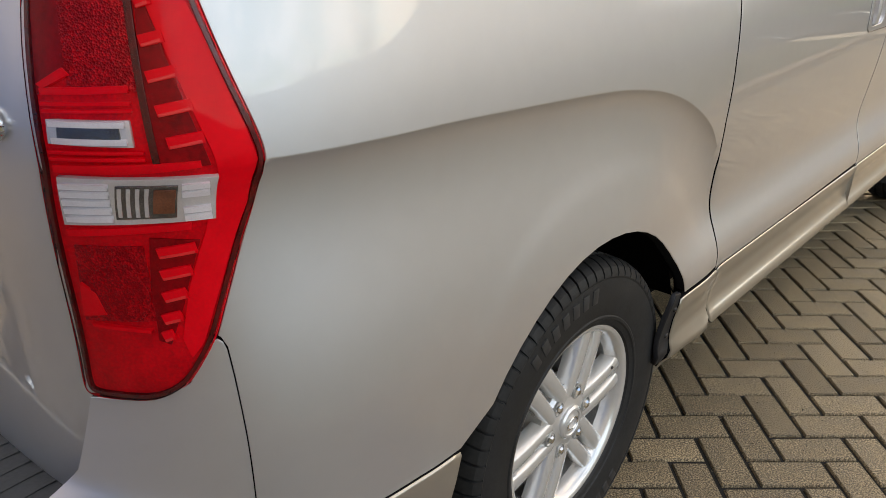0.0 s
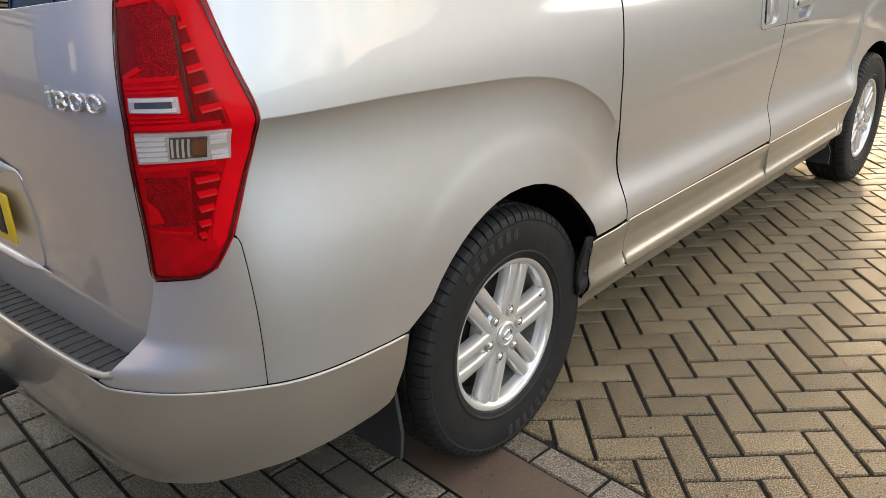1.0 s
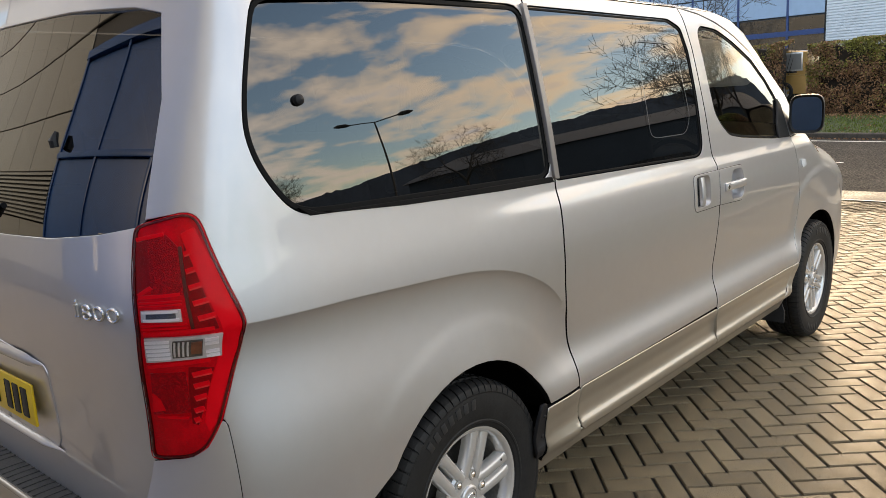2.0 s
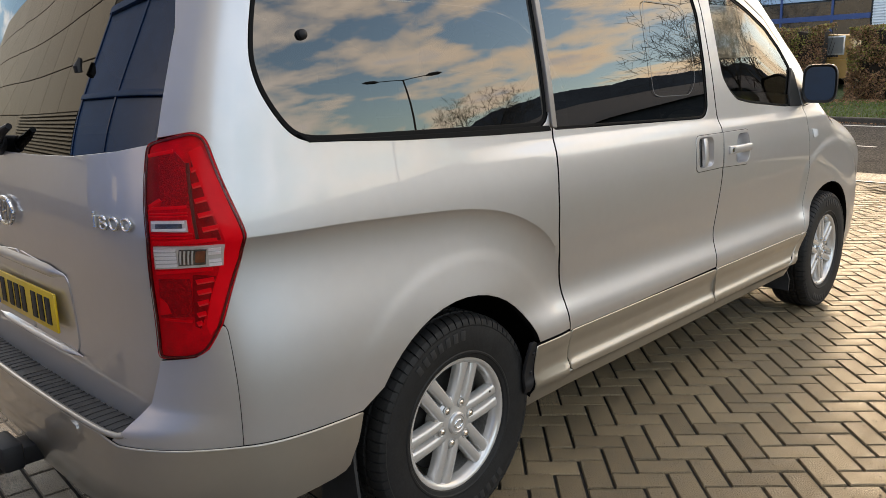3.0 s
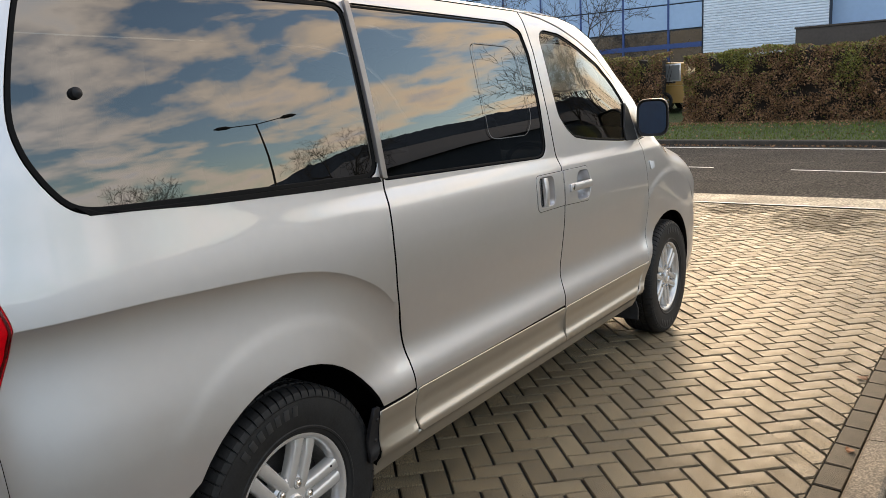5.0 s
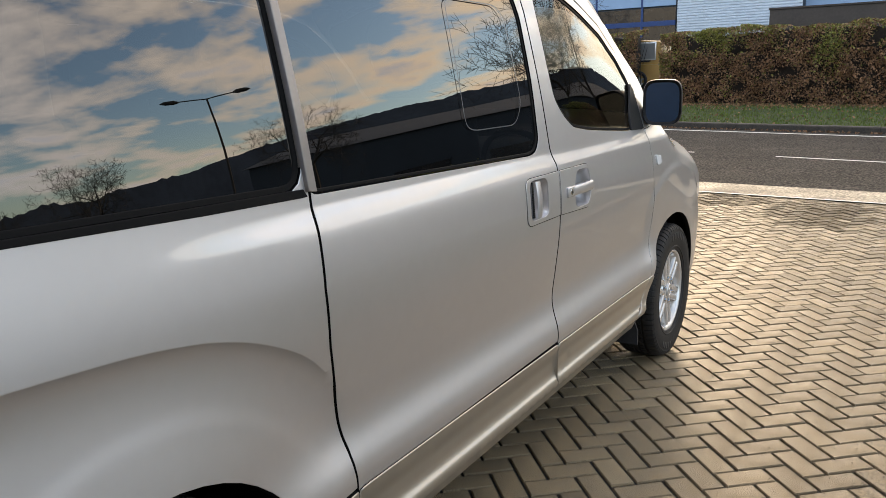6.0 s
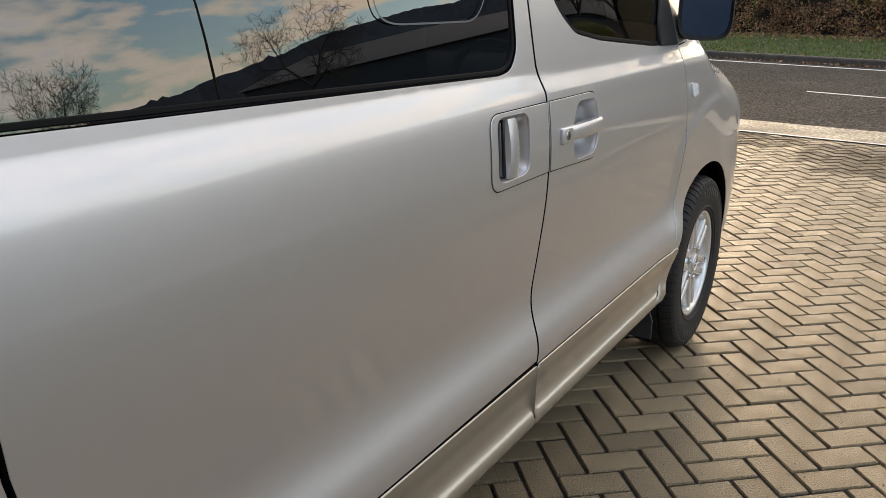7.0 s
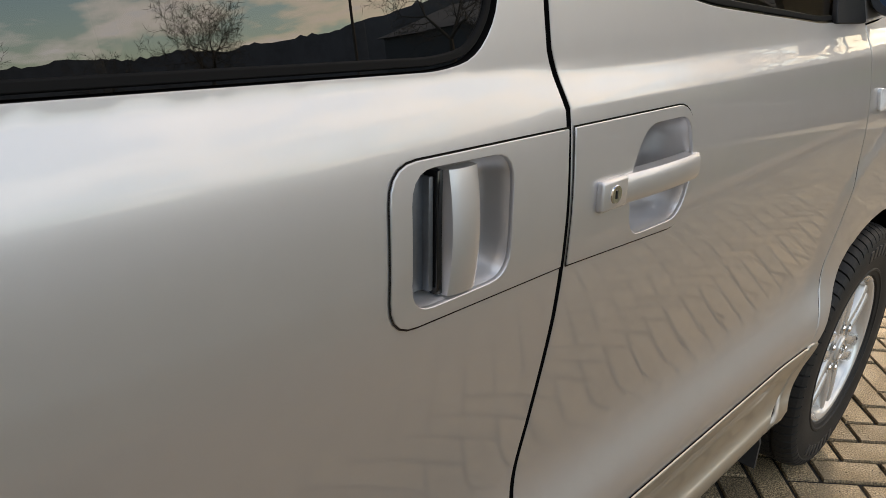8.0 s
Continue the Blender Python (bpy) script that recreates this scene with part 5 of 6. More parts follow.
def cab():
    bm = bmesh.new()
    box(bm, -0.82, 0.82, 2.66, 3.05, 0.70, 1.16, 0.06, None, 3)
    dash = part("dashboard", bm, CABIN, van, "beige and grey dashboard")
    bm = bmesh.new()
    tube(bm, [(0.40 + 0.185 * math.cos(a), 2.52 - 0.07 * math.sin(a), 1.06 + 0.172 * math.sin(a)) for a in np.arange(29) * 2 * math.pi / 28], 0.014, 8, False)
    tube(bm, [(0.22, 2.52, 1.05), (0.40, 2.54, 1.04), (0.58, 2.52, 1.05)], [0.014, 0.04, 0.014], 8)
    tube(bm, [(0.40, 2.54, 1.04), (0.40, 2.72, 0.95)], 0.035, 10)
    part("steering_wheel", bm, GLOSS_BLACK, van, "dark steering wheel")
    bm = bmesh.new()
    box(bm, -0.58, 0.58, -0.65, 2.9, 0.60, 0.66, 0.0)
    part("cabin_floor", bm, FABRIC, van)


cab()

# ---------------- ground ----------------
BRICK = mat("paving_brick", (0.215, 0.165, 0.100), 0.60, coat=0.03, crough=0.30, spec=0.36, var=0.30, scale=9, bump=1.0, bscale=170, speck=0.55, sscale=240, rand=0.24, rvar=0.16, bdist=0.006)
BRICK_FIELD = mat("paving_brick_field", (0.215, 0.165, 0.100), 0.60, coat=0.03, crough=0.30, spec=0.36, var=0.30, scale=9, bump=1.0, bscale=170, speck=0.55, sscale=240, island=0.28, stain=0.22, damp=((0.2, 8.2, 0.45, 0.40), (1.15, 7.75, 0.55, 0.75)), rvar=0.16, bdist=0.006)
BRICK_REAR = mat("grey_paving_brick", (0.182, 0.155, 0.120), 0.60, coat=0.03, crough=0.30, spec=0.36, var=0.30, scale=9, bump=1.0, bscale=170, speck=0.50, sscale=240, island=0.25, stain=0.25, rvar=0.16, bdist=0.006)
SAND = mat("joint_sand", (0.010, 0.009, 0.008), 0.95, var=0.4, scale=30, bump=0.6, bscale=200)
CONCRETE = mat("kerb_concrete", (0.19, 0.152, 0.108), 0.8, var=0.35, scale=6, bump=0.6, bscale=150, speck=0.35, sscale=140)
ROAD_KERB = mat("dark_road_kerb", (0.060, 0.050, 0.040), 0.85, var=0.4, scale=5, bump=0.6, bscale=120)
EDGE_BRICK = mat("dirty_edging_brick", (0.125, 0.095, 0.062), 0.75, var=0.4, scale=12, second=(0.065, 0.055, 0.034), bump=0.9, bscale=160, rand=0.3, speck=0.5, sscale=200, bdist=0.006)
RUST = mat("rusty_channel", (0.140, 0.092, 0.064), 0.6, var=0.25, scale=9, second=(0.10, 0.070, 0.052), bump=0.5, bscale=220)
ASPHALT = mat("worn_asphalt", (0.040, 0.035, 0.029), 0.90, spec=0.2, var=0.35, scale=1.2, bump=1.0, bscale=45, bdist=0.02, speck=0.75, sscale=34)
PALE = mat("pale_concrete_strip", (0.37, 0.31, 0.22), 0.7, stain=0.72, var=0.5, scale=2.5, speck=0.35, sscale=40, bump=0.6, bscale=60)
LINE = mat("worn_road_paint", (0.66, 0.64, 0.60), 0.6, var=0.3, scale=12, bump=0.4, bscale=100)
SOIL = mat("bare_soil", (0.085, 0.066, 0.045), 0.95, var=0.5, speck=0.4, sscale=90, scale=4, second=(0.06, 0.075, 0.025), bump=1.0, bscale=40, bdist=0.02)
GRASS = mat("grass_blades", (0.095, 0.130, 0.012), 0.8, island=0.35)
TURF = mat("turf", (0.036, 0.055, 0.009), 0.9, var=0.4, scale=2, bump=1.0, bscale=50, bdist=0.03)
LEAF = mat("hedge_leaf", (0.20, 0.19, 0.034), 0.6, island=0.6)
LEAF_BROWN = mat("brown_hedge_leaf", (0.24, 0.125, 0.060), 0.7, island=0.65)
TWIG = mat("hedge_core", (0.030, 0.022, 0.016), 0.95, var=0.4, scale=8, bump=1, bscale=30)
BARK = mat("bare_bark", (0.045, 0.036, 0.028), 0.9, var=0.3, scale=10)
DRYLEAF = mat("dry_leaf", (0.22, 0.085, 0.03), 0.75, rand=0.4)


def gz(y):
    """The ground's height: level under the van, rising across the road."""
    return float(interp(y, [(-400, 0), (4.5, 0.0), (6.0, 0.012), (9.0, 0.075), (16.0, 0.24), (20, 0.345), (24, 0.45), (30, 0.95), (45, 1.5), (400, 6.0)]))


def sheet(name, xs, ys, z, material, label="", fx=None, kind="structure"):
    bm = bmesh.new()
    g = [[bm.verts.new(((fx(x, y) if fx else (x, y))[0], (fx(x, y) if fx else (x, y))[1], gz((fx(x, y) if fx else (x, y))[1]) + z)) for x in xs] for y in ys]
    for a, b in zip(g, g[1:]):
        for i in range(len(xs) - 1):
            bm.faces.new((a[i], a[i + 1], b[i + 1], b[i]))
    me = bpy.data.meshes.new(name)
    bm.to_mesh(me)
    bm.free()
    return tagged(finish(name, me, material), label, "", "", kind)


YS = [-400, -100, -40, -20, -10, -5, 0, 4.5, 5, 5.5, 6, 7, 8, 9, 10, 12, 14, 16, 18, 20, 22, 24, 26, 28, 30, 34, 38, 45, 60, 100, 200, 400]
XS = [-400, -100, -40, -20, -10, -5, 0, 5, 10, 20, 40, 100, 400]
sheet("ground", XS, YS, -0.030, SAND, "dark sandy ground under the paving")
ROAD_SLOPE = -0.20
KX, KS = 1.978, 0.043           # inner line of the paving's edge and its slant


def slant(k):
    return lambda x, y: (x, y + k * x)


sheet("joint_sand", [-7.2, -5, -3, -1, 0, 1, 1.6, 2.05], [-4.4, 0] + [round(0.25 * k, 2) for k in range(16, 35)], -0.0085, SAND, "dark packed sand in the paving joints", lambda x, y: (x + (KS * y if x > 1.9 else 0), y - (0.08 * (x - 0.9) if y > 8.4 else 0)))
road = sheet("road", list(np.arange(-60, 61, 4.0)), [9.20, 10, 11, 12, 13, 14, 15, 16, 17, 17.4], -0.012, ASPHALT, "worn grey asphalt road", slant(ROAD_SLOPE * 0.8))
sheet("pavement_strip", list(np.arange(-30, 31, 2.0)), [8.58, 8.8, 9.05, 9.30], 0.003, PALE, "pale worn concrete strip at the road's edge", slant(ROAD_SLOPE * 0.4))


def road_lines():
    m = ROAD_SLOPE
    sheet("road_line", list(np.arange(-40, 41, 2.0)), [15.55, 15.66], -0.006, LINE, "worn white edge line", slant(m))
    for x0 in np.arange(-32, 30, 3.2):
        sheet("road_line", [x0, x0 + 1.0, x0 + 1.9], [12.12, 12.20], -0.006, LINE, "worn white centre dash", slant(m))
    sheet("road_line", list(np.arange(-12, 13, 2.0)), [8.545, 8.59], 0.010, LINE, "worn white line at the paving's edge", slant(m * 0.4))


road_lines()


def bevelled_bar(name, material, x0, x1, prof, fx, step=0.9, gap=0.008, parent=None, label="", along="x"):
    """A row of kerb stones; prof is (across, height)."""
    top = tagged(new(name), label, "kerb", "", "structure")
    k = x0
    while k < x1:
        bm = bmesh.new()
        ends = []
        for e in (k, k + step - gap):
            ring = []
            for d, h in prof:
                x, y = fx(e, d)
                ring.append(bm.verts.new((x, y, gz(y) + h)))
            ends.append(ring)
        n = len(prof)
        for i in range(n):
            bm.faces.new((ends[0][i], ends[0][(i + 1) % n], ends[1][(i + 1) % n], ends[1][i]))
        bm.faces.new(ends[0][::-1])
        bm.faces.new(ends[1])
        bmesh.ops.recalc_face_normals(bm, faces=bm.faces[:])
        part("kerb_stone", bm, material, top)
        k += step
    return top


KPROF = [(0.0, -0.05), (0.0, 0.085), (0.015, 0.105), (0.135, 0.11), (0.14, -0.05)]
bevelled_bar("kerb", ROAD_KERB, -24, 24, KPROF, lambda e, d: (e, 16.15 + d + ROAD_SLOPE * e), label="dark weathered concrete kerb along the road")
EPROF = [(0.115, -0.06), (0.115, 0.035), (0.127, 0.050), (0.225, 0.055), (0.238, 0.045), (0.24, -0.06)]
bevelled_bar("kerb", CONCRETE, -6.3, 8.4, EPROF, lambda e, d: (KX + KS * e + d, e), step=0.915, label="weathered concrete edging kerb beside the paving")
sheet("verge", [2.2, 2.6, 3.2, 4, 5.5], [-30, -12, -6, -3, 0, 3, 5, 6, 7, 8, 8.4], 0.018, SOIL, "bare mossy soil verge", lambda x, y: (x + KS * y, y))
sheet("verge", list(np.arange(-60, 61, 5.0)), [16.26, 17, 18, 20, 22, 24, 28, 32, 45, 60, 90], 0.075, TURF, "short green grass verge with fallen leaves", slant(ROAD_SLOPE))

YARD = mat("yard_asphalt", (0.045, 0.044, 0.043), 0.7, var=0.25, scale=1.5, bump=0.6, bscale=60)
sheet("yard", [5.5, 8, 12, 20, 40, 80], [-60, -30, -12, -6, -3, 0, 3, 5, 6, 7, 8, 8.4], 0.01, YARD, "grey asphalt yard beyond the verge", lambda x, y: (x + KS * y, y))
sheet("yard", [-80, -40, -20, -7.2], [-60, -30, -12, -6, -3, 0, 3, 5, 6, 7, 8, 8.4], -0.006, YARD, "grey asphalt yard beside the paving")
sheet("yard", [-7.2, -4, -1, 2.0], [-60, -30, -12, -4.4], -0.006, YARD, "grey asphalt yard behind the paving")

# ---------------- far side of the road ----------------


def leaf_cloud(name, p, size, material, parent, label, rng):
    """Small four-cornered leaves at the points p, each turned its own way."""
    m = len(p)
    d1 = rng.normal(size=(m, 3))
    d1 /= np.linalg.norm(d1, axis=1, keepdims=True)
    d2 = np.cross(d1, rng.normal(size=(m, 3)))
    d2 /= np.linalg.norm(d2, axis=1, keepdims=True)
    s = (size * (0.5 + 0.9 * rng.random(m)))[:, None]
    v = np.stack([p - d1 * s, p + d2 * s * 0.5, p + d1 * s, p - d2 * s * 0.5], 1).reshape(-1, 3)
    me = bpy.data.meshes.new(name)
    me.from_pydata(v.tolist(), [], (np.arange(m)[:, None] * 4 + np.arange(4)).tolist())
    return tagged(finish(name, me, material, parent, label), kind="stuff")


def hedge(x0, x1, y0, y1, h, n, label, seed, brown=0.5, size=0.05):
    rng = np.random.default_rng(seed)
    top = tagged(new("hedge"), label, "hedge")
    # stems fanning up from the foot
    bm = bmesh.new()
    for k in range(int((x1 - x0) * 14)):
        x, y = x0 + (x1 - x0) * rng.random(), y0 + 0.25 + (y1 - y0 - 0.4) * rng.random()
        b = Vector((x, y + ROAD_SLOPE * x, gz(y + ROAD_SLOPE * x) + 0.03))
        e = Vector((rng.normal(0, 0.28), rng.normal(0, 0.15), h * (0.7 + 0.3 * rng.random())))
        tube(bm, [b, b + e * 0.5 + Vector((rng.normal(0, 0.05), 0, 0)), b + e], [0.018, 0.012, 0.005], 4, False)
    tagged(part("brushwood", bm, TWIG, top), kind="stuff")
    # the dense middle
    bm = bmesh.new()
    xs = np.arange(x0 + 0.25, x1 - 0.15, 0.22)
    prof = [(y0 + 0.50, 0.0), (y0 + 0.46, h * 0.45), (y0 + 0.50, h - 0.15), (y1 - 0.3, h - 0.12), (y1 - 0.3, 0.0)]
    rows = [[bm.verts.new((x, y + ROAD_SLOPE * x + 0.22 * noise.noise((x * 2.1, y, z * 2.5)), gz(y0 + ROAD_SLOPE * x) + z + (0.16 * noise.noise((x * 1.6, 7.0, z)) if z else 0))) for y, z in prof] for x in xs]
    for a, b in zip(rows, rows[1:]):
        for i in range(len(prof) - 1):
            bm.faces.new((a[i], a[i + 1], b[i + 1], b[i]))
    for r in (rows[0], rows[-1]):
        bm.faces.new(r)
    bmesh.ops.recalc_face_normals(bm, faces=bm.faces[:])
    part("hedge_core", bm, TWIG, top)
    # leaves, thick in clumps
    q = rng.random((n, 3))
    face = rng.random(n)
    X = x0 + (x1 - x0) * q[:, 0]
    Y = y0 + rng.exponential(0.16, n)
    Z = 0.06 + (h - 0.06) * q[:, 1]
    on_top = face < 0.24
    Y = np.where(on_top, y0 + (y1 - y0) * q[:, 2], Y)
    Z = np.where(on_top, h - rng.exponential(0.07, n), Z)
    end = face > 0.93
    X = np.where(end, x0 + rng.exponential(0.12, n), X)
    Y = np.where(end, y0 + (y1 - y0) * q[:, 2], Y)
    Y = Y + 0.09 * np.sin(X * 2.3) + 0.07 * np.sin(X * 5.1 + Z * 4) + 0.05 * np.sin(X * 9 - Z * 7)
    Z = Z + np.where(Z > h * 0.7, 0.05 * np.sin(X * 1.7) + 0.03 * np.sin(X * 6.3), 0)
    clump = np.array([noise.noise((x * 2.2, 3.0, z * 2.6)) for x, z in zip(X, Z)])
    keep = rng.random(n) < 0.75 + 1.3 * clump
    tint = np.array([noise.noise((x * 1.1, 9.0, z * 1.3)) for x, z in zip(X, Z)])
    green = rng.random(n) < np.clip(1.12 - brown + 0.9 * tint + 1.5 * (Z / h - 0.80), 0.04, 0.97)
    pts = np.stack([X, Y + ROAD_SLOPE * X, Z], 1)
    pts[:, 2] += interp(pts[:, 1], [(4.5, 0.0), (6.0, 0.012), (9.0, 0.075), (16.0, 0.24), (20, 0.345), (24, 0.45), (30, 0.95)])
    leaf_cloud("leaves", pts[keep & green], size, LEAF, top, "green and yellow leaves", rng)
    leaf_cloud("leaves", pts[keep & ~green], size, LEAF_BROWN, top, "brown autumn leaves", rng)
    return top


hedge(-5.28, 9.0, 22.3, 23.9, 2.20, 120000, "clipped hedge, green on top and brown below, beside the grass", 3, 0.66, 0.034)
hedge(-12.0, -6.75, 24.3, 25.8, 2.20, 42000, "brown clipped hedge behind the grass verge", 4, 0.80, 0.036)


def leaf_litter():
    """Fallen leaves along the hedge foot and in the road's gutter."""
    rng = np.random.default_rng(17)
    n = 5200
    X = -12 + 20 * rng.random(n)
    d = np.where(rng.random(n) < 0.72, 22.15 - rng.exponential(0.5, n), np.where(rng.random(n) < 0.5, 16.08 - rng.exponential(0.05, n), 16.4 + 5.6 * rng.random(n)))
    Y = d + ROAD_SLOPE * X
    Z = interp(Y, [(4.5, 0.0), (6.0, 0.012), (9.0, 0.075), (16.0, 0.24), (20, 0.345), (24, 0.45), (30, 0.95)]) + np.where(d > 16.2, 0.10, 0.005)
    tagged(leaf_cloud("leaf_litter", np.stack([X, Y, Z], 1), 0.035, LEAF_BROWN, None, "", rng), "fallen brown leaves along the hedge foot and the gutter", "leaf litter", "", "stuff")


leaf_litter()


def grass_strip():
    rng = np.random.default_rng(8)
    vs, fs = [], []
    for i in range(16000):
        x = -12 + 20 * rng.random()
        y = 16.35 + 5.6 * rng.random() ** 1.2 + ROAD_SLOPE * x
        h = 0.03 + 0.05 * rng.random()
        a = rng.random() * 6.28
        dx, dy = 0.010 * math.cos(a), 0.010 * math.sin(a)
        z = gz(y) + 0.072
        k = len(vs)
        vs += [(x - dx, y - dy, z), (x + dx, y + dy, z), (x + 0.02 * rng.normal(), y + 0.02 * rng.normal(), z + h)]
        fs.append((k, k + 1, k + 2))
    me = bpy.data.meshes.new("grass")
    me.from_pydata(vs, [], fs)
    tagged(finish("grass", me, GRASS), "short green grass", "grass", "", "stuff")


grass_strip()


def tree(x, y, h, spread, seed, label="bare winter tree", depth=6, width=0.16, lean=0.0, first=0.28):
    rng = random.Random(seed)
    z0 = gz(y) if y > 0 else 0.0
    t = tagged(new("tree"), label, "tree")
    t.location = (x, y, z0)
    bt, bc = bmesh.new(), bmesh.new()

    def grow(bm, p, d, length, r, level):
        pts, rad = [p], [r]
        q = p
        n = 4
        for i in range(n):
            d = (d + Vector((rng.uniform(-1, 1), rng.uniform(-1, 1), rng.uniform(-0.4, 0.8))) * (0.10 if level < 2 else 0.22)).normalized()
            q = q + d * length / n
            pts.append(q)
            rad.append(r * (1 - 0.45 * (i + 1) / n))
        tube(bm, pts, rad, 7 if level < 2 else (5 if level < 3 else 3), False)
        if level >= depth:
            return
        kids = 3 if level < 3 else rng.choice((2, 3))
        for k in range(kids):
            a = 2 * math.pi * (k + rng.random() * 0.8) / kids
            s = d.orthogonal().normalized()
            w = d.cross(s)
            tilt = rng.uniform(0.45, 0.85) * spread
            e = (d * math.cos(tilt) + (s * math.cos(a) + w * math.sin(a)) * math.sin(tilt)).normalized()
            grow(bc, pts[-1] if k else pts[-1], e, length * rng.uniform(0.62, 0.82), max(rad[-1] * 0.77, 0.009), level + 1)
        if level > 0:
            for i in (1, 2, 3):
                a = rng.uniform(0, 6.28)
                s = d.orthogonal().normalized()
                e = (d * 0.6 + (s * math.cos(a) + d.cross(s) * math.sin(a)) * 0.8).normalized()
                grow(bc, pts[i], e, length * 0.55, max(rad[i] * 0.5, 0.008), max(level + 2, 3))

    grow(bt, Vector((0, 0, -0.1)), Vector((lean, 0, 1)).normalized(), h * first, width, 0)
    part("trunk", bt, BARK, t)
    part("crown", bc, BARK, t)
    return t


tree(-19.5, 33.0, 9.0, 1.0, 5, "bare tree behind the hedge", 5)
tree(-10.5, 27.5, 7.5, 1.05, 8, "bare tree behind the hedge", 5, 0.12)

CLAD = mat("grey_cladding_panel", (0.19, 0.195, 0.192), 0.42, 0.25, var=0.06, scale=1, rand=0.06)
CLAD_BLUE = mat("pale_blue_panel", (0.30, 0.42, 0.60), 0.4, var=0.05, scale=0.5, rand=0.05)
RIBBED = mat("ribbed_white_cladding", (0.62, 0.66, 0.72), 0.45, 0.2, var=0.06, scale=0.6)
BLUE = mat("blue_frame", (0.012, 0.045, 0.17), 0.4, var=0.1)
NAVY = mat("navy_paint", (0.013, 0.060, 0.21), 0.35, var=0.15, scale=1.5)
PANE = mat("office_pane", (0.02, 0.022, 0.025), 0.06, spec=0.8, var=0.3, scale=0.7)
BROWN_WALL = mat("brown_wall", (0.060, 0.045, 0.036), 0.8, var=0.2, scale=1)
ROOFGREY = mat("grey_roof", (0.022, 0.026, 0.034), 0.7, var=0.2, scale=0.3)
DARKWALL = mat("slate_cladding", (0.020, 0.024, 0.032), 0.6, var=0.25, scale=0.4)


def far_unit():
    """The unit over the road: blue-framed panels and windows, then a ribbed wall."""
    h = tagged(new("industrial_unit"), "pale blue industrial unit with ribbed white wall", "building")
    y, z0 = 45.0, 1.4
    bm = bmesh.new()
    box(bm, -46, -10.9, y + 0.06, y + 14, z0, 11.0)
    wall = part("wall", bm, DARKWALL, h)
    # panels over a window band
    xs = np.arange(-46, -11.0, 2.76)
    for x in xs:
        for a, b in ((5.05, 6.5), (6.5, 8.2), (8.2, 9.9), (z0, 3.2)):
            bm = bmesh.new()
            box(bm, x + 0.05, min(x + 2.71, -10.95), y - 0.03, y + 0.08, a + 0.04, b - 0.03, 0.01, None, 1)
            part("panel", bm, CLAD_BLUE, wall)
        bm = bmesh.new()
        box(bm, x + 0.06, min(x + 2.70, -10.95), y + 0.02, y + 0.07, 3.2, 5.0)
        wn = part("window", bm, PANE, h)
        bm = bmesh.new()
        box(bm, x - 0.06, x + 0.06, y - 0.06, y + 0.06, z0, 9.9)
        box(bm, x, min(x + 2.76, -10.95), y - 0.05, y + 0.06, 4.0, 4.28)
        part("frame", bm, BLUE, wn)
    # ribbed wall
    bm = bmesh.new()
    pts = []
    n = 60
    for i in range(n):
        z = z0 + i * 0.145
        pts += [(0.0, z), (-0.045, z + 0.03), (-0.045, z + 0.085), (0.0, z + 0.115)]
    a = [bm.verts.new((-10.85, y + d, z)) for d, z in pts]
    b = [bm.verts.new((-4.35, y + d, z)) for d, z in pts]
    for i in range(len(pts) - 1):
        bm.faces.new((a[i], b[i], b[i + 1], a[i + 1]))
    part("ribbed_wall", bm, RIBBED, h, "ribbed white cladding", 10)
    bm = bmesh.new()
    box(bm, -10.85, -4.35, y + 0.02, y + 13, z0, 9.8)
    part("gable", bm, DARKWALL, h)
    bm = bmesh.new()
    box(bm, -4.35, 1.0, y + 1.0, y + 12, z0, 10.0)
    part("end_wall", bm, CLAD_BLUE, h)
    bm = bmesh.new()
    box(bm, -46.5, 1.3, y - 0.3, y + 14.3, 10.0, 10.35, 0.05)
    part("roof", bm, ROOFGREY, h)
    w = tagged(new("boundary_wall"), "low brown wall in front of the unit", "wall")
    bm = bmesh.new()
    box(bm, -5.6, 6.0, y - 2.0, y - 1.7, z0 - 0.5, 4.35, 0.03)
    wl = part("wall", bm, BROWN_WALL, w)
    bm = bmesh.new()
    box(bm, -5.65, 6.05, y - 2.05, y - 1.65, 4.35, 4.45, 0.02)
    part("coping", bm, BROWN_WALL, w)


far_unit()


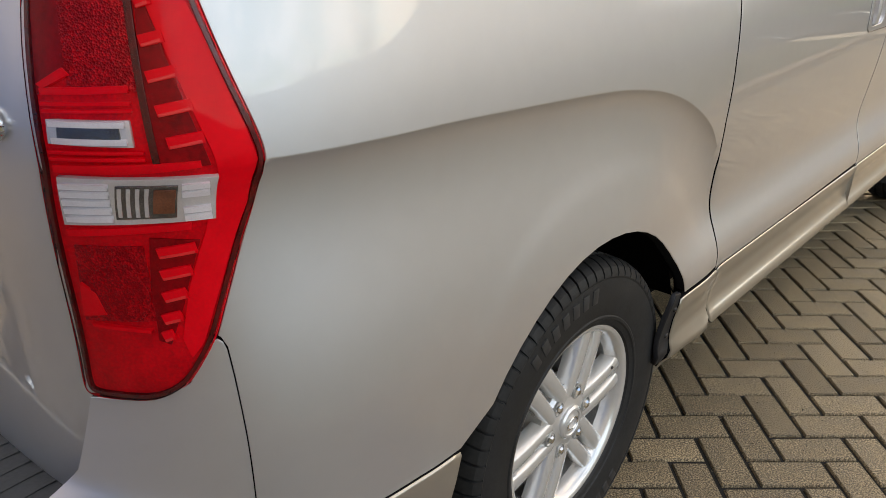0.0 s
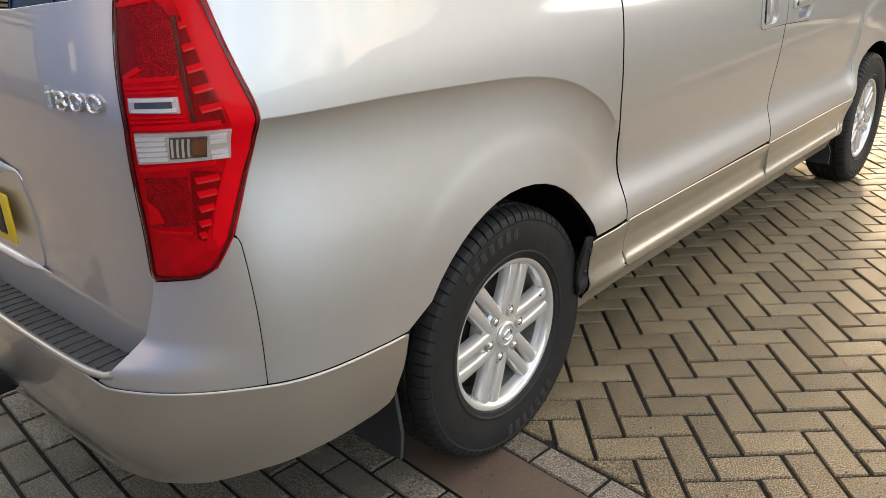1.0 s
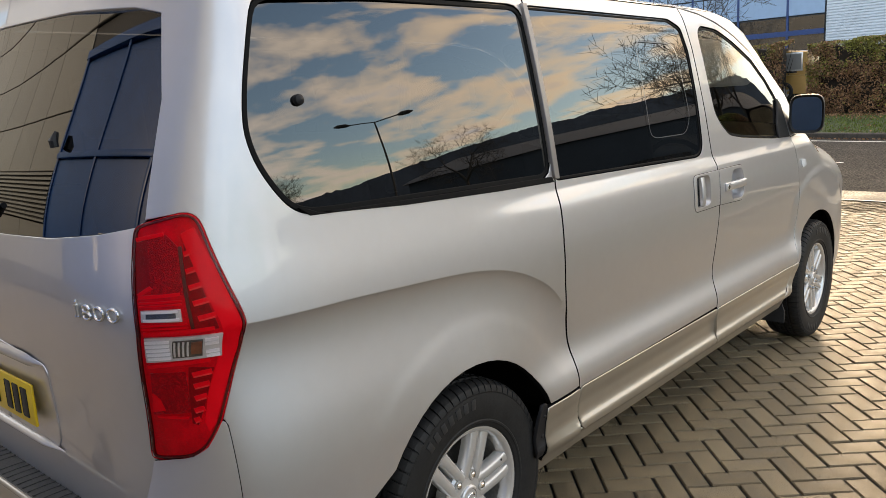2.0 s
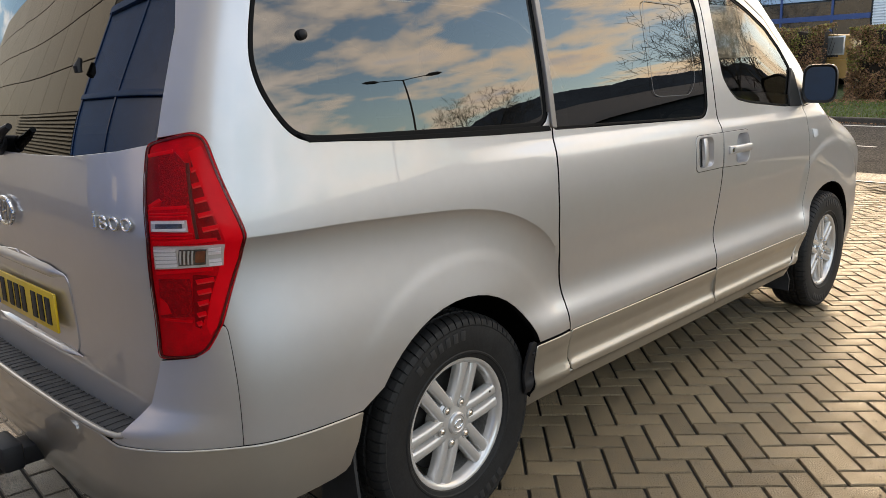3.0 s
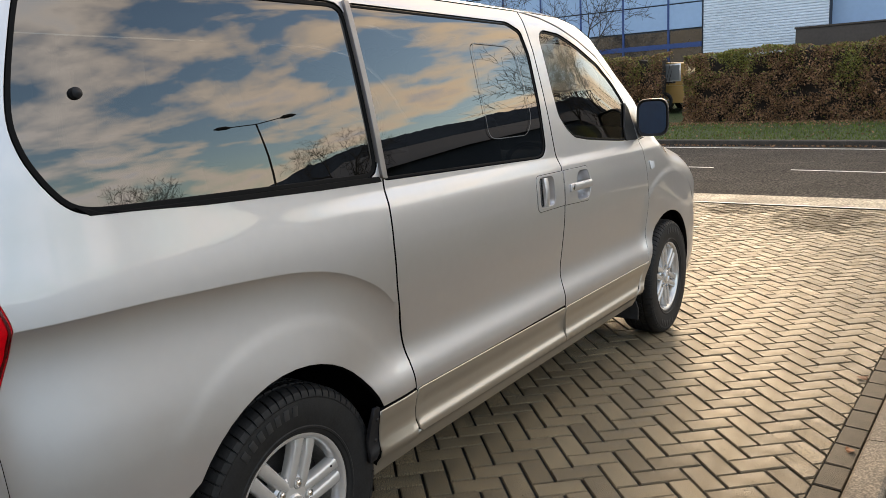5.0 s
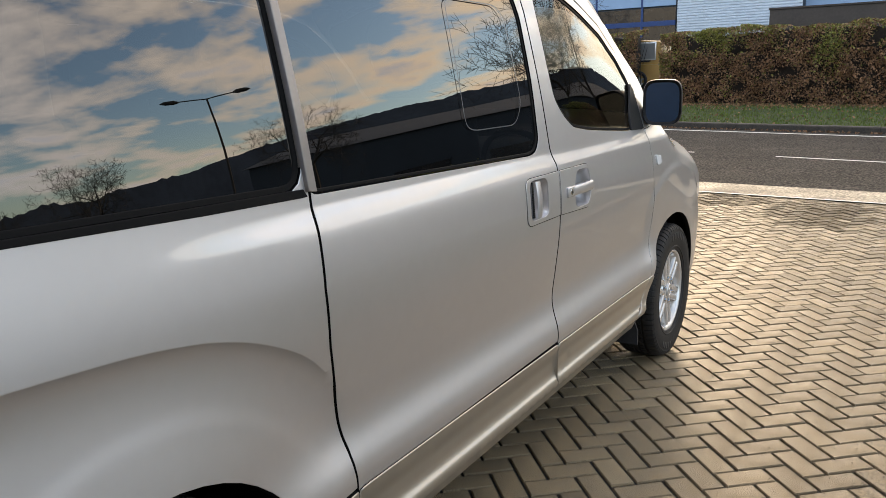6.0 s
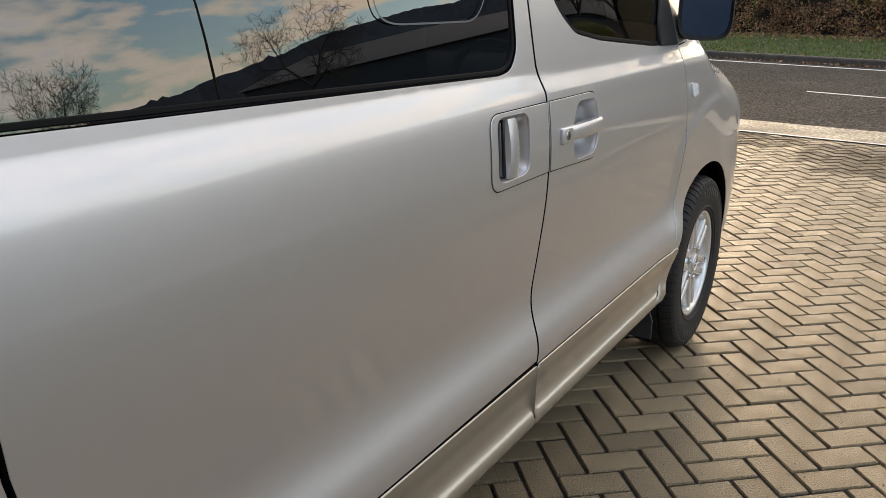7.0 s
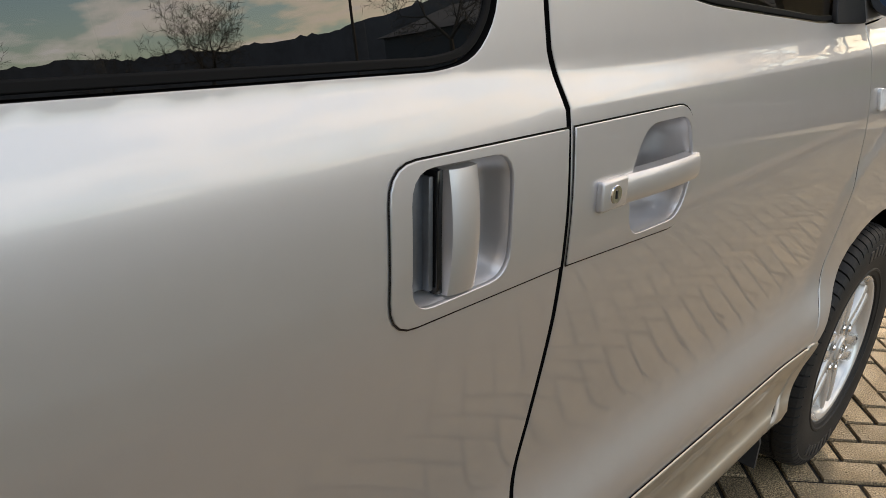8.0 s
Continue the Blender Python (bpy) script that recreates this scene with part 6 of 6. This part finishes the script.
def simple_car(name, label, cat, x, y, turn, L, W, H, material, hard=False):
    """A parked vehicle: body, glass, wheels, lamps."""
    car = tagged(new(name), label, cat)
    z0 = gz(y) + 0.07
    car.matrix_basis = Matrix.Translation((x, y, z0)) @ pose(0, 0, 0, 0, 0, turn)
    bm = bmesh.new()
    lo = [(-L / 2, 0.30), (-L / 2 - 0.03, 0.60), (-L / 2 + 0.02, 0.88), (-0.25 * L, 0.93), (0.18 * L, 0.95), (0.33 * L, 0.90), (L / 2 - 0.08, 0.78), (L / 2, 0.55), (L / 2 - 0.03, 0.30)]
    def loft(prof, w0, w1, bev=0.06):
        rings = []
        for k, (xx, in_) in enumerate(((-w0, 0), (-w0 + bev, 1), (w0 - bev, 1), (w0, 0))):
            rings.append([bm.verts.new((xx, p[0] * (1 if in_ else 0.985), p[1] - (0 if in_ else 0.03))) for p in prof])
        for a, b in zip(rings, rings[1:]):
            n = len(prof)
            for i in range(n):
                bm.faces.new((a[i], a[(i + 1) % n], b[(i + 1) % n], b[i]))
        bm.faces.new(rings[0][::-1])
        bm.faces.new(rings[-1])
    loft(lo, W / 2, W / 2)
    bmesh.ops.recalc_face_normals(bm, faces=bm.faces[:])
    part("body", bm, material, car, smooth_deg=40)
    bm = bmesh.new()
    up = [(-L / 2 + 0.05 if hard else -0.42 * L, 0.90), (-L / 2 + 0.18 if hard else -0.33 * L, H - 0.08), (-0.25 * L, H), (0.02 * L, H), (0.10 * L, H - 0.06), (0.26 * L, 0.92)]
    loft(up, W / 2 - 0.10, W / 2)
    bmesh.ops.recalc_face_normals(bm, faces=bm.faces[:])
    cabn = part("cabin", bm, material, car, smooth_deg=40)
    for sx in (1, -1):
        for a, b in ((-0.40, -0.20), (-0.18, -0.01), (0.01, 0.17)):
            bm = bmesh.new()
            x = sx * (W / 2 - 0.098)
            v = [bm.verts.new((x, a * L + (0.05 if a < -0.3 else 0), 0.97)), bm.verts.new((x, b * L, 0.97)), bm.verts.new((x, min(b, 0.09) * L, H - 0.12)), bm.verts.new((x, a * L + (0.12 if a < -0.3 else 0), H - 0.12))]
            bm.faces.new(v if sx > 0 else v[::-1])
            part("side_window", bm, PANE, cabn)
        for yy in (-0.31 * L, 0.32 * L):
            bm = bmesh.new()
            lathe(bm, [(0.20, 0.02), (0.22, 0.08), (0.30, 0.09), (0.335, 0.06), (0.34, -0.1), (0.2, -0.1)], 24, Matrix.Translation((sx * (W / 2 - 0.055), yy, 0.34)) @ pose(0, 0, 0, 0, 0, 0 if sx > 0 else 180))
            bmesh.ops.recalc_face_normals(bm, faces=bm.faces[:])
            w = part("wheel", bm, RUBBER, car)
            bm = bmesh.new()
            lathe(bm, [(0.0, 0.06), (0.06, 0.065), (0.2, 0.045), (0.21, 0.075)], 24, Matrix.Translation((sx * (W / 2 - 0.055), yy, 0.34)) @ pose(0, 0, 0, 0, 0, 0 if sx > 0 else 180))
            for k in range(5):
                box(bm, 0.05, 0.075, -0.03, 0.03, 0.04, 0.205, 0.0, Matrix.Translation((sx * (W / 2 - 0.055), yy, 0.34)) @ pose(0, 0, 0, 0, 0, 0 if sx > 0 else 180) @ pose(0, 0, 0, 72 * k, 0, 0))
            part("hubcap", bm, ALLOY, w)
        bm = bmesh.new()
        box(bm, sx * (W / 2 - 0.30) - 0.12, sx * (W / 2 - 0.30) + 0.12, -L / 2 - 0.035, -L / 2 + 0.03, 0.62, 0.82, 0.02)
        part("rear_lamp", bm, RED, car)
        bm = bmesh.new()
        box(bm, sx * (W / 2 - 0.30) - 0.16, sx * (W / 2 - 0.30) + 0.16, L / 2 - 0.07, L / 2 + 0.01, 0.60, 0.74, 0.02)
        part("headlamp", bm, CLEAR_LENS, car)
    return car


GOLD = mat("gold_car_paint", (0.32, 0.20, 0.06), 0.3, 0.3, 0.8, var=0.04)
WHITE = mat("white_car_paint", (0.70, 0.70, 0.70), 0.3, 0.0, 0.6, var=0.03)
RED_CAR = mat("red_car_paint", (0.35, 0.02, 0.02), 0.3, 0.0, 0.6, var=0.03)
BLUE_CAR = mat("blue_car_paint", (0.20, 0.26, 0.36), 0.3, 0.3, 0.6, var=0.03)
simple_car("pickup_truck", "gold pickup truck with a canopy, parked behind the hedge", "truck", -8.35, 27.6, 84, 4.9, 1.8, 1.75, GOLD, True)
def canopy_windows(truck, L, W, H):
    """Pale framed side panes on the truck's canopy and a dark sill trim."""
    for sx in (1, -1):
        x = sx * (W / 2 - 0.085)
        bm = bmesh.new()
        box(bm, min(x, x - 0.012 * sx), max(x, x - 0.012 * sx), -0.43 * L, -0.20 * L, 1.03, H - 0.10, 0.004)
        fr = part("canopy_window", bm, ALLOY, truck, "silver-framed canopy window")
        bm = bmesh.new()
        box(bm, min(x, x + 0.004 * sx), max(x, x + 0.004 * sx), -0.42 * L, -0.21 * L, 1.08, H - 0.15)
        part("pane", bm, CLAD, fr)
        bm = bmesh.new()
        box(bm, sx * W / 2 - 0.03, sx * W / 2 + 0.03, -0.22 * L, 0.22 * L, 0.27, 0.36, 0.02)
        part("side_step", bm, ALLOY, truck)


canopy_windows(bpy.data.objects["pickup_truck"], 4.9, 1.8, 1.75)
simple_car("parked_car", "white car parked behind the hedge", "car", 0.6, 36.5, 80, 4.4, 1.8, 1.50, WHITE)
simple_car("parked_car", "pale blue car parked behind the hedge", "car", -3.0, 31.0, 85, 4.3, 1.75, 1.45, BLUE_CAR)
simple_car("parked_car", "red car parked by the unit", "car", -20.5, 41.5, 90, 4.3, 1.75, 1.5, RED_CAR)

# ---------------- what the windows mirror: the other side of the yard ----------------


def lamp_post(x, y, h):
    p = tagged(new("street_lamp"), "tall twin-headed street lamp", "street lamp")
    p.location = (x, y, 0)
    bm = bmesh.new()
    tube(bm, [(0, 0, 0), (0, 0, 1.2), (0, 0, 1.25), (0, 0, h)], [0.11, 0.11, 0.075, 0.05], 10)
    pole = part("pole", bm, BARK, p)
    d = Vector((0.72, -0.69, 0))
    for s in (1, -1):
        bm = bmesh.new()
        e = d * s
        tube(bm, [(0, 0, h - 0.05), e * 0.7 + Vector((0, 0, h + 0.05)), e * 1.5 + Vector((0, 0, h + 0.12))], 0.04, 8)
        part("arm", bm, BARK, p)
        bm = bmesh.new()
        tube(bm, [e * 1.4 + Vector((0, 0, h + 0.10)), e * 1.65 + Vector((0, 0, h + 0.14)), e * 2.1 + Vector((0, 0, h + 0.17)), e * 2.35 + Vector((0, 0, h + 0.18))], [0.05, 0.15, 0.14, 0.03], 10)
        part("lamp_head", bm, BARK, p)


def polar(az, d):
    return 0.9 + d * math.sin(radians(az)), 0.5 + d * math.cos(radians(az))


lamp_post(*polar(48.6, 36.0), 9.0)
tree(*polar(42.0, 42.0), 8.6, 1.35, 21, "bare spreading tree beyond the verge", 6, 0.22)
tree(*polar(59.0, 44.0), 8.0, 1.35, 23, "bare tree beyond the verge", 6, 0.2)
tree(*polar(14.5, 25.0), 10.5, 1.05, 37, "tall bare tree beside the road", 6, 0.26)
tree(*polar(21.0, 30.0), 10.0, 1.0, 29, "tall bare tree beside the road", 6, 0.24)
tree(*polar(66.0, 50.0), 6.0, 1.05, 31, "bare tree beyond the verge", 5, 0.2)
tree(*polar(74.0, 48.0), 6.5, 1.05, 33, "bare tree beyond the verge", 5, 0.2)


def long_unit():
    """The long dark shed that the side windows mirror."""
    h = tagged(new("industrial_shed"), "long dark grey industrial shed with a shallow roof", "building")
    a, b = Vector((*polar(11, 50), 0)), Vector((*polar(47, 62), 0))
    d = (b - a).normalized()
    n = Vector((d.y, -d.x, 0))
    if n.dot(a) < 0:
        n = -n
    L = (b - a).length
    m = Matrix(((d.x, n.x, 0, a.x), (d.y, n.y, 0, a.y), (0, 0, 1, 0), (0, 0, 0, 1)))
    bm = bmesh.new()
    box(bm, 0, L, 0, 22, 0, 5.0, 0, m)
    wall = part("wall", bm, DARKWALL, h)
    bm = bmesh.new()
    prof = [(-0.4, 5.0), (11, 7.4), (22.4, 5.0)]
    r0 = [bm.verts.new(m @ Vector((-0.5, y, z))) for y, z in prof]
    r1 = [bm.verts.new(m @ Vector((L + 0.5, y, z))) for y, z in prof]
    bm.faces.new((r0[0], r1[0], r1[1], r0[1]))
    bm.faces.new((r0[1], r1[1], r1[2], r0[2]))
    bm.faces.new(r0)
    bm.faces.new(r1[::-1])
    bm.faces.new((r0[0], r0[2], r1[2], r1[0]))
    bmesh.ops.recalc_face_normals(bm, faces=bm.faces[:])
    part("roof", bm, ROOFGREY, h)
    for k, x in enumerate(np.arange(4, L - 4, 7.5)):
        bm = bmesh.new()
        box(bm, x, x + 4.5, -0.05, 0.1, 1.0, 2.3, 0, m)
        w = part("window", bm, PANE, h)
        bm = bmesh.new()
        box(bm, x - 0.1, x + 4.6, -0.08, 0.05, 2.3, 2.42, 0, m)
        box(bm, x - 0.1, x + 4.6, -0.10, 0.05, 0.9, 1.0, 0, m)
        part("frame", bm, DARKWALL, w)
    bm = bmesh.new()
    box(bm, 9, 10.2, -0.12, 0.0, 3.0, 3.6, 0.02, m)
    part("sign", bm, LINE, h, "small pale sign")


long_unit()


def side_hedge():
    top = tagged(new("hedge"), "dark low hedge along the verge", "hedge")
    bm = bmesh.new()
    rng = np.random.default_rng(5)
    for y in np.arange(5, 30, 0.5):
        box(bm, 15.5, 16.9, y, y + 0.55, 0, 1.35 + 0.1 * rng.random(), 0.12, None, 2)
    part("hedge_core", bm, TWIG, top)
    vs, fs = [], []
    for i in range(6500):
        p = np.array([15.5 + (0 if rng.random() < 0.6 else 1.4 * rng.random()) + rng.normal(0, 0.06), 5 + 25 * rng.random(), 0.05 + 1.4 * rng.random()])
        if p[0] > 15.75:
            p[2] = 1.42 + rng.normal(0, 0.06)
        a, b = rng.normal(size=3), rng.normal(size=3)
        a, b = a / np.linalg.norm(a) * 0.06, b / np.linalg.norm(b) * 0.03
        k = len(vs)
        vs += [p - a, p + b, p + a, p - b]
        fs.append((k, k + 1, k + 2, k + 3))
    me = bpy.data.meshes.new("leaves")
    me.from_pydata([tuple(v) for v in vs], [], fs)
    tagged(finish("leaves", me, LEAF, top), kind="stuff")


side_hedge()


def hills():
    bm = bmesh.new()
    az = np.linspace(-180, 180, 900)
    rows = []
    for z0 in (0, 1):
        rows.append([bm.verts.new((900 * math.sin(radians(a)), 900 * math.cos(radians(a)), -20 if z0 == 0 else 66 + 42 * float(smooth(66, 30, a) * smooth(-20, 12, a)) - 14 * float(smooth(62, 85, a) * smooth(200, 170, a)) + 30 * noise.noise((a * 0.03, 3.3, 0)) + 6 * noise.noise((a * 0.3, 1, 0)) + 7 * abs(noise.noise((a * 1.3, 5, 0))))) for a in az])
    for i in range(len(az) - 1):
        bm.faces.new((rows[0][i], rows[0][i + 1], rows[1][i + 1], rows[1][i]))
    tagged(part("backdrop", bm, mat("far_hill", (0.050, 0.057, 0.070), 0.95, var=0.3, scale=0.02), None), "far wooded hills", "", "", "structure")


hills()


def rear_unit():
    """The clad building behind the van, mirrored in the tailgate."""
    h = tagged(new("clad_building"), "grey panelled building with louvres and navy doors", "building")
    # brought nearer and stretched to the right, unseen, to keep sky off the tailgate
    y = -7.2
    bm = bmesh.new()
    box(bm, -40, 9.4, y - 10, y - 0.08, 0, 11.5)
    wall = part("wall", bm, DARKWALL, h)
    for x in np.arange(-40.3, 8.0, 3.4):
        for z in np.arange(0, 11.3, 1.9):
            if -9.8 < x < 3.5 and z < 5.7 or (-20 < x < -9.7 and 1.8 < z < 3.7):
                continue
            bm = bmesh.new()
            box(bm, x + 0.02, x + 3.38, y - 0.08, y, z + 0.02, z + 1.88, 0.015, None, 1)
            part("panel", bm, CLAD, wall)
    bm = bmesh.new()
    box(bm, -19.9, -9.75, y - 0.02, y + 0.03, 1.92, 3.78)
    lv = part("louvre", bm, INK, h)
    for z in np.arange(1.94, 3.75, 0.17):
        bm = bmesh.new()
        box(bm, -19.9, -9.75, y + 0.02, y + 0.12, z, z + 0.085, 0.0, None)
        part("slat", bm, CLAD, lv)
    bm = bmesh.new()
    box(bm, -9.7, 4.1, y - 0.06, y - 0.01, 0, 7.0)
    d = part("door", bm, NAVY, h, "navy double doors")
    for x in (-9.7, -6.35, -3.02, 0.30, 3.95):
        bm = bmesh.new()
        box(bm, x, x + 0.14, y - 0.03, y + 0.10, 0, 7.0, 0.01)
        part("door_frame", bm, NAVY, d)
    for z in (4.2, 6.9):
        bm = bmesh.new()
        box(bm, -9.8, 4.2, y - 0.03, y + 0.12, z, z + 0.18, 0.01)
        part("door_frame", bm, NAVY, d)
    bm = bmesh.new()
    box(bm, -5.0, -4.4, y + 0.0, y + 0.01, 1.3, 2.0)
    part("notice", bm, LINE, d, "white notice")


rear_unit()

# ---------------- paving ----------------


def brick_mesh(lx, ly):
    a, b = lx / 2 - 0.0054, ly / 2 - 0.0054
    c = 0.0030
    vs = [(x, y, -0.022) for x, y in ((-a, -b), (a, -b), (a, b), (-a, b))]
    vs += [(x, y, -0.0055) for x, y in ((-a, -b), (a, -b), (a, b), (-a, b))]
    vs += [(x, y, 0.0) for x, y in ((-a + c, -b + c), (a - c, -b + c), (a - c, b - c), (-a + c, b - c))]
    fs = [(8, 9, 10, 11)]
    for k in (0, 4):
        fs += [(k + i, k + (i + 1) % 4, k + 4 + (i + 1) % 4, k + 4 + i) for i in range(4)]
    return vs, fs


PAVE_ANGLE, PAVE_U, PAVE_V = 42.5, 0.0, 0.0
COURSE = 0.082                   # where the herringbone starts, ahead of the channel


def clip(poly, a, b, c):
    """The convex polygon cut to a x + b y < c."""
    out = []
    for p, q in zip(poly, poly[1:] + poly[:1]):
        dp, dq = a * p[0] + b * p[1] - c, a * q[0] + b * q[1] - c
        if dp < 0:
            out.append(p)
        if (dp < 0) != (dq < 0):
            t = dp / (dp - dq)
            out.append((p[0] + (q[0] - p[0]) * t, p[1] + (q[1] - p[1]) * t))
    return out


def paving():
    top = tagged(new("pavement"), "herringbone brown block paving, damp and worn", "paving", "", "structure")
    rng = random.Random(4)
    w = 0.1015
    ca, sa = math.cos(radians(PAVE_ANGLE)), math.sin(radians(PAVE_ANGLE))
    vs0, fs0 = brick_mesh(2 * w, w)
    one = bpy.data.meshes.new("brick")
    one.from_pydata(vs0, [], fs0)
    one.materials.append(BRICK)
    picks, rest, rear = [], [], []
    cuts = ((-0.08, -1.0, -COURSE - 0.08 * 0.9), (1.0, -KS, KX), (0.08, 1.0, 8.55))

    def add(x, y, ang, cutting=True):
        z = gz(y) + max(-0.003, min(0.003, rng.gauss(0, 0.0012)))
        it = (x, y, z, ang, rng.gauss(0, 0.35), rng.gauss(0, 0.35))
        c, s = math.cos(radians(ang)), math.sin(radians(ang))
        quad = [(x + c * dx - s * dy, y + s * dx + c * dy) for dx, dy in ((-w, -w / 2), (w, -w / 2), (w, w / 2), (-w, w / 2))]
        whole = True
        for k, (a, b, lim) in enumerate(cuts if cutting else cuts[1:2]):
            if any(a * p[0] + b * p[1] > lim for p in quad):
                whole = False
                quad = clip(quad, a, b, lim)
                if len(quad) < 3:
                    return
        if whole and 0.55 < x < 1.95 and 0.1 < y < 4.4:
            picks.append(it)
        else:
            (rest if cutting else rear).append((it, None if whole else quad))

    for i in range(-160, 161):
        for j in range(-80, 81):
            bx, by = i + 2 * j, i - 2 * j
            for kind in (0, 1):
                cx, cy = (bx + 1.0, by + 0.5) if kind == 0 else (bx + 0.5, by + 2.0)
                px, py = (cx * w + PAVE_U), (cy * w + PAVE_V)
                x, y = ca * px - sa * py, sa * px + ca * py
                if -7.0 < x < KX + KS * y + 0.15 and -0.1 < y < 9.6:
                    add(x, y, PAVE_ANGLE + (90 if kind else 0))
    # courses along the channel, then running bond behind it
    row = 0
    for y0 in [0.028] + [-0.305 - 0.102 * k for k in range(40)]:
        row += 1
        for k in range(-36, 12):
            x = (k + (0.5 if row % 2 else 0)) * 0.203
            if -7.0 < x < KX + 0.1:
                add(x, y0 - 0.08 * (x - 0.9), -4.6, False)
    picks.sort(key=lambda p: (p[0] - 1.4) ** 2 + (p[1] - 1.6) ** 2 * 0.35)
    rest += [(p, None) for p in picks[300:]]
    for x, y, z, a, tx, ty in picks[:300]:
        b = new("brick", one)
        b.parent = top
        b.matrix_basis = Matrix.Translation((x, y, z)) @ pose(0, 0, 0, tx, ty, a)
    base = np.array(vs0)
    for bricks, material in ((rest, BRICK_FIELD), (rear, BRICK_REAR)):
        V, F = [], []
        for (x, y, z, a, tx, ty), quad in bricks:
            k = len(V)
            if quad is None:
                m = np.array(Matrix.Translation((x, y, z)) @ pose(0, 0, 0, tx, ty, a))
                V += (base @ m[:3, :3].T + m[:3, 3]).tolist()
                F += [tuple(i + k for i in f) for f in fs0]
                continue
            if abs(area(quad)) < 0.0008:
                continue
            n0, n1 = inset(quad, 0.0054), inset(quad, 0.0084)
            if len(n0) != len(n1):
                continue
            n = len(n0)
            V += [(p[0], p[1], z - 0.022) for p in n0] + [(p[0], p[1], z - 0.0055) for p in n0] + [(p[0], p[1], z) for p in n1]
            F.append(tuple(k + 2 * n + i for i in range(n)))
            for r in (0, n):
                F += [(k + r + i, k + r + (i + 1) % n, k + r + n + (i + 1) % n, k + r + n + i) for i in range(n)]
        me = bpy.data.meshes.new("brick_field")
        me.from_pydata(V, [], F)
        tagged(finish("brick_field", me, material, top), kind="stuff")
    # soldier course at the kerb
    vs1, fs1 = brick_mesh(0.108, 0.203)
    sm = bpy.data.meshes.new("edging_brick")
    sm.from_pydata(vs1, [], fs1)
    sm.materials.append(EDGE_BRICK)
    for k in range(-28, 42):
        y = k * 0.204
        b = new("edging_brick", sm)
        b.parent = top
        b.matrix_basis = Matrix.Translation((KX + 0.0505 + KS * y, y, gz(y) + 0.004 + rng.uniform(-0.002, 0.002))) @ pose(0, 0, 0, rng.gauss(0, 0.6), 2 + rng.gauss(0, 0.5), -2.5)
    # rusty channel cover
    bm = bmesh.new()
    g = [[bm.verts.new((x, y - 0.08 * (x - 0.9), -0.002)) for x in np.arange(-7.0, KX, 0.25)] for y in (-0.252, -0.245, -0.032, -0.026)]
    for a, b in zip(g, g[1:]):
        for i in range(len(a) - 1):
            bm.faces.new((a[i], a[i + 1], b[i + 1], b[i]))
    tagged(part("drain_channel", bm, RUST, None), "flat rusty brown channel cover across the paving", "drain", "", "structure")


paving()


def fallen_leaves():
    rng = random.Random(12)
    for k in range(46):
        y = rng.uniform(-1, 7)
        x = KX + KS * y + rng.choice((rng.gauss(0.02, 0.06), rng.uniform(0.3, 0.9)))
        s = rng.uniform(0.015, 0.03)
        bm = bmesh.new()
        v = [bm.verts.new((s * math.cos(a) * (1.3 if i % 2 else 0.8), s * 0.8 * math.sin(a), 0.006 * math.sin(2 * a) + 0.004)) for i, a in enumerate(np.arange(8) * math.pi / 4)]
        bm.faces.new(v)
        lf = part("fallen_leaf", bm, DRYLEAF, None)
        tagged(lf, "small curled brown leaf on the ground", "leaf", "fallen leaves")
        lf.matrix_basis = Matrix.Translation((x, y, gz(y) + (0.008 if x < KX + KS * y + 0.1 else 0.062 if x < KX + KS * y + 0.25 else 0.026))) @ pose(0, 0, 0, 0, 0, rng.uniform(0, 360))


fallen_leaves()


def grit():
    """Crumbs of moss, grit and sand along the joints and by the kerb."""
    rng = np.random.default_rng(31)
    n = 5200
    y = rng.uniform(-1.2, 8.2, n)
    edge = KX + KS * y
    x = np.where(rng.random(n) < 0.45, edge - rng.exponential(0.35, n), rng.uniform(0.3, 2.0, n))
    ok = (x > -0.5) & (x < edge - 0.005)
    x, y = x[ok], y[ok]
    n = len(x)
    z = interp(y, [(-10, 0), (4.5, 0.0), (6.0, 0.012), (9.0, 0.075)]) + 0.0012
    s = rng.uniform(0.0012, 0.0042, n)
    a = rng.uniform(0, 6.28, n)
    rings = [np.stack([x + s * np.cos(a + k) * rng.uniform(0.7, 1.3, n), y + s * np.sin(a + k) * rng.uniform(0.7, 1.3, n), z], 1) for k in (0, 2.1, 4.2)]
    top = np.stack([x, y, z + s * rng.uniform(0.5, 1.1, n)], 1)
    v = np.stack(rings + [top], 1).reshape(-1, 3)
    base = np.arange(n)[:, None] * 4
    f = np.concatenate([base + np.array(q) for q in ((0, 1, 3), (1, 2, 3), (2, 0, 3))])
    me = bpy.data.meshes.new("grit")
    me.from_pydata(v.tolist(), [], f.tolist())
    tagged(finish("grit", me, GRIT), "crumbs of grit and moss on the block paving", "grit", "", "stuff")


GRIT = mat("grit", (0.10, 0.08, 0.055), 0.8, island=0.85)
grit()
